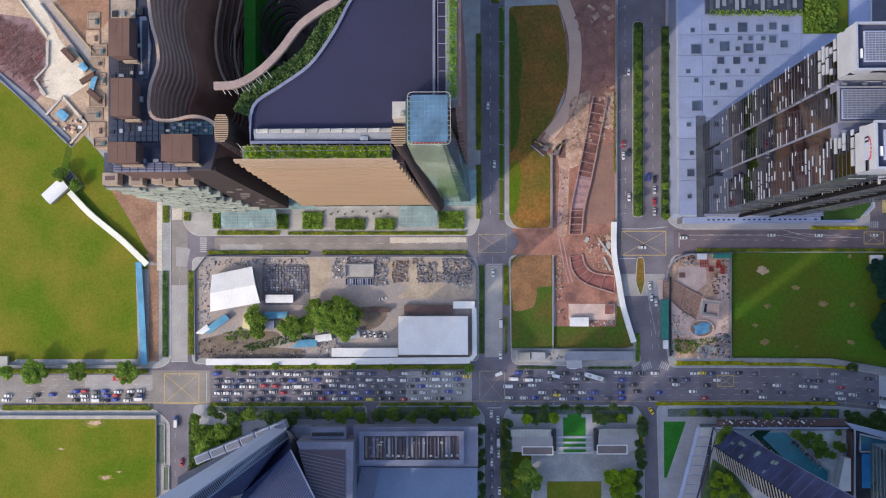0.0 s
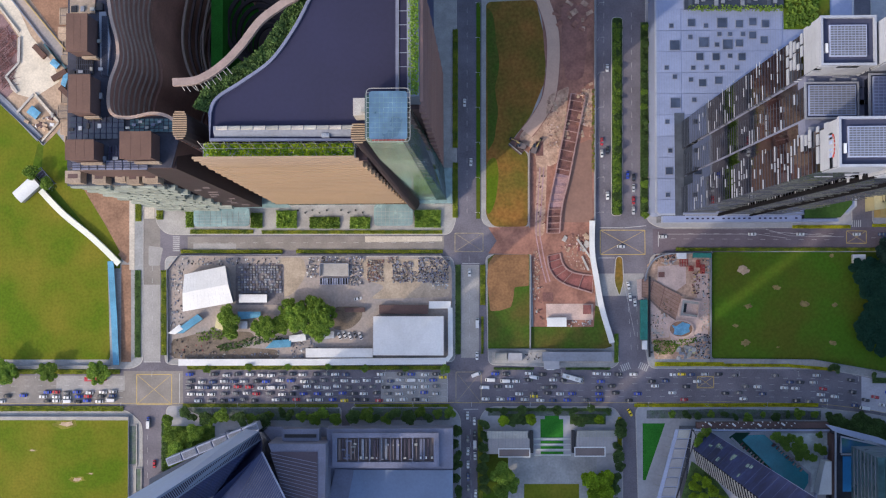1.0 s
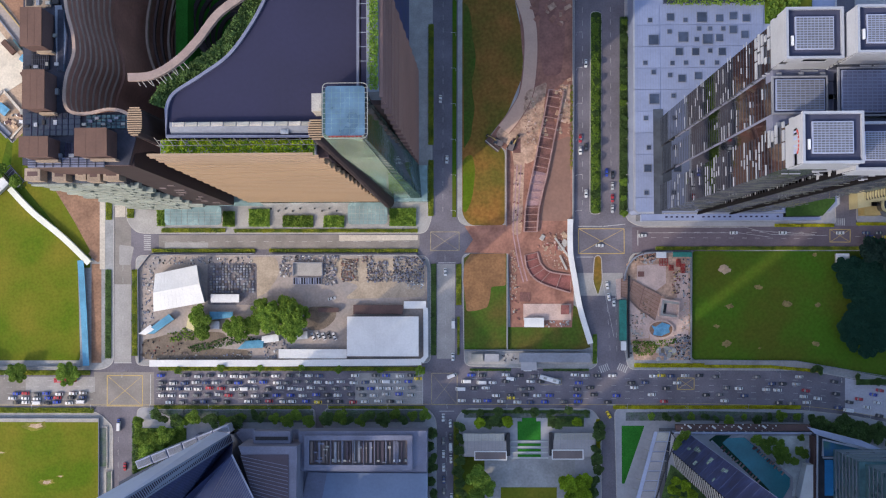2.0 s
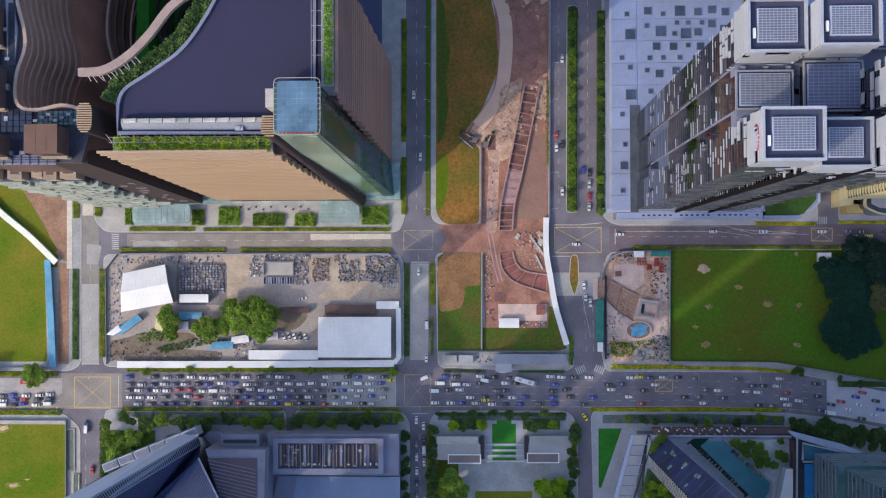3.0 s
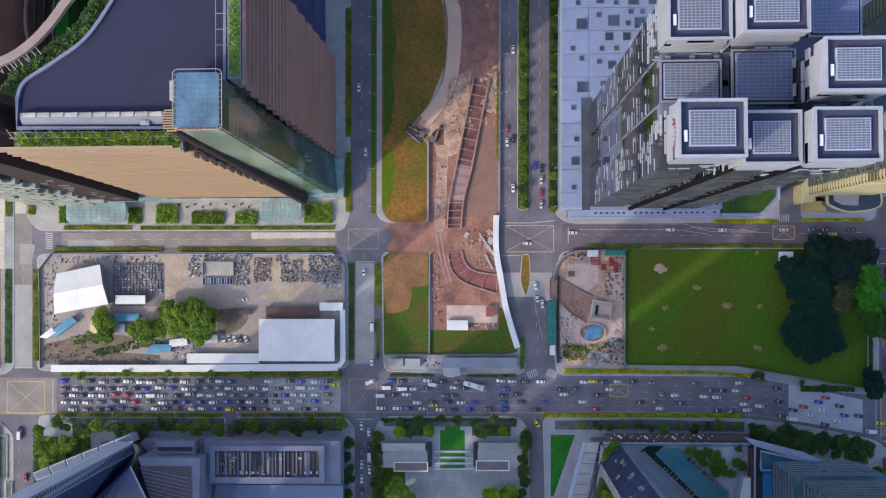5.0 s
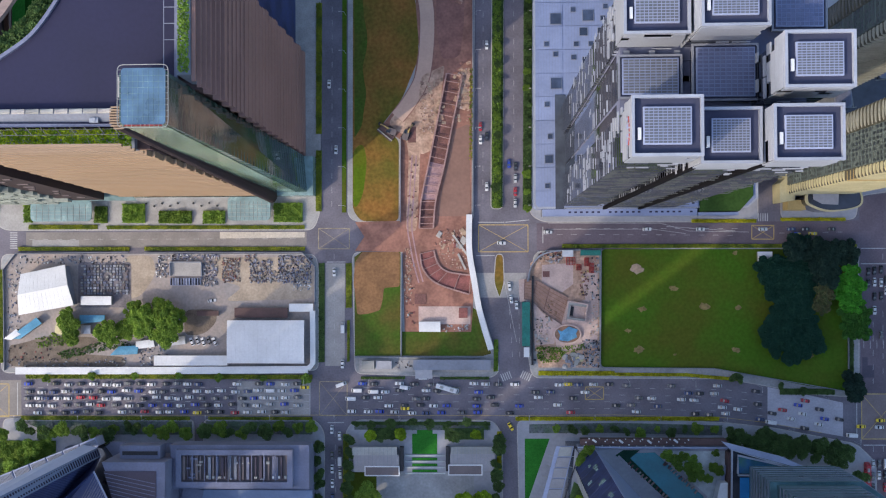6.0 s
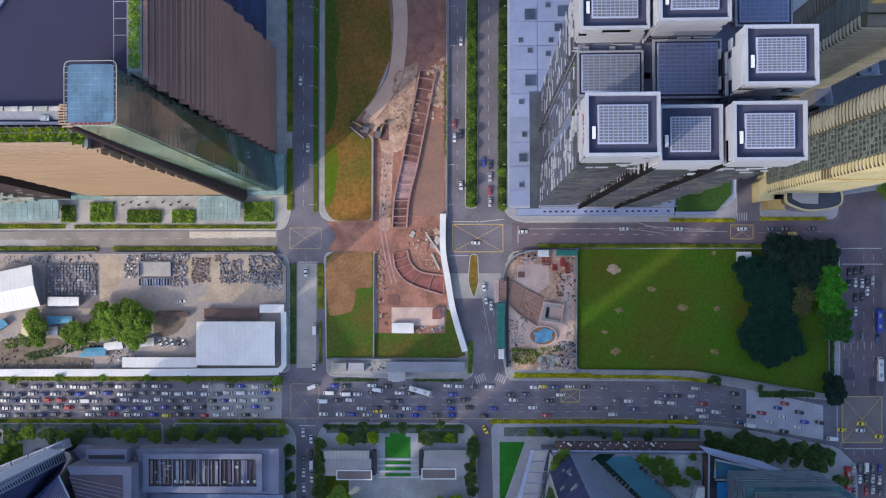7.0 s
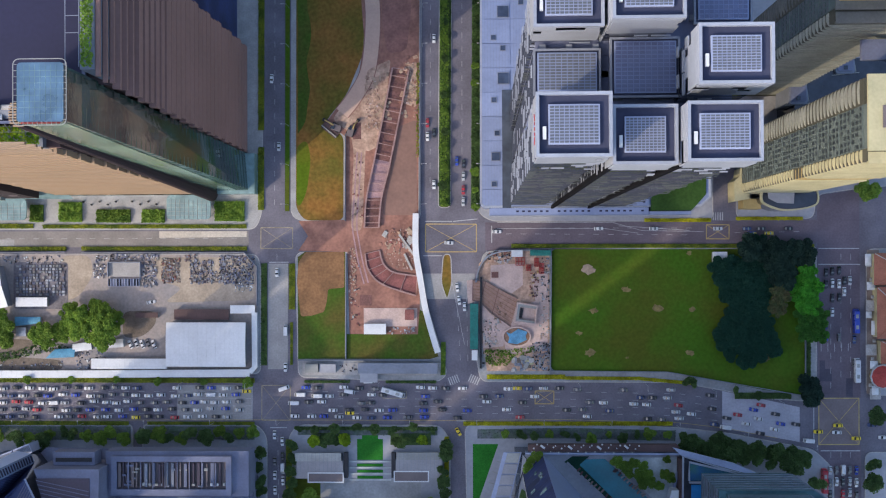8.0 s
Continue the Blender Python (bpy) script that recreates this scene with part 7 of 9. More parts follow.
def yellow_box(q, m=None):
    """A box junction: outline and two diagonals."""
    quads = [stripe(q[i], q[(i + 1) % 4], 0.42) for i in range(4)] + [stripe(q[0], q[2], 0.22), stripe(q[1], q[3], 0.22)]
    bm = bmesh.new()
    for k, s in enumerate(quads):
        prism(bm, s, ROAD, ROAD + (0.03 if k < 4 else 0.024 - 0.006 * (k - 4)))
    return tagged(done("box_junction", bm, m or M_paint_yellow), "yellow painted box junction with crossed diagonals", "road marking", kind="structure")


for q in ([(15.4, -69.3), (29.3, -69.3), (29.4, -52.3), (15.5, -52.3)], [(15.2, 14.3), (30.8, 14.2), (30.8, 24.4), (15.3, 24.5)]):
    yellow_box(q, M_paint_faint)
quad_bus = [(74.5, -58.6), (85.9, -58.6), (85.9, -55.2), (74.5, -55.2)]
tagged(marking("bay_outline", [stripe(quad_bus[i], quad_bus[(i + 1) % 4], 0.35) for i in range(4)], M_paint_faint, "worn painted outline of a road bay"))
for q in ([(-162, -69.7), (-142.5, -69.8), (-142.5, -53.3), (-162, -53.2)], [(95.5, 12.3), (120.2, 12.2), (120.2, 25.6), (95.6, 25.8)], [(230.7, 17.9), (241.5, 17.8), (241.6, 24.6), (230.8, 24.7)], [(148.1, -61.3), (157.1, -61.3), (157.2, -55.1), (148.2, -55.1)], [(283.5, -80.8), (302.5, -80.8), (302.6, -58.7), (283.6, -58.7)]):
    yellow_box(q)
NORTH = [(-351.8, -53.6), (-255.2, -53.2), (-136.8, -51.7), (11, -51.6), (104.3, -51.9), (162.6, -52.3), (216.8, -52.9), (239.7, -56.5), (275.9, -62.7), (307.9, -68.1), (376.8, -81.6)]
SOUTH = [(-351.6, -69.8), (-255.1, -69.5), (-136.8, -69.5), (10.9, -69.3), (104.1, -69.6), (162.5, -69.2), (216.7, -70.6), (239.5, -73.3), (275.7, -80.3), (307.8, -85.9), (376.7, -99.8)]


def along_road(f, x):
    """The point of the main road at a share f of its width (0: north) and at x metres."""
    for (a, b), (c, d) in zip(zip(NORTH, NORTH[1:]), zip(SOUTH, SOUTH[1:])):
        p, q = lerp(a, c, f), lerp(b, d, f)
        if p[0] <= x <= q[0]:
            return lerp(p, q, (x - p[0]) / (q[0] - p[0])), math.degrees(math.atan2(q[1] - p[1], q[0] - p[0]))
    return None, 0


quads = []
GAPS = [((-167.1, -62.1)[0], (-137.4, -62.2)[0]), ((11.9, -62.7)[0], (33.1, -62.7)[0]), ((281.1, -70.8)[0], (305.2, -70.8)[0])]
x = -240
while x < 300:
    if not any(a - 4 < x < b for a, b in GAPS):
        for f in (0.2, 0.4, 0.6, 0.8):
            p, q = along_road(f, x)[0], along_road(f, x + 2.7)[0]
            if p and q:
                quads.append(stripe(p, q, 0.16))
    x += 7.5
for a, b in (((22.7, 157.2), (22, 33)), ((23.1, 11.7), (23.1, -46.9)), ((23.2, -76.9), (23.6, -122.5)), ((98.6, 153.4), (97.8, 32)), ((113.8, 146.8), (113.3, 33.5)), ((-153.5, 14.2), (-153.4, -43.1)), ((-155.9, -79.6), (-155.8, -122.2)), ((289.8, 4.9), (289.3, -54.6)), ((294.6, 10.2), (294.1, -54.6)), ((299.2, 10.2), (298.7, -54.6)), ((289.1, -84.3), (288.9, -105.9)), ((293.9, -84.3), (293.7, -105.9)), ((298.4, -84.3), (298.3, -105.9)), ((127.6, 20.9), (228, 19.8)), ((144, 23.6), (228.1, 23.1)), ((244.2, 20.8), (279.2, 21.2)), ((-132.1, 19.8), (8.2, 19.4)), ((110, -2.5), (112.2, -40.8)), ((115.2, -2.6), (115.8, -40.8))):
    d = math.dist(a, b)
    k = 0.0
    while k < d - 3:
        quads.append(stripe(lerp(a, b, k / d), lerp(a, b, (k + 2.8) / d), 0.16))
        k += 7.0
for a, b in (((10.7, -52.2), (10.6, -69.3)), ((-138.1, -52.7), (-138.1, -69.2)), ((-158.2, -46.3), (-148.6, -46.3)), ((19.3, 7.6), (28.8, 7.6)), ((19.5, -72.8), (27.7, -72.8)), ((283.9, 5.4), (303.7, 5.3)), ((283.9, 13), (303.2, 12.9)), ((281.2, -63.3), (281.1, -80.3)), ((95.3, 27.1), (108.5, 27)), ((109, 27), (120.8, 28.1)), ((127.6, 24.7), (127.6, 16.5)), ((114.8, -69.5), (110.2, -69.5)), ((284.3, -83.8), (303, -83.8)), ((94.4, 10.4), (103.6, 10.4))):
    quads.append(stripe(a, b, 0.4))
for a, b in (((230.3, 28.8), (239.4, 28.7)), ((106.4, -50.7), (112.2, -48.5)), ((116.3, -48.5), (122.3, -51.2)), ((-140.1, 23.7), (-140.1, 14.1))):
    d = math.dist(a, b)
    u = (Vector(b) - Vector(a)).normalized()
    n = Vector((-u.y, u.x)) * 1.9
    for k in range(int(d / 1.1)):
        c = Vector(a) + u * (k * 1.1 + 0.5)
        quads.append(stripe(tuple(c - n), tuple(c + n), 0.5))
for a, b in (((284.9, -32.5), (284.9, -36.2)), ((288.1, -32.5), (288.1, -36.3)), ((291.3, -32.5), (291.3, -36.3)), ((294.6, -32.5), (294.5, -36.3)), ((297.8, -32.5), (297.7, -36.3)), ((130.3, 26.4), (186.1, 26)), ((186.1, 26), (199.7, 22.1)), ((199.7, 22.1), (229.4, 21.4)), ((130.3, 23.4), (182.1, 23.1)), ((182.1, 23.1), (198.3, 20.8)), ((108.3, -2.5), (114.2, -32.6)), ((107.5, -2.5), (108.3, -3.9)), ((117.9, -8), (117.2, -29.9)), ((188.8, 24.4), (222.7, 22))):
    quads.append(stripe(a, b, 0.2))
tagged(marking("lane_marking", quads, M_paint_white, "white painted lane dashes, stop lines and zebra bars"), kind="stuff")
edge = [stripe(along_road(0.985, k * 6.0)[0], along_road(0.985, k * 6.0 + 6)[0], 0.2) for k in range(-40, 44) if along_road(0.985, k * 6.0)[0] and along_road(0.985, k * 6.0 + 6)[0]]
tagged(marking("edge_line", edge, M_paint_yellow, "yellow painted road edge line"), kind="stuff")

# ---- vehicles ----
PAINTS = {}


def paint(name, col):
    if name not in PAINTS:
        PAINTS[name] = mat(name + "_paint", col, 0.3, 0.08, 2.0, 0.4, 0.04, spec=0.6)
    return PAINTS[name]


COLOURS = {"white": (0.62, 0.62, 0.63), "black": (0.02, 0.02, 0.025), "silver": (0.42, 0.43, 0.45), "grey": (0.12, 0.12, 0.13), "blue": (0.02, 0.05, 0.36), "red": (0.38, 0.02, 0.03), "yellow": (0.75, 0.55, 0.02), "navy": (0.03, 0.05, 0.14)}


def wheel_set(ob, length, width, r=0.33):
    me = None
    for sx in (-0.31, 0.31):
        for sy in (-1, 1):
            if me is None:
                bm = bmesh.new()
                tube(bm, (0, -0.11, 0), (0, 0.11, 0), r, r, 10)
                bm.normal_update()
                me = bpy.data.meshes.new("wheel")
                bm.to_mesh(me)
                bm.free()
                me.materials.append(M_tyre)
            w = new("wheel", me)
            w.location = (sx * length, sy * (width / 2 - 0.12), r)
            w.parent = ob


def loft(bm, sections):
    """A closed body from cross-sections: (x, half width, z low, z high)."""
    rings = [[bm.verts.new(p) for p in ((x, -w, lo), (x, w, lo), (x, w * 0.97, hi - 0.12), (x, w * 0.86, hi), (x, -w * 0.86, hi), (x, -w * 0.97, hi - 0.12))] for x, w, lo, hi in sections]
    for a, b in zip(rings, rings[1:]):
        for i in range(6):
            j = (i + 1) % 6
            bm.faces.new((a[i], a[j], b[j], b[i]))
    bm.faces.new(rings[0][::-1])
    bm.faces.new(rings[-1])


def car(colour):
    ob = at_base("car", 0, 0, ROAD, colour + " saloon car on the asphalt road", "car", "cars on the road")
    m = paint(colour, COLOURS[colour])
    bm = bmesh.new()
    loft(bm, [(-2.15, 0.70, 0.4, 0.86), (-1.9, 0.82, 0.25, 0.98), (-0.6, 0.85, 0.22, 1.0), (0.9, 0.85, 0.22, 0.98), (1.8, 0.80, 0.25, 0.86), (2.15, 0.66, 0.38, 0.70)])
    part("body", bm, m, ob).matrix_parent_inverse = Matrix()
    bm = bmesh.new()
    prism(bm, [(-1.75, -0.75), (1.05, -0.75), (1.05, 0.75), (-1.75, 0.75)], 0.92, 1.42, top=[(-1.15, -0.64), (0.25, -0.64), (0.25, 0.64), (-1.15, 0.64)])
    part("glasshouse", bm, M_windscreen, ob, "dark tinted car windows").matrix_parent_inverse = Matrix()
    bm = bmesh.new()
    prism(bm, [(-1.15, -0.66), (0.25, -0.66), (0.25, 0.66), (-1.15, 0.66)], 1.40, 1.47, top=[(-1.05, -0.58), (0.15, -0.58), (0.15, 0.58), (-1.05, 0.58)])
    part("roof", bm, m, ob).matrix_parent_inverse = Matrix()
    wheel_set(ob, 4.2, 1.7)
    return ob


def van(colour, length=5.2, h=2.1, name="van"):
    ob = at_base(name, 0, 0, ROAD, colour + " " + ("box van" if name == "van" else "city bus" if name == "bus" else "flatbed lorry") + " on the asphalt road", name, "cars on the road")
    m = paint(colour, COLOURS[colour])
    w = 0.95 if name == "van" else 1.25
    bm = bmesh.new()
    loft(bm, [(-length / 2, w * 0.94, 0.4, h), (-length / 2 + 0.3, w, 0.3, h + 0.06), (length / 2 - 1.3, w, 0.3, h + 0.06), (length / 2 - 0.25, w * 0.94, 0.3, h * 0.62), (length / 2, w * 0.9, 0.4, h * 0.5)])
    part("body", bm, m, ob).matrix_parent_inverse = Matrix()
    bm = bmesh.new()
    prism(bm, [(length / 2 - 1.15, -w * 0.8), (length / 2 - 0.35, -w * 0.8), (length / 2 - 0.35, w * 0.8), (length / 2 - 1.15, w * 0.8)], h * 0.66, h * 0.72, top=[(length / 2 - 1.25, -w * 0.8), (length / 2 - 1.1, -w * 0.8), (length / 2 - 1.1, w * 0.8), (length / 2 - 1.25, w * 0.8)])
    for v in bm.verts:
        v.co.z += 0.35
    part("windscreen", bm, M_windscreen, ob, "dark windscreen").matrix_parent_inverse = Matrix()
    if name == "bus":
        for k in (-0.25, 0.2):
            bm = bmesh.new()
            box(bm, k * length - 0.9, -0.6, h + 0.05, k * length + 0.9, 0.6, h + 0.3)
            part("roof_unit", bm, M_pale, ob, "pale roof cooling unit").matrix_parent_inverse = Matrix()
    wheel_set(ob, length, 2 * w, 0.38)
    return ob


KIT = {c: car(c) for c in COLOURS}
KIT_VAN = van("white")
KIT_BUS = {"white": van("white", 11.5, 3.1, "bus"), "red": van("red", 11.5, 3.6, "bus"), "blue": van("blue", 11.5, 3.6, "bus")}
used = set()


def put_car(src, x, y, turn):
    m = Matrix.Translation((x, y, ROAD)) @ Matrix.Rotation(radians(turn), 4, "Z")
    if src.name in used:
        return copy_thing(src, m)
    used.add(src.name)
    src.matrix_basis = m
    return src


def any_car():
    r = rnd.random()
    for c, share in (("white", 0.33), ("black", 0.20), ("grey", 0.13), ("silver", 0.09), ("blue", 0.10), ("navy", 0.06), ("red", 0.055), ("yellow", 0.004)):
        r -= share
        if r < 0:
            return KIT[c]
    return KIT_VAN


rnd.seed(5)
LANES = (0.10, 0.30, 0.49, 0.69, 0.89)
STRETCHES = [  # from x, to x, lanes, share of places taken
    ((-216.7, -62)[0], (-168.1, -62.1)[0], (0.62, 0.76, 0.90), 0.95), ((-255.1, -65)[0], (-219.9, -65.1)[0], (0.72, 0.90), 0.75), ((-136.8, -62.2)[0], (10, -62.7)[0], LANES, 0.96),
    ((28.4, -62.7)[0], (82.1, -62.9)[0], LANES, 0.70), ((82.1, -62.9)[0], (138.8, -63.1)[0], LANES, 0.48), ((138.8, -63.1)[0], (227.5, -62.7)[0], LANES, 0.46), ((227.5, -62.7)[0], (238.0, -64.0)[0], LANES, 0.5),
]
for x0, x1, lanes, share in STRETCHES:
    for f in lanes:
        x = x0 + rnd.uniform(2, 6)
        while x < x1 - 3:
            if rnd.random() < share:
                p, a = along_road(f, x)
                if p:
                    put_car(any_car(), p[0] + rnd.uniform(-0.5, 0.5), p[1] + rnd.uniform(-0.45, 0.45), a + 180 + rnd.uniform(-1, 1))
            x += rnd.uniform(5.1, 7.4) if share > 0.8 else rnd.uniform(5.3, 8.8)


def queue(a, b, share, gap=(5.6, 7.6)):
    """Cars in a lane from a to b."""
    d = math.dist(a, b)
    turn = math.degrees(math.atan2(b[1] - a[1], b[0] - a[0]))
    k = 2.5
    while k < d:
        if rnd.random() < share:
            p = lerp(a, b, k / d)
            put_car(any_car(), p[0], p[1], turn + rnd.uniform(-1.5, 1.5))
        k += rnd.uniform(*gap)


queue((21.7, -73.7), (22, -124.1), 0.85)
queue((25.5, -76.9), (26.1, -124.1), 0.75)
queue((23.1, 11.7), (23.3, -8.9), 0.45)
queue((26.8, -15.3), (27.2, -46.9), 0.2)
queue((21.1, 150.8), (20.7, 35.6), 0.06)
queue((24.6, 150.8), (24.2, 35.6), 0.06)
queue((114.3, 63.7), (113.9, 33.5), 0.8)
queue((111.6, 146.8), (110.8, 35.1), 0.12)
queue((97.3, 147), (96.6, 35.2), 0.1)
queue((100.2, 124.5), (99.7, 32), 0.14)
queue((127.6, 22), (149.4, 21.6), 0.75)
queue((127.6, 18.7), (149.4, 18.3), 0.3)
queue((163, 23.2), (281.9, 22.5), 0.18)
queue((249.6, 20.5), (265.7, 20.4), 0.5)
queue((97.5, 22.7), (118, 22.6), 0.4)
queue((97.4, 17.2), (118, 16), 0.25)
for x, y0, y1, share in ((287.3, 4.0, -33, 0.75), (290.3, 4.5, -24, 0.75), (293.5, 5.0, -36, 0.72), (296.0, 0.0, -12, 0.7), (298.6, 0.0, -8, 0.6), (300.4, -28, -42, 0.7)):
    queue((x, y0), (x - 0.2, y1), share, (5.2, 7.2))
for x, share in ((288.6, 0.8), (291.6, 0.9), (294.6, 0.9), (297.8, 0.9), (301.0, 0.9)):
    queue((x, -90.5), (x - 0.1, -108), share, (5.1, 6.3))
for p, c in (((256.0, -61.9), "red"), ((252.5, -64.1), "blue"), ((262.9, -66.2), "black"), ((244.9, -66.5), "red"), ((254.6, -68.4), "white"), ((239.8, -68.1), "black"), ((248.9, -70.8), "white"), ((265.3, -70.8), "blue"), ((262.3, -73.5), "white"), ((255.6, -75.4), "black"), ((272.5, -71.1), "black"), ((291.8, -74.9), "white"), ((308.4, -71.4), "navy"), ((313.6, -77.3), "white")):
    put_car(KIT[c], p[0], p[1], 170 if p[0] < 275 else 180)
queue((113.8, -5.3), (115.8, -40.8), 0.6)
queue((110.5, -2.5), (114.2, -29.9), 0.5)
queue((-155.3, -76.4), (-155.8, -122.2), 0.5)
queue((-151.8, -76.4), (-152, -122.2), 0.25)
queue((-131.7, -67), (-131, -68.2), 0.0)
for p, a, c in (((283, -74.6), 180, "yellow"), ((292.4, -71.6), 180, "yellow"), ((300.9, -77.8), 180, "yellow"), ((139.5, -53.7), 180, "yellow"), ((111, -74.7), -60, "yellow"), ((58.4, -65.6), 0, "yellow"), ((260.4, 20.4), 0, "yellow"), ((252.3, 20.2), 0, "yellow"), ((8.2, -55.1), 0, "yellow")):
    put_car(KIT[c], p[0], p[1], a)
for p, a, c in (((-184.4, -55.4), 1, "red"), ((79.6, -55.6), -16, "white"), ((301.4, -45.2), 90, "white"), ((301, -21.7), 90, "blue"), ((285.5, -97.8), 90, "red")):
    put_car(KIT_BUS[c], p[0], p[1], a)
for p, a in (((26.5, -53.6), 20), ((278.4, -78.9), 176), ((239.0, -72.5), 172), ((27.4, -25.4), 90), ((68, -50.2), 0), ((-155.3, -80.5), 88), ((58.5, -55.2), -10)):
    put_car(KIT_VAN, p[0], p[1], a)

# ---- storage yard ----
def shed(pts, h, material, label, ridge=0.0, wall=None, n=8):
    """A low shed with an overhanging roof on walls; pts: its four roof corners."""
    c = middle(pts)
    ob = at_base("shed", c[0], c[1], WALKWAY, label, "shed")
    inner = [lerp(p, c, 0.04) for p in pts]
    prismpart("wall", inner, WALKWAY, h - 0.4, wall or M_pale, ob, "pale sheet walls")
    bm = bmesh.new()
    a0, a1, b1, b0 = pts
    up, dn = [], []
    for k in range(n + 1):
        t = k / n
        z = h + ridge * (1 - (2 * t - 1) ** 2)
        for (p, q), row in (((a0, b0), 0), ((a1, b1), 1)):
            x, y = lerp(p, q, t)
            up.append(bm.verts.new((x, y, z)))
            dn.append(bm.verts.new((x, y, z - 0.4)))
    for k in range(n):
        i = 2 * k
        bm.faces.new((up[i], up[i + 1], up[i + 3], up[i + 2]))
        bm.faces.new((dn[i + 2], dn[i + 3], dn[i + 1], dn[i]))
        bm.faces.new((up[i + 2], dn[i + 2], dn[i], up[i]))
        bm.faces.new((up[i + 1], dn[i + 1], dn[i + 3], up[i + 3]))
    bm.faces.new((up[0], dn[0], dn[1], up[1]))
    bm.faces.new((up[2 * n + 1], dn[2 * n + 1], dn[2 * n], up[2 * n]))
    bmesh.ops.recalc_face_normals(bm, faces=bm.faces)
    cover = part("roof", bm, material, ob, "sheet metal roof")
    bm = bmesh.new()
    d = math.dist(a0, a1)
    for k in range(1, int(d / 2.2)):
        t = k * 2.2 / d
        for j in range(n):
            s0, s1 = j / n, (j + 1) / n
            p0 = lerp(lerp(a0, a1, t), lerp(b0, b1, t), s0)
            p1 = lerp(lerp(a0, a1, t), lerp(b0, b1, t), s1)
            tube(bm, (*p0, h + 0.03 + ridge * (1 - (2 * s0 - 1) ** 2)), (*p1, h + 0.03 + ridge * (1 - (2 * s1 - 1) ** 2)), 0.03, n=4)
    tagged(part("roof_seam", bm, material, cover, "raised roof seams"), kind="stuff")
    return ob


shed([(-134.6, -18.2), (-106.8, -13.3), (-111.2, 6.9), (-133.7, 2.3)], 7, M_white, "large white gabled sheet-metal shed in the yard", 2.4, M_roof_grey, 2)
shed([(-29.8, -42.5), (8.8, -42.7), (8.9, -21.3), (-29.7, -21.2)], 6, M_white, "wide white flat-arched shed roof", 0.9)
shed([(-104.2, -13.4), (-88.7, -13.4), (-88.7, -9), (-104.2, -8.9)], 4, M_white, "long white container shed", 0.15)
shed([(-141.9, -30.3), (-135.5, -30.3), (-124.4, -22.5), (-127.3, -19.6)], 3.2, M_blue, "blue sheet-roofed site office", 0.3)
shed([(-143.8, -30.3), (-140, -30.9), (-134.9, -27.8), (-137.4, -25.3)], 3.4, M_white, "small white site cabin", 0.2)
shed([(-117.5, -27.2), (-109.9, -29.7), (-106.7, -20.9), (-116.2, -19.6)], 4, M_cream, "cream canopy roof beside trees", 0.5)
shed([(-105, -22.9), (-92.3, -21.6), (-92.3, -18.5), (-105, -18.4)], 3.2, M_blue, "blue sheet-roofed yard shelter", 0.2)
shed([(-104.4, -27.9), (-99.6, -27.9), (-99.6, -23.5), (-104.4, -23.5)], 3.2, M_steel, "grey sheet-roofed yard store", 0.2)
shed([(-89.8, -38.7), (-75.8, -38.1), (-75.2, -33.7), (-85.3, -34.3)], 3.2, M_blue, "bright blue sheet roof in the yard", 0.3)
shed([(-76.5, -35.6), (-67, -34.4), (-67.6, -30.6), (-76.5, -31.8)], 3.2, M_white, "small white flat-roofed yard cabin", 0.2)
shed([(-58.7, -33.8), (-51.5, -33.2), (-51.8, -29.1), (-58.7, -30)], 3.0, M_steel, "pale grey sheet yard roof", 0.2)
shed([(-45.7, -19), (-34.6, -19), (-34.6, -16.5), (-45.7, -16.5)], 3, M_umber, "dark long open store beside trees", 0.1)
shed([(-26.7, -20), (0.1, -20.1), (0.2, -15.1), (-26.7, -15)], 3, M_umber, "dark long open store roof", 0.1)


def hoarding(lines, w, h, material, label, name="covered_walkway"):
    """A covered walkway: a narrow roof on posts along a line."""
    ob = at_base(name, *lines[0], WALKWAY, label, "walkway")
    bm = bmesh.new()
    band(bm, lines, -w / 2, w / 2, h - 0.25, h)
    cover = part("roof", bm, material, ob, "sheet roof")
    bm = bmesh.new()
    band(bm, lines, -w / 2 + 0.1, -w / 2 + 0.2, WALKWAY, h - 0.25)
    part("screen", bm, material, ob, "boarded screen")
    for k, p in enumerate(lines):
        if k % 2 == 0:
            bm = bmesh.new()
            tube(bm, (p[0], p[1], WALKWAY), (p[0], p[1], h - 0.25), 0.08, n=6)
            part("post", bm, M_steel, ob)
    bm = bmesh.new()
    for a, b in zip(lines, lines[1:]):
        d = math.dist(a, b)
        for k in range(int(d / 2.5)):
            c = lerp(a, b, (k + 0.5) * 2.5 / d)
            obox(bm, c[0], c[1], h, h + 0.06, 0.08, w, math.degrees(math.atan2(b[1] - a[1], b[0] - a[0])))
    tagged(part("roof_seam", bm, material, cover, "roof seams"), kind="stuff")
    return ob


hoarding([(-138, -46.4), (-67.3, -46.4), (10.1, -46)], 3.6, 3.0, M_white, "long white covered walkway before the yard")
hoarding([(-67.3, -41.3), (-30.3, -41.4)], 5.0, 3.4, M_white, "white covered bay of the yard fence")
hoarding([(10.1, -45.7), (12.6, -42.9), (12.5, -16.7)], 2.6, 3.1, M_white, "white covered yard entrance walk")
hoarding([(0.8, -15.1), (12.8, -15.1)], 4.0, 3.2, M_white, "white covered yard gate roof")
hoarding(smooth_line([(91, 30.9), (90.9, 13.5), (93, -0.4), (95.9, -17.1), (101.4, -36.3)], 5), 2.9, 3.0, M_white, "curved white covered walkway beside the street")
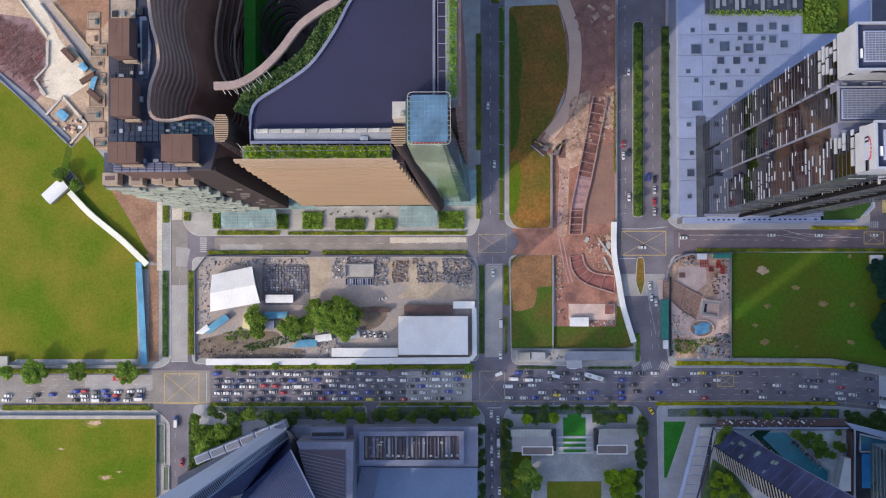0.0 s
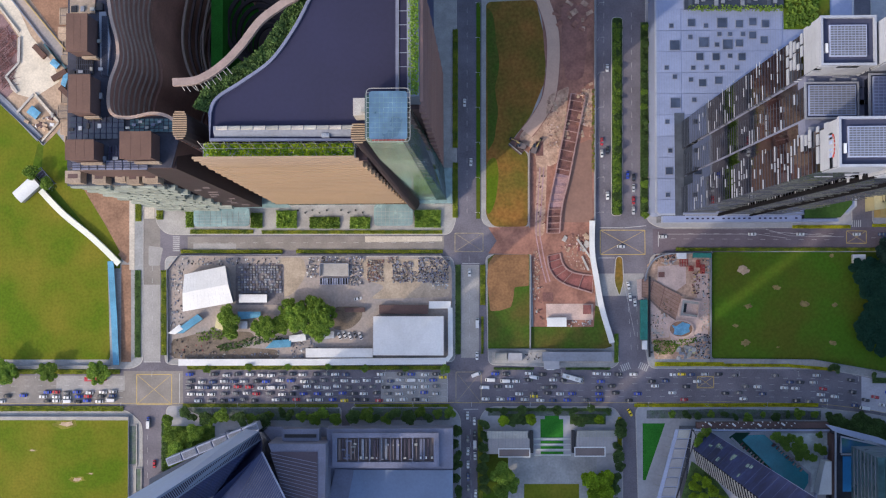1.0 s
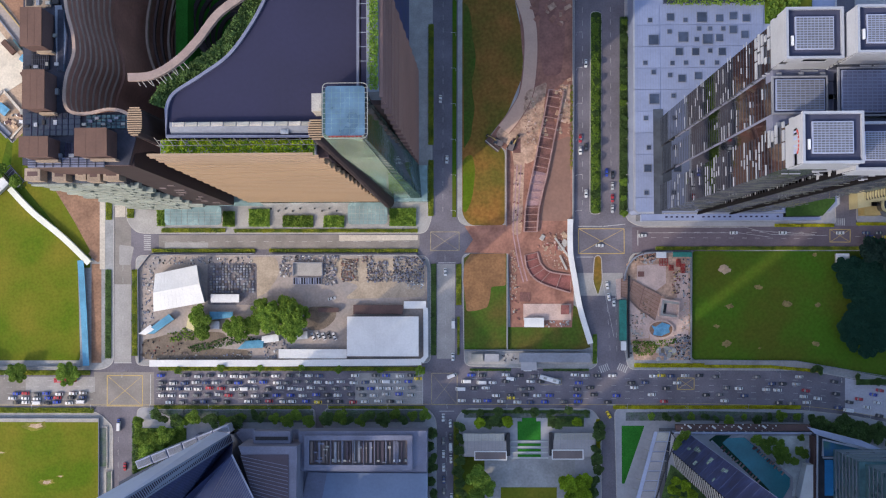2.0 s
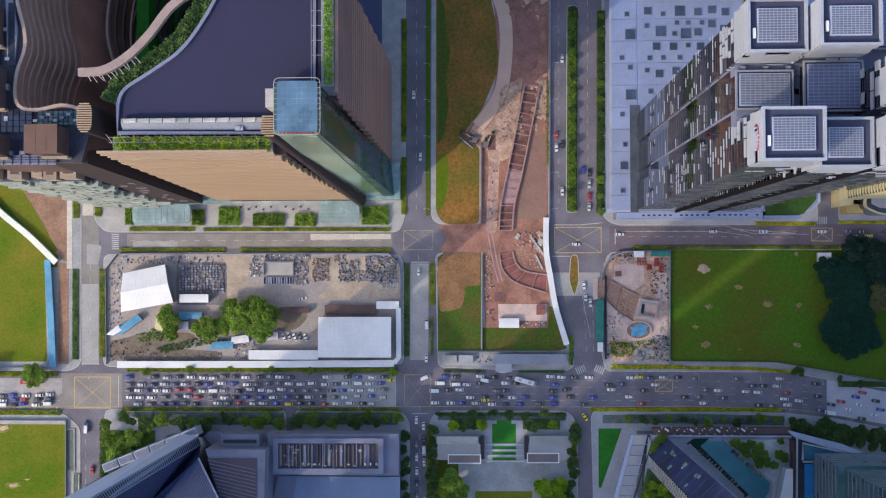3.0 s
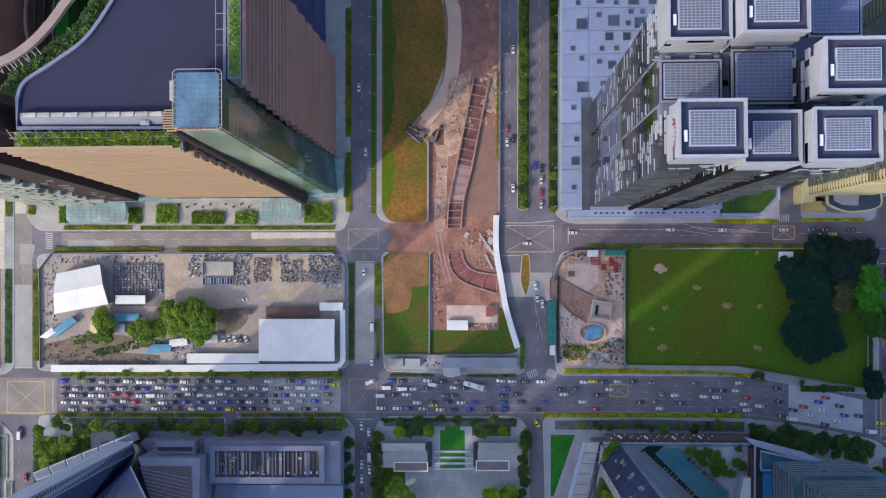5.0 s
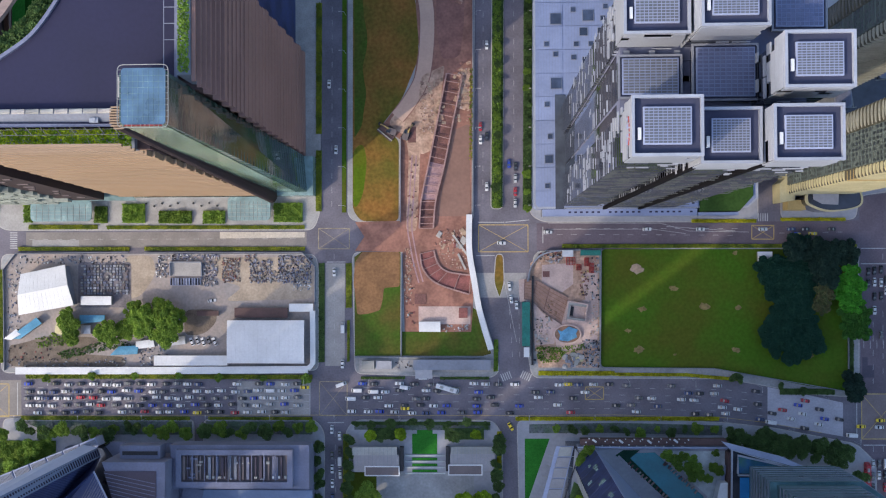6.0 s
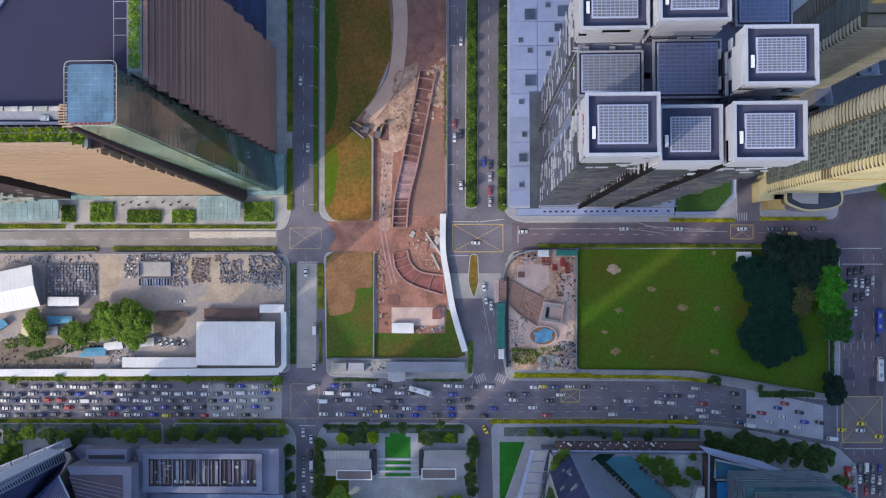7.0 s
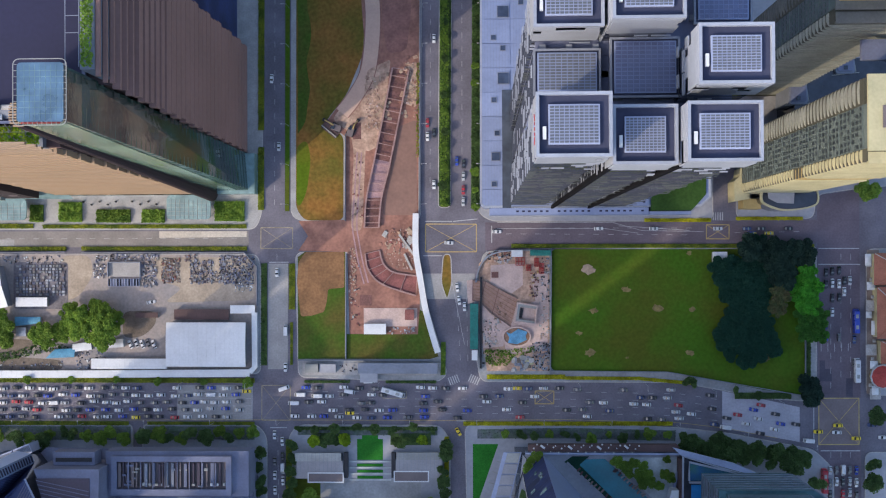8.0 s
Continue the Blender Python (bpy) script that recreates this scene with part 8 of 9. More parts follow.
hoarding(smooth_line([(-171.3, 8.2), (-185.7, 22.2), (-203.3, 36.7), (-215.5, 49.5)], 4), 3.2, 3.0, M_walk_roof, "pale white covered walkway across the field")
hoarding([(-176, 9.8), (-174, -20.7), (-172.7, -47.6)], 3.4, 3.0, M_blue, "blue-roofed covered walkway beside bare soil")
shed([(-225.4, 42.4), (-215.0, 52.0), (-219.6, 57.8), (-230.4, 48.0)], 5, M_white, "white arched field shelter", 1.2)
shed([(233, 6.8), (240, 6.7), (240, 11.6), (233, 11.6)], 3, M_white, "white flat-roofed field cabin", 0.15)

# open steel frame beside the field shelter
ob = at_base("pergola", -213.5, 56.0, WALKWAY, "open grey steel pergola beside the field shelter", "pergola")
corners = [(-219.0, 58.6), (-215.6, 62.2), (-207.6, 53.4), (-210.9, 50.2)]
for k in range(4):
    a, b = corners[k], corners[(k + 1) % 4]
    bm = bmesh.new()
    tube(bm, (*a, 2.8), (*b, 2.8), 0.16, n=6)
    part("top_rail", bm, M_roof_grey, ob)
    bm = bmesh.new()
    tube(bm, (*a, WALKWAY), (*a, 2.9), 0.14, n=6)
    part("post", bm, M_roof_grey, ob)
for k in range(1, 7):
    a, b = lerp(corners[0], corners[3], k / 7), lerp(corners[1], corners[2], k / 7)
    bm = bmesh.new()
    tube(bm, (*a, 2.8), (*b, 2.8), 0.12, n=5)
    part("cross_rail", bm, M_roof_grey, ob)
prismpart("slab", [lerp(r, (-213.3, 56.1), 0.06) for r in corners], WALKWAY - 0.1, WALKWAY + 0.2, M_patch, ob, "dark paved floor")

# stacked materials and clutter
CLUTTER = (M_roof_grey, M_pale, M_dark, M_roof_grey, M_hall, M_white, M_roof_grey, M_hall, M_gravel, M_brown_grey)


def ridged(bm, x, y, lx, ly, h, a, n=4):
    """A bundle of bars lying side by side, as one body with a ridged top."""
    prof = []
    for k in range(n):
        v = -ly / 2 + k * ly / n
        prof += [(v, h * 0.45), (v + ly / n * 0.15, h * rnd.uniform(0.75, 1.0)), (v + ly / n * 0.75, h * rnd.uniform(0.75, 1.0))]
    prof = [(-ly / 2, 0)] + prof + [(ly / 2, h * 0.45), (ly / 2, 0)]
    c, s = math.cos(radians(a)), math.sin(radians(a))
    ends = [[bm.verts.new((x + c * u - s * v, y + s * u + c * v, WALKWAY + w)) for v, w in prof] for u in (-lx / 2, lx / 2)]
    m = len(prof)
    for k in range(m):
        j = (k + 1) % m
        bm.faces.new((ends[0][k], ends[0][j], ends[1][j], ends[1][k]))
    bm.faces.new(ends[0][::-1])
    bm.faces.new(ends[1])
    bmesh.ops.recalc_face_normals(bm, faces=bm.faces)


stacks = {}


def heap(name, pts_lims, n, label, sizes=(0.35, 1.35), h=(0.25, 0.9), mats=CLUTTER, cat="materials", turn=25):
    """Stacks of building materials scattered over a rectangle: bundles of bars, crates and piles."""
    x0, y0, x1, y1 = pts_lims
    rest = {}
    for _ in range(int(n * (1.7 if sizes[1] < 1.5 else 1))):
        x, y = rnd.uniform(x0, x1), rnd.uniform(y0, y1)
        lx, hh, a = rnd.uniform(*sizes), rnd.uniform(*h), rnd.choice((0, 90)) + rnd.uniform(-turn, turn)
        ly = lx * rnd.uniform(0.4, 0.8)
        m = rnd.choice(mats)
        single = stacks.get(name, 0) < 280 and rnd.random() < 0.3
        bm = bmesh.new() if single else rest.setdefault(m.name, (bmesh.new(), m))[0]
        kind = rnd.random()
        if kind < 0.45 and single:
            ridged(bm, x, y, lx, ly, hh, a)
        elif kind < 0.75:
            c, s = math.cos(radians(a)), math.sin(radians(a))
            q = [(x + c * u - s * v, y + s * u + c * v) for u, v in ((-lx / 2, -ly / 2), (lx / 2, -ly / 2), (lx / 2, ly / 2), (-lx / 2, ly / 2))]
            prism(bm, q, WALKWAY, WALKWAY + hh, top=[lerp(p, (x, y), 0.14) for p in q])
        else:
            ring = [(x + lx * 0.5 * rnd.uniform(0.7, 1.2) * math.cos(k * math.pi / 4), y + lx * 0.5 * rnd.uniform(0.7, 1.2) * math.sin(k * math.pi / 4)) for k in range(8)]
            prism(bm, ring, WALKWAY, WALKWAY + hh * 0.7, top=[lerp(p, (x, y), 0.6) for p in ring])
        if single:
            stacks[name] = stacks.get(name, 0) + 1
            tagged(done("timber_bale" if kind < 0.45 else "crate" if kind < 0.75 else "mound", bm, m), label, cat, "yard clutter")
    for bm, m in rest.values():
        tagged(done("rubble", bm, m), "loose scrap and rubble lying on the ground", "rubble", kind="stuff")


rnd.seed(31)
# pallets in tidy rows
bx0, by0, bx1, by1 = (-105.5, -8.4, -81, 6.9)
for r in range(11):
    for k in range(15):
        if rnd.random() < 0.82:
            x = bx0 + (bx1 - bx0) * (k + 0.5) / 15 + rnd.uniform(-0.2, 0.2)
            y = by0 + (by1 - by0) * (r + 0.5) / 11
            bm = bmesh.new()
            w = rnd.uniform(0.9, 1.5)
            for j in range(3):
                box(bm, x - w / 2, y - 0.45 + j * 0.32, WALKWAY, x + w / 2, y - 0.2 + j * 0.32, WALKWAY + rnd.uniform(0.7, 1.1))
            tagged(done("pallet", bm, rnd.choice((M_steel, M_brown_grey, M_pale, M_roof_grey, M_roof_grey, M_hall))), "grey pallet of scaffold parts in a row", "pallet", "yard pallets")
patch("hardstanding", rounded([(-106.8, -14.7), (-79.7, -14.8), (-79.7, 8.1), (-106.8, 8.2)], 2), M_pallet_bay, "stained hardstanding under the pallets", "ground", Z1 + 0.06)
for lims, n, lab in (((-66, 8.3, -34.7, 11.8), 80, "row of grey crates along the yard fence"), ((-44.3, -4.5, -36, 7.9), 110, "stack of grey steel and timber in the yard"), ((-67.2, 0.4, -60.9, 7.4), 45, "heap of grey scrap beside a storage bay")):
    heap("material_stack", lims, n, lab)
for k in range(11):
    p = lerp((-59, -1.9), (-45, -1.9), k / 10)
    ob = at_base("steel_skip", p[0], p[1], WALKWAY, "blue-grey steel skip in a row", "skip", "yard skips")
    bm = bmesh.new()
    band(bm, [(p[0] - 0.6, p[1] - 1.8), (p[0] + 0.6, p[1] - 1.8), (p[0] + 0.6, p[1] + 1.8), (p[0] - 0.6, p[1] + 1.8), (p[0] - 0.6, p[1] - 1.8)], -0.08, 0.08, WALKWAY, 1.5)
    part("side", bm, M_bluewhite, ob, "blue-grey steel sides")
    boxpart("load", (p[0] - 0.5, p[1] - 1.7, WALKWAY, p[0] + 0.5, p[1] + 1.7, rnd.uniform(0.7, 1.3)), rnd.choice((M_roof_grey, M_hall, M_dark)), ob, "loose scrap load")
rusty = (M_brown_grey, M_umber, M_pale, M_brown_grey, M_sand, M_roof_grey, M_rust)
mixed = (M_hall, M_dark, M_plum, M_roof_grey, M_hall, M_pale, M_brown_grey, M_roof_grey, M_brown_grey, M_gravel)
for lims, n, mats in (((-33.5, -2.3, -24.6, 9.7), 170, rusty), ((-19.5, -2.5, -8.3, 8.8), 190, mixed), ((-22, 8.4, -16.3, 11.6), 26, rusty), ((-8.7, -2.4, 0.2, 3.3), 60, mixed), ((-4.9, -3.0, 11.9, 10.9), 300, mixed), ((2.1, -6.6, 11, -2.5), 22, (M_white, M_pale, M_roof_grey))):
    heap("material_stack", lims, n, "jumbled heap of grey steel scrap in the yard", mats=mats)
heap("material_stack", (-143.2, -30.5, -136.2, 7.7), 60, "stack of timber along the yard fence")
heap("material_stack", (-136.9, 7.6, -82.6, 11.4), 70, "stack of pipes along the yard fence")
heap("material_stack", (-76.2, -44.1, -59.7, -30.7), 60, "grey yard clutter beside a shed")
heap("material_stack", (-143.2, -44.5, -81, -40.5), 50, "grey timber and sheet stacks in the yard", mats=(M_roof_grey, M_yard_mud, M_brown_grey, M_hall, M_pale))
heap("material_stack", (-143.2, -43.2, -120.9, -33.7), 16, "dark timber stack in the yard", mats=(M_umber, M_dark, M_rust))
slab = at_base("storage_bay", *(-50.7, 2.5), WALKWAY, "concrete storage bay with low walls", "storage bay")
prismpart("slab", [(-59.6, 1), (-43.7, 0.9), (-43.7, 7.9), (-59.6, 8)], WALKWAY, WALKWAY + 0.5, M_concrete, slab, "pale concrete slab")
bm = bmesh.new()
q = [(-59.6, 1), (-43.7, 0.9), (-43.7, 7.9), (-59.6, 8)]
band(bm, [q[1], q[2], q[3], q[0]], -0.3, 0.3, WALKWAY, 2.2)
part("bay_wall", bm, M_roof_grey, slab, "grey bay wall")
for k in range(5):
    p = (-48.9, -32.1)
    put_car(KIT[("white", "silver", "white", "grey", "white")[k]], p[0] + k * 2.9, p[1] + (k % 2) * 0.6, 115)
put_car(KIT["white"], *(-38.6, -11.5), 10)
# yard fence
fence_line = [(-144.2, -46.3), (-144.9, 4.6), (-138.5, 12.8), (-81, 13.2)]
for line in (fence_line, [(-72.3, 12.8), (7.3, 12.4), (13.6, 5.4), (13.5, -13.6)], [(56.9, 69.8), (56.6, 27.4)], [(57.1, 11.5), (56.7, -39.4)], [(33.3, -40), (98.1, -40.2)], [(156.4, 13.6), (155.6, -46.7)], [(121.2, 4.9), (128.9, 12.8), (156.4, 13.6)], [(277.5, 12.8), (277, -57.3)], [(155.8, -45.3), (211.4, -45.9), (275.9, -57.3)], [(-319.6, -47.6), (-176.7, -48.1)], [(-319.3, -75.9), (-166.1, -76.4), (-166, -122.2)], [(-264.5, 122.5), (-214.8, 75.4)], [(93.8, 153.4), (92.7, 31.4)]):
    ob = at_base("site_fence", *line[0], WALKWAY, "low grey sheet fence along the plot", "fence")
    for a, b in zip(line, line[1:]):
        bm = bmesh.new()
        band(bm, [a, b], -0.12, 0.12, WALKWAY, 2.0)
        part("fence_panel", bm, M_roof_grey, ob)
        bm = bmesh.new()
        tube(bm, (*a, WALKWAY), (*a, 2.2), 0.12, n=6)
        part("post", bm, M_steel, ob)

# ---- trench works ----
def trench(left, right, n, slabs=(), deep=2.1, bed_mat=None):
    """An open cut between two lines, with sheet walls and cross struts."""
    c = middle(left + right)
    ob = at_base("trench", *c, WALKWAY, "open reddish trench with sheet-pile walls and struts", "trench")
    L, R = smooth_line(left, 6), smooth_line(right, 6)
    bm = bmesh.new()
    prism(bm, L + R[::-1], Z1, Z1 + 0.12)
    part("floor", bm, bed_mat or M_pit, ob, "wet dark clay floor")
    for ln in (L, R):
        bm = bmesh.new()
        band(bm, ln, -0.2, 0.2, WALKWAY, deep)
        part("sheet_wall", bm, M_rust, ob, "rusty sheet-pile wall")
        bm = bmesh.new()
        band(bm, ln, -0.38, 0.38, deep - 0.5, deep + 0.1)
        part("waler", bm, M_waler, ob, "dusty steel waler")
    m = len(L) - 1
    for k in range(n + 1):
        t = k / n * m
        i = min(int(t), m - 1)
        a, b = lerp(L[i], L[i + 1], t - i), lerp(R[i], R[i + 1], t - i)
        bm = bmesh.new()
        tube(bm, (*a, deep - 0.1), (*b, deep - 0.1), 0.2, n=6)
        part("strut", bm, M_waler, ob)
    for t0, t1 in slabs:
        i0, i1 = int(t0 * m), max(int(t0 * m) + 1, int(t1 * m))
        bm = bmesh.new()
        prism(bm, L[i0:i1 + 1] + R[i0:i1 + 1][::-1], Z1 + 0.12, Z1 + 0.3)
        part("base_slab", bm, M_pit_slab, ob, "pink concrete base slab")
    return ob


trench([(80, 101.6), (75.7, 79.9), (71.1, 57.6), (67.1, 38.5), (66, 24.2)], [(87.9, 100.2), (83.3, 78.2), (78.7, 55.9), (74.4, 38.5), (73, 24.2)], 17, ((0.52, 0.76),))
trench([(66.3, 11.5), (67.8, 3.6), (74.7, -3.4), (90.8, -8.9)], [(73.2, 13.1), (75.1, 6.7), (80.1, 2.5), (91.5, 0.6)], 6, deep=1.1, bed_mat=M_rust)
heap("spoil_heap", (70.7, 76.7, 78.6, 99.1), 26, "lumpy heap of pale excavated soil", (1.5, 3.2), (0.2, 0.7), (M_sand, M_pink, M_sand), "soil heap", 60)
heap("spoil_heap", (83.4, 73.4, 91.4, 108.6), 26, "lumpy heap of reddish excavated soil", (1.5, 3.2), (0.2, 0.7), (M_sand, M_dirt, M_pink), "soil heap", 60)
heap("spoil_heap", (71.2, 137.5, 91.9, 156.1), 30, "low heap of reddish excavated soil", (2, 5), (0.2, 0.7), (M_dirt, M_dirt_deep, M_dirt, M_pink), "soil heap", 60)
heap("spoil_heap", (73.3, 13, 89.8, 22.5), 22, "trampled spoil and rubble", (1, 4), (0.2, 0.9), (M_sand, M_dirt, M_rust, M_kerb), "soil heap", 60)
heap("material_stack", (59.2, 25.8, 65.2, 60.8), 16, "timber and steel beside the trench", mats=(M_umber, M_rust, M_sand))
heap("material_stack", (59.2, -24.9, 63.6, 11.5), 22, "steel and timber beside the plot fence", mats=(M_rust, M_umber, M_sand, M_kerb))
# ruts of the haul track
for off in (-1.2, 0.9):
    ln = smooth_line([(63.8, 60.8), (62.4, 41.7), (61.3, 25.8), (62.5, 16.3), (64.3, 6.7), (66.8, -2.8)], 4)
    l, r = ribbon(ln, off - 0.35, off + 0.35)
    patch("wheel_rut", l + r[::-1], M_pit_slab, "pale wheel rut in the earth", "track", Z1 + 0.14)
slab = at_base("site_slab", *(76.8, -21.8), WALKWAY, "pale concrete site slab with white cabins", "slab")
prismpart("slab", [(65.4, -23.7), (91.3, -23.8), (91.4, -14.9), (65.4, -14.8)], Z1, Z1 + 0.25, M_site_slab, slab, "dusty pale slab")
shed([(65.7, -27.3), (76.4, -27.4), (76.4, -22.3), (65.7, -22.3)], 3, M_white, "white site cabin on a pale slab", 0.2)
shed([(85.5, -20.5), (89.9, -20.5), (90, -15.5), (85.6, -15.5)], 3, M_rust, "rust-red steel site container", 0.1)
heap("material_stack", (77.4, -27.2, 90.6, -23.7), 16, "white and grey site clutter", mats=(M_white, M_kerb, M_steel, M_pale))
for q in ([(67.7, 34.7), (72.8, 34.7), (72.8, 35.9), (67.7, 36)], [(60.4, 67.2), (64.5, 67.2), (64.5, 75.2), (60.4, 75.2)], [(63.5, -13.5), (69.2, -13.6), (69.3, -8.5), (63.6, -8.5)]):
    patch("steel_plate", q, M_pit, "dark steel road plate", "plate", Z1 + 0.2)
for p in (((82.8, 20.9), (92.8, 6.6)), ((85.3, 11.4), (89, 3.5))):
    ob = at_base("site_fence", *p[0], WALKWAY, "low white concrete site barrier", "fence")
    bm = bmesh.new()
    band(bm, [p[0], p[1]], -0.5, 0.5, WALKWAY, 1.4)
    part("barrier", bm, M_kerb, ob)


tan_rubble = (M_pink, M_sand, M_site_slab, M_dirt_flat, M_ramp)
heap("material_stack", (66.5, 72.0, 73.5, 98.0), 90, "tan spoil and rubble beside the trench", (0.4, 1.4), (0.2, 0.7), tan_rubble, "spoil")
heap("material_stack", (85.5, 84.0, 91.0, 104.0), 80, "tan spoil and rubble beside the trench", (0.4, 1.4), (0.2, 0.7), tan_rubble, "spoil")
heap("material_stack", (58.2, -12.0, 61.5, 14.0), 50, "rubble along the plot fence", (0.4, 1.2), (0.2, 0.6), tan_rubble, "spoil")
heap("material_stack", (76.0, 4.0, 90.0, 24.0), 60, "tan spoil inside the trench bend", (0.4, 1.4), (0.2, 0.6), tan_rubble, "spoil")


def excavator(p, turn, reach):
    ob = at_base("excavator", *p, Z1, "dusty tracked excavator on the haul road", "excavator")
    c, s = math.cos(radians(turn)), math.sin(radians(turn))

    def at(u, v):
        return p[0] + c * u - s * v, p[1] + s * u + c * v
    for v in (-1.5, 1.5):
        bm = bmesh.new()
        x, y = at(0, v)
        obox(bm, x, y, Z1, Z1 + 0.9, 4.6, 0.8, turn)
        part("track", bm, M_dark, ob, "dark steel track")
    bm = bmesh.new()
    x, y = at(-0.7, 0)
    obox(bm, x, y, Z1 + 0.9, Z1 + 2.2, 4.2, 3.0, turn + 12)
    part("body", bm, M_brown_grey, ob, "dusty machine body")
    bm = bmesh.new()
    x, y = at(1.0, 0.9)
    obox(bm, x, y, Z1 + 1.0, Z1 + 3.0, 1.8, 1.2, turn + 12)
    part("cab", bm, M_windscreen, ob, "dark glazed cab")
    bm = bmesh.new()
    tube(bm, (*at(1.2, -0.4), Z1 + 2.0), (*at(reach * 0.55, -0.4), Z1 + 4.4), 0.35, n=6)
    part("boom", bm, M_ochre, ob, "ochre boom")
    bm = bmesh.new()
    tube(bm, (*at(reach * 0.55, -0.4), Z1 + 4.4), (*at(reach, -0.4), Z1 + 1.2), 0.28, n=6)
    part("arm", bm, M_ochre, ob, "ochre arm")
    bm = bmesh.new()
    x, y = at(reach + 0.3, -0.4)
    obox(bm, x, y, Z1 + 0.2, Z1 + 1.3, 1.2, 1.5, turn)
    part("bucket", bm, M_dark, ob, "steel bucket")
    return ob


excavator((52.1, 73), 150, 6.5)
excavator((59.7, 71.1), 60, 6.0)
platform = at_base("site_platform", *(49.3, 71.1), Z1, "white-edged timber loading platform", "platform")
bm = bmesh.new()
obox(bm, *(49.9, 72.4), Z1, Z1 + 0.6, 9.0, 5.0, 140)
part("deck", bm, M_umber, platform, "brown plank deck")
bm = bmesh.new()
x, y = (48.9, 71.1)
obox(bm, x, y, Z1, Z1 + 1.2, 9.2, 0.5, 140)
part("edge", bm, M_pale, platform, "grey edge board")

# ---- walled piling site ----
green = [(118.7, -13), (118, -29.9), (118.5, -39.7)]
ob = at_base("site_hoarding", *green[0], WALKWAY, "dark green hoarding with container roofs", "fence")
prismpart("panel", [(116.9, -34.6), (120.7, -34.6), (120.9, -12.8), (117, -12.8)], WALKWAY, 3.0, M_green_net, ob, "dark green sheet roof")
shed([(117.7, -40), (120.4, -40), (120.5, -35.1), (117.7, -35.1)], 3, M_white, "white guard hut beside the green hoarding", 0.1)
shed([(145.9, 10.2), (156, 10.1), (156, 12.8), (146, 12.9)], 3, M_green_net, "green steel container site office", 0.1)
shed([(137, 9.7), (142.4, 9.6), (142.4, 12.9), (137, 12.9)], 3, M_white, "white flat-roofed site office cabin", 0.1)
pit = at_base("excavation_pit", *(137, -8.1), WALKWAY, "stepped brown excavation pit", "pit")
ramp = [(118.4, -1.4), (124.7, -2.0), (130.9, -5.7), (140.0, -10.5), (136.5, -24.0), (127.6, -17.8), (121.9, -12.0), (118.2, -11.4)]
prismpart("ramp", ramp, Z1, Z1 + 0.2, M_ramp, pit, "brown sloping ramp")
for k in range(8):
    t = k / 7
    bm = bmesh.new()
    band(bm, [lerp(ramp[0], ramp[7], t), lerp(ramp[1], ramp[6], t), lerp(ramp[2], ramp[5], t), lerp(ramp[3], ramp[4], t)], -0.12, 0.12, Z1, Z1 + (0.9 if k in (0, 7) else 0.32))
    part("ramp_rib", bm, M_brown_grey if k in (0, 7) else M_brown, pit, "timber ramp edge")
for k, (a, b) in enumerate(((0, 7), (1, 6), (2, 5))):
    bm = bmesh.new()
    band(bm, [ramp[a], ramp[b]], -0.12, 0.12, Z1, Z1 + 0.36)
    part("ramp_rib", bm, M_pit, pit, "timber ramp edge")
prismpart("plate", [(127.4, 2.5), (130.8, 2.5), (130.8, -0.4), (127.4, -0.4)], Z1, Z1 + 0.15, M_pit, pit, "dark steel plate")
prismpart("gravel_strip", [(122.3, -12.6), (126.5, -17.5), (134.0, -24.5), (133.0, -33.5), (123.2, -34.5)], Z1, Z1 + 0.09, M_site_slab, pit, "pale rough ground")
prismpart("haul_strip", [(146.2, 1.1), (154.6, 1.6), (154.4, -23.2), (149.6, -23.2), (148.7, -12.6)], Z1, Z1 + 0.09, M_site_slab, pit, "pale dusty service strip")
bm = bmesh.new()
band(bm, [(122.0, -44.1), (122.2, -12.5), (122.4, 0.1)], -0.5, 0.5, Z1, 1.4)
part("edge_wall", bm, M_dark, pit, "dark site edge wall")
ring_wall = smooth_line([(119.8, -2.6), (121.5, 4.3), (125.3, 9.7), (131.6, 12.1), (138.5, 12.7)], 5)
bm = bmesh.new()
band(bm, ring_wall, -0.35, 0.35, Z1, 2.2)
part("curved_wall", bm, M_roof_grey, pit, "grey curved site wall")
prismpart("apron", [(115.4, -1.7), (119.3, -1.2), (119.5, -12.1), (115.9, -12.9)], Z1, Z1 + 0.1, M_site_slab, pit, "pale gate apron")
prismpart("dusty_floor", [(127, 5.6), (142.5, 6.6), (142.5, -4), (137, -8.1), (126.9, -3.4)], Z1, Z1 + 0.08, M_site_slab, pit, "pale dusty floor")
fr = at_base("concrete_frame", *(145.1, -18.5), WALKWAY, "white concrete basement frame under construction", "frame")
q = [(138.4, -21.6), (148.2, -22.8), (149.3, -14.0), (139.9, -12.4)]
bm = bmesh.new()
band(bm, q + [q[0]], -0.45, 0.45, Z1, 3.0)
part("ring_beam", bm, M_site_slab, fr, "pale ring beam")
for w0, w1 in ((0.0, 0.16), (0.82, 1.0)):
    prismpart("slab_edge", [lerp(q[0], q[3], w0), lerp(q[1], q[2], w0), lerp(q[1], q[2], w1), lerp(q[0], q[3], w1)], Z1, 2.7, M_pale, fr, "white slab edge")
prismpart("cross_beam", [lerp(q[0], q[1], 0.0), lerp(q[0], q[1], 0.16), lerp(q[3], q[2], 0.16), lerp(q[3], q[2], 0.0)], Z1, 2.6, M_pale, fr, "pale cross beam")
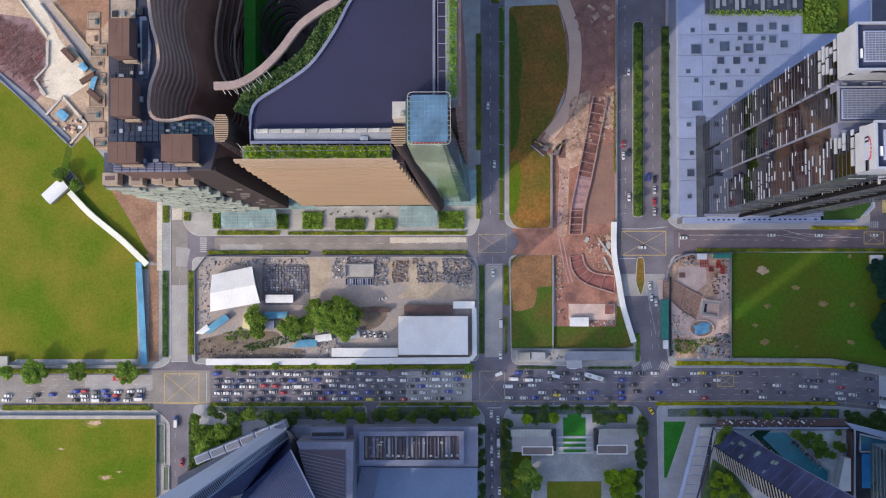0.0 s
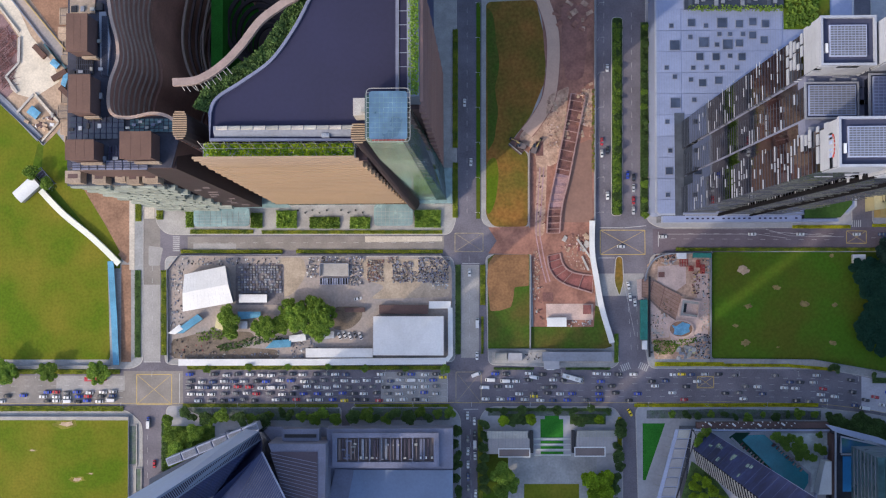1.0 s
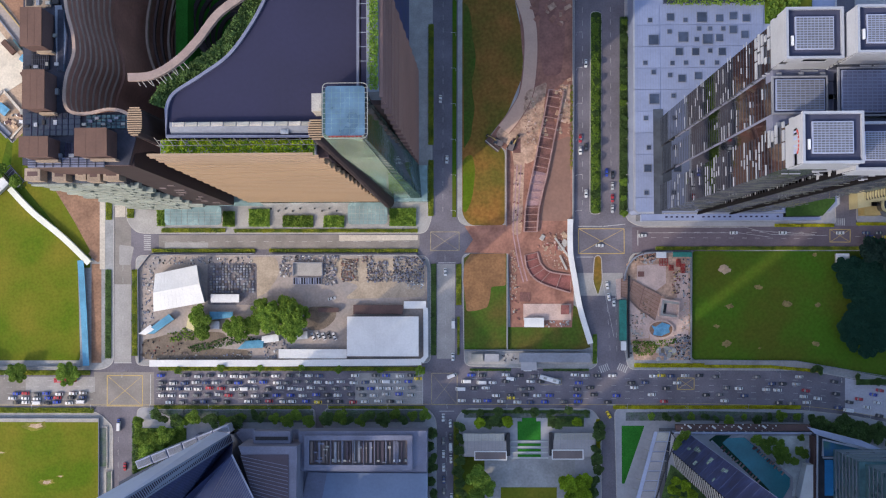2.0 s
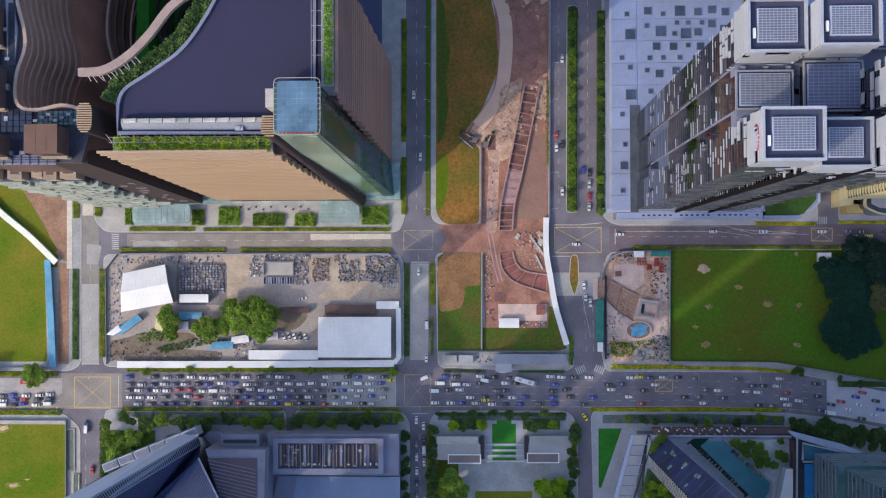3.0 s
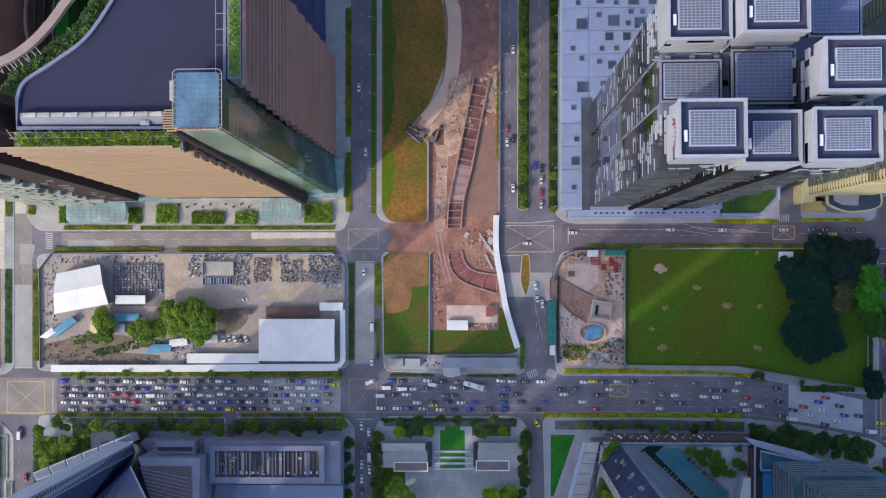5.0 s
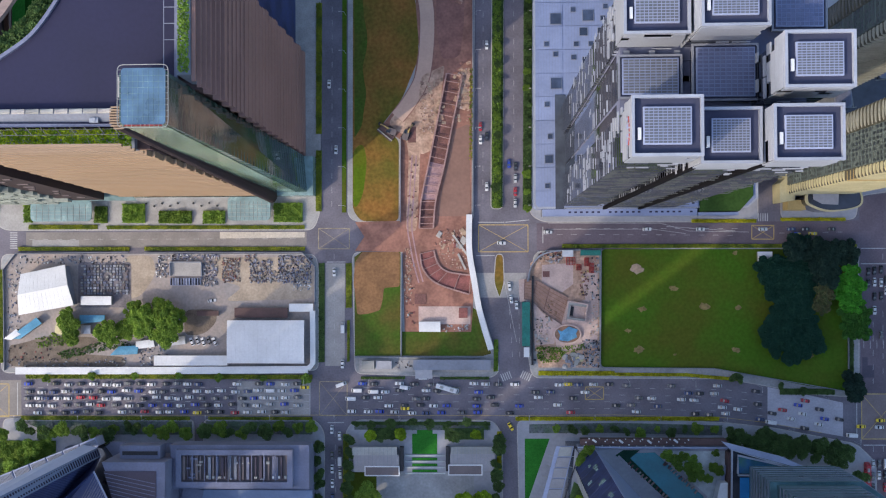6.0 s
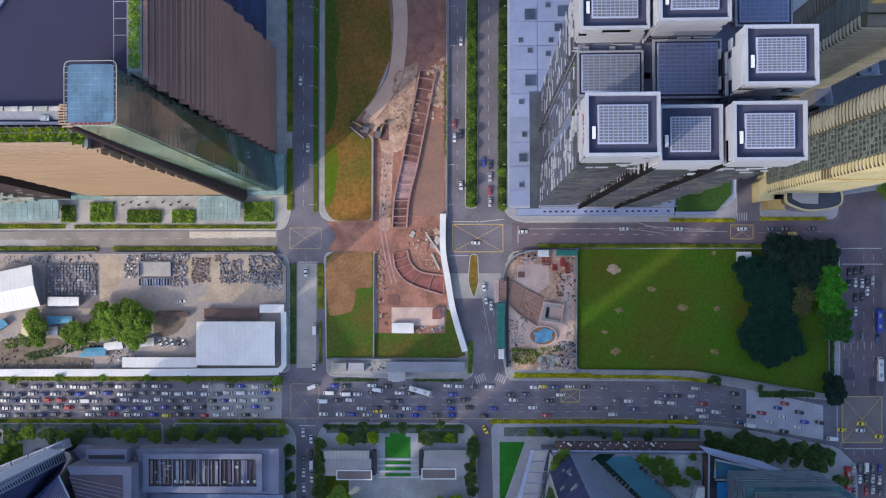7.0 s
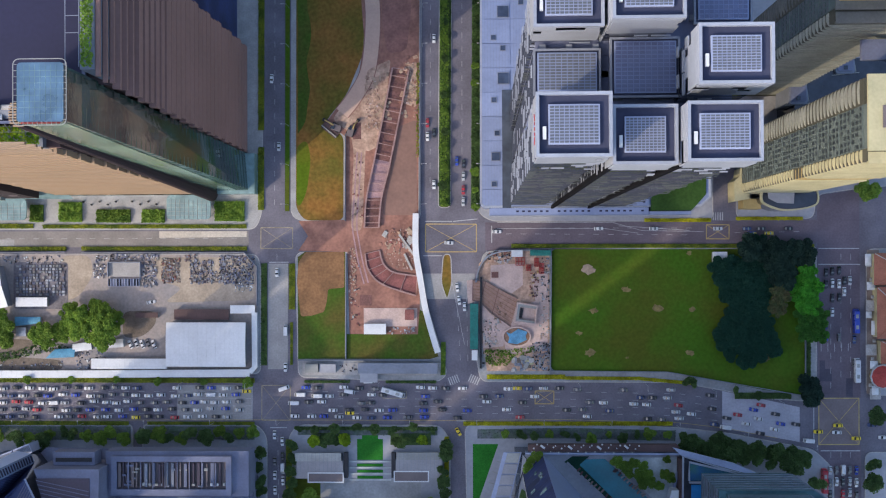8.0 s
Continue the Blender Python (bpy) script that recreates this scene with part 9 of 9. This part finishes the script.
# solid dark block in place of the shade down a shaft
prismpart("shaft", [lerp(lerp(q[0], q[1], 0.20), lerp(q[3], q[2], 0.20), 0.25), lerp(lerp(q[0], q[1], 0.34), lerp(q[3], q[2], 0.34), 0.25), lerp(lerp(q[0], q[1], 0.34), lerp(q[3], q[2], 0.34), 0.75), lerp(lerp(q[0], q[1], 0.20), lerp(q[3], q[2], 0.20), 0.75)], Z1, 1.2, M_dark, fr, "dark block standing in for an open shaft's shade")
prismpart("basement", q, Z1, Z1 + 0.3, M_site_slab, fr, "pale basement floor")
tank = at_base("water_tank", *(139.4, -28.8), WALKWAY, "round settling pond with a blue cover", "pond")
c = (139.4, -28.8)
ring = [(c[0] + 6.6 * math.cos(k * math.pi / 12), c[1] + 4.6 * math.sin(k * math.pi / 12)) for k in range(24)]
prismpart("cover", [(134.4, -26.6), (136.6, -27.4), (140.2, -25.0), (144.6, -26.5), (143.6, -28.6), (144.2, -30.4), (139.6, -32.4), (135.2, -31.8), (135.8, -29.2)], Z1, 1.3, M_tarp, tank, "bright blue cover")
prismpart("mud", [lerp(p, c, 0.06) for p in ring], Z1, 1.1, M_brown, tank, "brown mud")
bm = bmesh.new()
band(bm, ring + [ring[0]], -0.35, 0.35, Z1, 1.6)
part("rim", bm, M_site_slab, tank, "dusty round rim")
rnd.seed(44)
for x0, y0, x1, y1 in ((139.2, 5.6, 143.4, 9.3), (148.2, 5.0, 150.2, 9.0), (150.6, 1.6, 152.6, 6.4), (144.2, 3.0, 146.4, 5.8)):
    ob = at_base("lifting_cradle", (x0 + x1) / 2, (y0 + y1) / 2, WALKWAY, "red-painted steel lifting cradle lying in the site", "cradle", "lifting cradles")
    for k in range(4):
        t = k / 3
        boxpart("bar", (x0 + (x1 - x0) * t - 0.14, y0, Z1, x0 + (x1 - x0) * t + 0.14, y1, Z1 + 0.9), M_red, ob)
    for y in (y0, (y0 + y1) / 2, y1):
        boxpart("rail", (x0, y - 0.14, Z1 + 0.9, x1, y + 0.14, Z1 + 1.2), M_red, ob)
heap("material_stack", (123.5, -33.0, 131.0, -20.0), 50, "pale timber and pipes lying in the site", (0.6, 2.0), (0.2, 0.8), (M_site_slab, M_pale, M_sand, M_kerb), "materials")
heap("material_stack", (126.0, 6.5, 137.0, 11.0), 30, "pale stacks along the site wall", (0.5, 1.6), (0.3, 0.9), (M_pale, M_kerb, M_steel, M_site_slab), "materials")
heap("material_stack", (146.0, -10.5, 150.0, 3.0), 34, "rusty and ochre formwork stacks in the site", mats=(M_rust, M_ochre, M_umber, M_sand))
heap("material_stack", (151.4, -12.0, 155.2, 9.5), 46, "grey and pale site materials", mats=(M_steel, M_pale, M_dark, M_roof_grey, M_site_slab))
heap("material_stack", (150.6, -30.0, 155.2, -12.0), 24, "pale site materials", mats=(M_pale, M_kerb, M_sand, M_pink))
heap("material_stack", (147.0, -45.0, 155.2, -31.8), 120, "grey steel and plant in the site corner", mats=(M_steel, M_roof_grey, M_dark, M_roof_grey, M_pale, M_dark))
heap("material_stack", (136.0, -45.0, 147.0, -38.5), 40, "crates and cabins in the site", (1.0, 3.2), mats=(M_pale, M_kerb, M_roof_grey, M_cream, M_yard_mud))
heap("material_stack", (122.8, -45.0, 127.2, -20.0), 30, "white crates along the site edge", mats=(M_pale, M_kerb, M_dark, M_yard_mud))
heap("material_stack", (125, 8.3, 139, 12.4), 36, "grey steel and pipes along the site wall", mats=(M_dark, M_roof_grey, M_rust, M_yard_mud))
heap("material_stack", (129, -22.0, 134.5, -12.0), 8, "rough soil clods beside the ramp", mats=(M_brown, M_yard_mud))

# ---- bus shelter roof row on the main road ----
bay = at_base("bus_interchange", *(69.6, -43.9), WALKWAY, "long grey flat-roofed roadside building with paved forecourt", "building")
prismpart("forecourt", [(35.4, -47.3), (102.7, -47.5), (102.8, -41.5), (35.5, -41.3)], WALKWAY, WALKWAY + 0.25, M_concrete, bay, "pale concrete forecourt")
prismpart("roof", [(62.9, -46.1), (101.2, -46.3), (101.2, -41.2), (62.9, -41.1)], 3.6, 4.2, M_roof_grey, bay, "grey flat roof")
prismpart("wall", [(63.9, -45.5), (100.2, -45.6), (100.3, -41.9), (63.9, -41.7)], WALKWAY, 3.6, M_pale, bay, "pale walls")
prismpart("side_roof", [(37.1, -45.7), (43.4, -45.7), (43.5, -41.7), (37.2, -41.6)], WALKWAY, 4.0, M_pale, bay, "pale square roof")
prismpart("side_roof", [(44.1, -45.8), (52, -45.8), (52, -41.8), (44.2, -41.7)], WALKWAY, 3.2, M_slate, bay, "dark square roof")
prismpart("porch", [(63.8, -50.5), (72.3, -50.5), (72.3, -46.2), (63.8, -46.1)], 3.4, 3.8, M_slate, bay, "grey porch roof")
heap("material_stack", (52.9, -46.1, 62.7, -42), 14, "dark rooftop plant units", mats=(M_dark, M_slate, M_umber))

# ---- north-west building site and east shophouses ----
rnd.seed(52)
# tangle of reinforcing bars in the foundation pit
bars = {}
for k in range(900):
    u, v = rnd.uniform(0, 1), rnd.uniform(0, 1)
    p = lerp(lerp((-262, 150), (-231.5, 138), u), lerp((-258, 124), (-231.5, 106), u), v)
    a = rnd.choice((38, 42, 46, 40, 130, 12, 100)) + rnd.gauss(0, 6)
    d = rnd.uniform(2, 10)
    c, q = math.cos(radians(a)) * d / 2, math.sin(radians(a)) * d / 2
    m = rnd.choice((M_rust, M_pit_slab, M_umber, M_rebar_pit))
    z = WALKWAY + rnd.uniform(0.2, 1.2)
    bm = bars.setdefault(m.name, (bmesh.new(), m))[0]
    tube(bm, (p[0] - c, p[1] - q, z), (p[0] + c, p[1] + q, z + rnd.uniform(-0.2, 0.2)), rnd.uniform(0.06, 0.15), n=4)
for bm, m in bars.values():
    tagged(done("reinforcing_bars", bm, m), "rusty pink reinforcing bars in a pit", "reinforcement", kind="stuff")
for k, (u, v, w, d) in enumerate(((-202.5, 147.5, 3.4, 9.0), (-203.0, 137.5, 3.6, 7.5), (-199.5, 130.0, 4.6, 6.5), (-201.0, 122.8, 4.0, 5.0), (-198.0, 113.5, 2.2, 7.0), (-200.5, 101.5, 4.4, 6.5), (-202.0, 93.8, 4.6, 7.0), (-200.4, 85.0, 4.6, 8.0), (-198.2, 77.6, 4.0, 5.0))):
    ob = at_base("concrete_frame", u, v, WALKWAY, "tan concrete frame beside the tower", "frame", "site frames")
    q = [(u - w, v - d / 2), (u + w, v - d / 2), (u + w, v + d / 2), (u - w, v + d / 2)]
    bm = bmesh.new()
    band(bm, q + [q[0]], -0.3, 0.3, WALKWAY, 0.8 + 0.3 * (k % 3))
    part("ring_beam", bm, (M_frame_tan, M_sand)[k % 2], ob, "tan ring beam")
    prismpart("deck", [lerp(r, (u, v), 0.08) for r in q], WALKWAY, WALKWAY + 0.4 + 0.4 * (k % 2), (M_frame_tan, M_sand, M_frame_tan)[k % 3], ob)
    for j in range(3):
        boxpart("cross_beam", (u - w + 0.4, v - d / 2 + d * (j + 1) / 4, WALKWAY, u + w - 0.4, v - d / 2 + d * (j + 1) / 4 + 0.35, 0.9 + 0.2 * (j % 2)), (M_frame_tan, M_brown_grey)[(j + k) % 2], ob)
    boxpart("formwork", (u + w * 0.3, v - d * 0.3, WALKWAY, u + w * 0.3 + 1.4, v + d * 0.1, 1.7), (M_glass_teal, M_umber)[k % 2], ob, "teal and brown formwork")
heap("material_stack", (-224.4, 82.9, -207.6, 93.4), 16, "pale site materials and cabins", (1, 4), (0.4, 2.0), (M_kerb, M_white, M_pale, M_umber, M_sand), "materials")
for q, m, lab in (([(-223.8, 93.2), (-218.6, 89.2), (-215.6, 93.0), (-220.6, 97.0)], M_tarp, "blue water tank cover in the site"), ([(-210.9, 120.6), (-207.0, 117.4), (-204.9, 120.0), (-208.8, 123.4)], M_tarp, "cyan sheet-roofed site shed"), ([(-204.6, 108.6), (-202.0, 107.0), (-199.6, 114.6), (-202.4, 116.0)], M_tarp, "cyan tarpaulin roof over materials")):
    shed(q, 2.6, m, lab, 0.2)
for p, a in (((-216.8, 127.4), 133), ((-201.8, 104.2), 138), ((-205.6, 114), 30)):
    ob = at_base("site_container", *p, WALKWAY, "brown steel site container", "container")
    bm = bmesh.new()
    obox(bm, p[0], p[1], WALKWAY, 2.8, 9, 3, a)
    part("body", bm, M_brown_roof, ob, "brown steel body")
    bm = bmesh.new()
    for k in range(9):
        c, s = math.cos(radians(a)), math.sin(radians(a))
        obox(bm, p[0] + c * (k - 4) * 0.95, p[1] + s * (k - 4) * 0.95, 2.8, 2.9, 0.15, 2.8, a)
    part("roof_rib", bm, M_umber, ob, "brown roof ribs")
patch("site_apron", [(-243.6, 159.5), (-233.0, 159.4), (-222.5, 137), (-210, 121.5), (-205.8, 110.8), (-221.0, 101.2), (-230.0, 103.8), (-233.2, 106.4), (-236.0, 113.6), (-228.9, 121.2), (-228.6, 135.6), (-237.1, 148.8)], M_apron_pale, "cream concrete site apron", "apron", Z1 + 0.12, r=1)
patch("bare_soil", [(-206, 152), (-158, 152), (-158, 70), (-203, 74)], M_sand, "tan sandy strip beside the tower", "soil", Z1 + 0.05)
patch("bare_soil", [(-237.3, 179), (-185.5, 178.5), (-191.9, 149.4), (-206, 134.4), (-223.5, 158.2)], M_brown, "brown trampled site earth", "soil", Z1 + 0.09)
patch("site_road", [(-255.1, 183), (-243.4, 179), (-204.2, 132.1), (-200.1, 118.4), (-203.9, 117.9), (-233.1, 157.7)], M_gravel, "grey site road", "track", Z1 + 0.13)
for a, b, wide, m, lab in (((-250.2, 166.1), (-229.0, 138.6), 0.5, M_apron, "pale site wall"), ((-233.0, 157.0), (-204.5, 120.0), 0.35, M_roof_grey, "grey site barrier"), ((-226.2, 157.4), (-202.4, 128.4), 0.3, M_ochre, "yellow site barrier"), ((-214.4, 131.8), (-202.0, 117.8), 0.6, M_glass_teal, "teal site hoarding"), ((-228.6, 135.6), (-228.9, 121.2), 0.7, M_kerb, "white concrete edge"), ((-228.9, 121.2), (-236.0, 113.6), 0.6, M_kerb, "white concrete edge"), ((-236.0, 113.6), (-229.6, 104.6), 0.7, M_kerb, "white concrete edge"), ((-229.7, 93.2), (-220.0, 103.8), 0.6, M_kerb, "pale concrete kerb"), ((-220.0, 103.8), (-206.1, 87.6), 0.7, M_apron, "pale concrete kerb"), ((-206.1, 87.6), (-215.7, 76.9), 0.5, M_apron, "pale concrete kerb")):
    ob = at_base("site_wall", *lerp(a, b, 0.5), WALKWAY, lab + " in the building site", "wall")
    bm = bmesh.new()
    band(bm, [a, b], -wide, wide, WALKWAY, 1.5)
    part("wall", bm, m, ob)
patch("bare_soil", [(-266.4, 153), (-238.7, 148.9), (-230.5, 137.2), (-229.9, 122.2), (-236.6, 114.2), (-231.4, 106.1), (-236.2, 101.3), (-266.1, 124.1)], M_rebar_pit, "purple-brown foundation pit", "soil", Z1 + 0.06)
prow = at_base("site_parapet", *(-236.8, 98.1), WALKWAY, "grey concrete retaining wall round the site", "wall")
bm = bmesh.new()
band(bm, [(-269.4, 127.0), (-236.8, 99.6), (-216.7, 78.6)], -2.2, 1.8, WALKWAY, 1.0)
part("wall", bm, M_roof_grey, prow)


def shophouse(q, label, roof, h=7.0):
    c = middle(q)
    ob = at_base("shophouse", c[0], c[1], WALKWAY, label, "building")
    prismpart("wall", [lerp(p, c, 0.05) for p in q], WALKWAY, h, M_cream, ob, "cream walls")
    prismpart("roof", q, h, h + 2.6, roof, ob, "tiled hip roof", top=[lerp(p, c, 0.62) for p in q])
    for k in range(4):
        a, b = lerp(q[k], c, 0.03), lerp(q[k], c, 0.6)
        bm = bmesh.new()
        tube(bm, (*a, h + 0.15), (*b, h + 2.55), 0.22, n=5)
        part("ridge", bm, M_kerb if k % 2 else roof, ob, "ridge tiles")
    return ob


shophouse([(307.7, -4.5), (331.9, -4.6), (332, 10.6), (307.8, 10.7)], "terracotta-roofed low building by the street", M_terracotta)
shophouse([(308.6, -29.8), (331.6, -29.8), (331.8, -5.4), (308.7, -5.3)], "orange-roofed low building by the street", M_terracotta, 8)
shophouse([(310.6, -41.7), (331.5, -41.8), (331.6, -30.9), (310.6, -30.8)], "terracotta-roofed low building by the street", M_terracotta)
rnd.seed(60)
for k in range(16):
    p = (307.7, 9.6)
    x, y = p[0] + rnd.uniform(-0.5, 2.5), p[1] - 3 - k * 4.2
    ob = at_base("parasol", x, y, WALKWAY, "pale canvas parasol on the footpath", "parasol", "street parasols")
    bm = bmesh.new()
    tube(bm, (x, y, WALKWAY), (x, y, 2.6), 0.05, n=5)
    part("pole", bm, M_steel, ob)
    s = 2.6 if k % 5 == 0 else 0.8
    bm = bmesh.new()
    prism(bm, [(x - s, y - s), (x + s, y - s), (x + s, y + s), (x - s, y + s)], 2.4, 3.0, top=[(x - 0.1, y - 0.1), (x + 0.1, y - 0.1), (x + 0.1, y + 0.1), (x - 0.1, y + 0.1)])
    part("canopy", bm, M_kerb, ob)
for x, y, w, d in ((307.8, -5.0, 2.0, 2.0), (306.6, -18.7, 1.4, 1.6), (309.2, -24.9, 1.5, 3.4), (306.5, 7.5, 1.5, 2.8), (308.9, -42.5, 1.9, 1.9), (309.3, -54.6, 1.6, 2.2)):
    ob = at_base("parasol", x, y, WALKWAY, "large white canvas canopy on the footpath", "parasol")
    bm = bmesh.new()
    tube(bm, (x, y, WALKWAY), (x, y, 3.2), 0.08, n=6)
    part("pole", bm, M_steel, ob)
    prismpart("canopy", rounded([(x - w, y - d), (x + w, y - d), (x + w, y + d), (x - w, y + d)], 0.4), 2.9, 3.7, M_white, ob, "white canvas", top=[lerp(r, (x, y), 0.75) for r in rounded([(x - w, y - d), (x + w, y - d), (x + w, y + d), (x - w, y + d)], 0.4)])
c = (312.5, -48)
ob = at_base("kiosk", *c, WALKWAY, "round red-roofed kiosk with a white rim", "kiosk")
ring = [(c[0] + 6 * math.cos(k * math.pi / 6), c[1] + 6 * math.sin(k * math.pi / 6)) for k in range(12)]
prismpart("wall", [lerp(p, c, 0.15) for p in ring], WALKWAY, 4, M_cream, ob, "cream walls")
prismpart("rim", ring, 4, 4.4, M_kerb, ob, "white rim")
prismpart("roof", [lerp(p, c, 0.12) for p in ring], 4.4, 6.5, M_red, ob, "red conical roof", top=[lerp(p, c, 0.9) for p in ring])

# long planters beside the side street
for q in ([(-166.2, -81.0), (-161.8, -81.0), (-161.7, -103.5), (-166.1, -103.5)], [(-162.3, -105.0), (-159.2, -105.0), (-159.2, -118.0), (-162.3, -118.0)]):
    c = middle(q)
    ob = at_base("planter", c[0], c[1], WALKWAY, "long pale concrete planter with low dark shrubs", "planter")
    bm = bmesh.new()
    band(bm, q + [q[0]], -0.25, 0.25, WALKWAY, 0.9)
    part("planter_wall", bm, M_kerb, ob, "pale concrete rim")
    prismpart("soil", [lerp(r, c, 0.08) for r in q], WALKWAY, 0.6, M_cover, ob, "low grey-green shrubs")
# bare spots of the fields
rnd.seed(70)
for p, r in (((173.3, 3.5), 3.6), ((222.6, 11.1), 1.4), ((191.9, -6.1), 2.2), ((207.6, -15.2), 2.8), ((223.5, -16), 1.6), ((176.4, -16.4), 2.2), ((222.8, -36.9), 2.4), ((174.9, -36.8), 2.6), ((169.5, -27.3), 1.5), ((258.6, -39.2), 2.6), ((192.5, -39.1), 0.8)):
    ring = [(p[0] + r * rnd.uniform(0.5, 1.3) * math.cos(k * math.pi / 7), p[1] + 0.75 * r * rnd.uniform(0.5, 1.3) * math.sin(k * math.pi / 7)) for k in range(14)]
    patch("bare_soil", ring, M_sand if r > 3 else M_worn, "small worn patch in the grass", "soil", Z1 + 0.03)
for p, r in (((-202.2, -80.4), 5.0), ((-220.4, -95.2), 1.8), ((-195.7, -111.1), 4.0), ((-187.7, -108), 1.6)):
    ring = [(p[0] + 1.5 * r * rnd.uniform(0.5, 1.3) * math.cos(k * math.pi / 7), p[1] + 0.5 * r * rnd.uniform(0.5, 1.3) * math.sin(k * math.pi / 7)) for k in range(14)]
    patch("bare_soil", ring, M_turf_pale, "pale worn patch in the grass", "soil", Z1 + 0.03)
    patch("bare_soil", [lerp(q, (p[0] + r * 0.3, p[1]), rnd.uniform(0.3, 0.6)) for q in ring], M_sand, "sandy bare spot in the grass", "soil", Z1 + 0.05)
patch("path", [(-319.6, -46), (-248.8, -46.3), (-245.6, -44.7), (-176.8, -44.9), (-176.7, -47.8), (-319.6, -48.3)], M_concrete, "pale concrete path along the field", "path", Z1 + 0.04)
hut = at_base("field_hut", *(-252.7, -45.3), WALKWAY, "small grey flat-roofed field hut", "hut")
boxpart("body", (-256.9, -47.8) + (WALKWAY,) + (-249.8, -42.8) + (3.0,), M_pale, hut)
# street lamps
rnd.seed(80)


def street_lamp(p, turn):
    ob = at_base("street_lamp", *p, ROAD, "tall grey steel street lamp", "street lamp", "street lamps")
    bm = bmesh.new()
    tube(bm, (*p, ROAD - 0.02), (*p, 9.0), 0.12, 0.08, 6)
    part("pole", bm, M_steel, ob)
    q = (p[0] + 2.2 * math.cos(radians(turn)), p[1] + 2.2 * math.sin(radians(turn)))
    bm = bmesh.new()
    tube(bm, (*p, 8.9), (*q, 9.3), 0.07, n=5)
    part("arm", bm, M_steel, ob)
    bm = bmesh.new()
    obox(bm, q[0], q[1], 9.2, 9.4, 0.9, 0.35, turn)
    part("lamp_head", bm, M_kerb, ob, "pale lamp head")


for k in range(16):
    f = along_road(-0.06, -215 + k * 32)[0]
    g = along_road(1.06, -200 + k * 32)[0]
    if f:
        street_lamp(f, 270)
    if g:
        street_lamp(g, 90)
for k in range(7):
    street_lamp(lerp((95.1, 150.2), (94, 35.2), k / 6), 0)
    street_lamp(lerp((124, 149.9), (122.8, 35), k / 6), 180)
    street_lamp(lerp((29.7, 150.7), (29, 35.5), k / 6), 180)
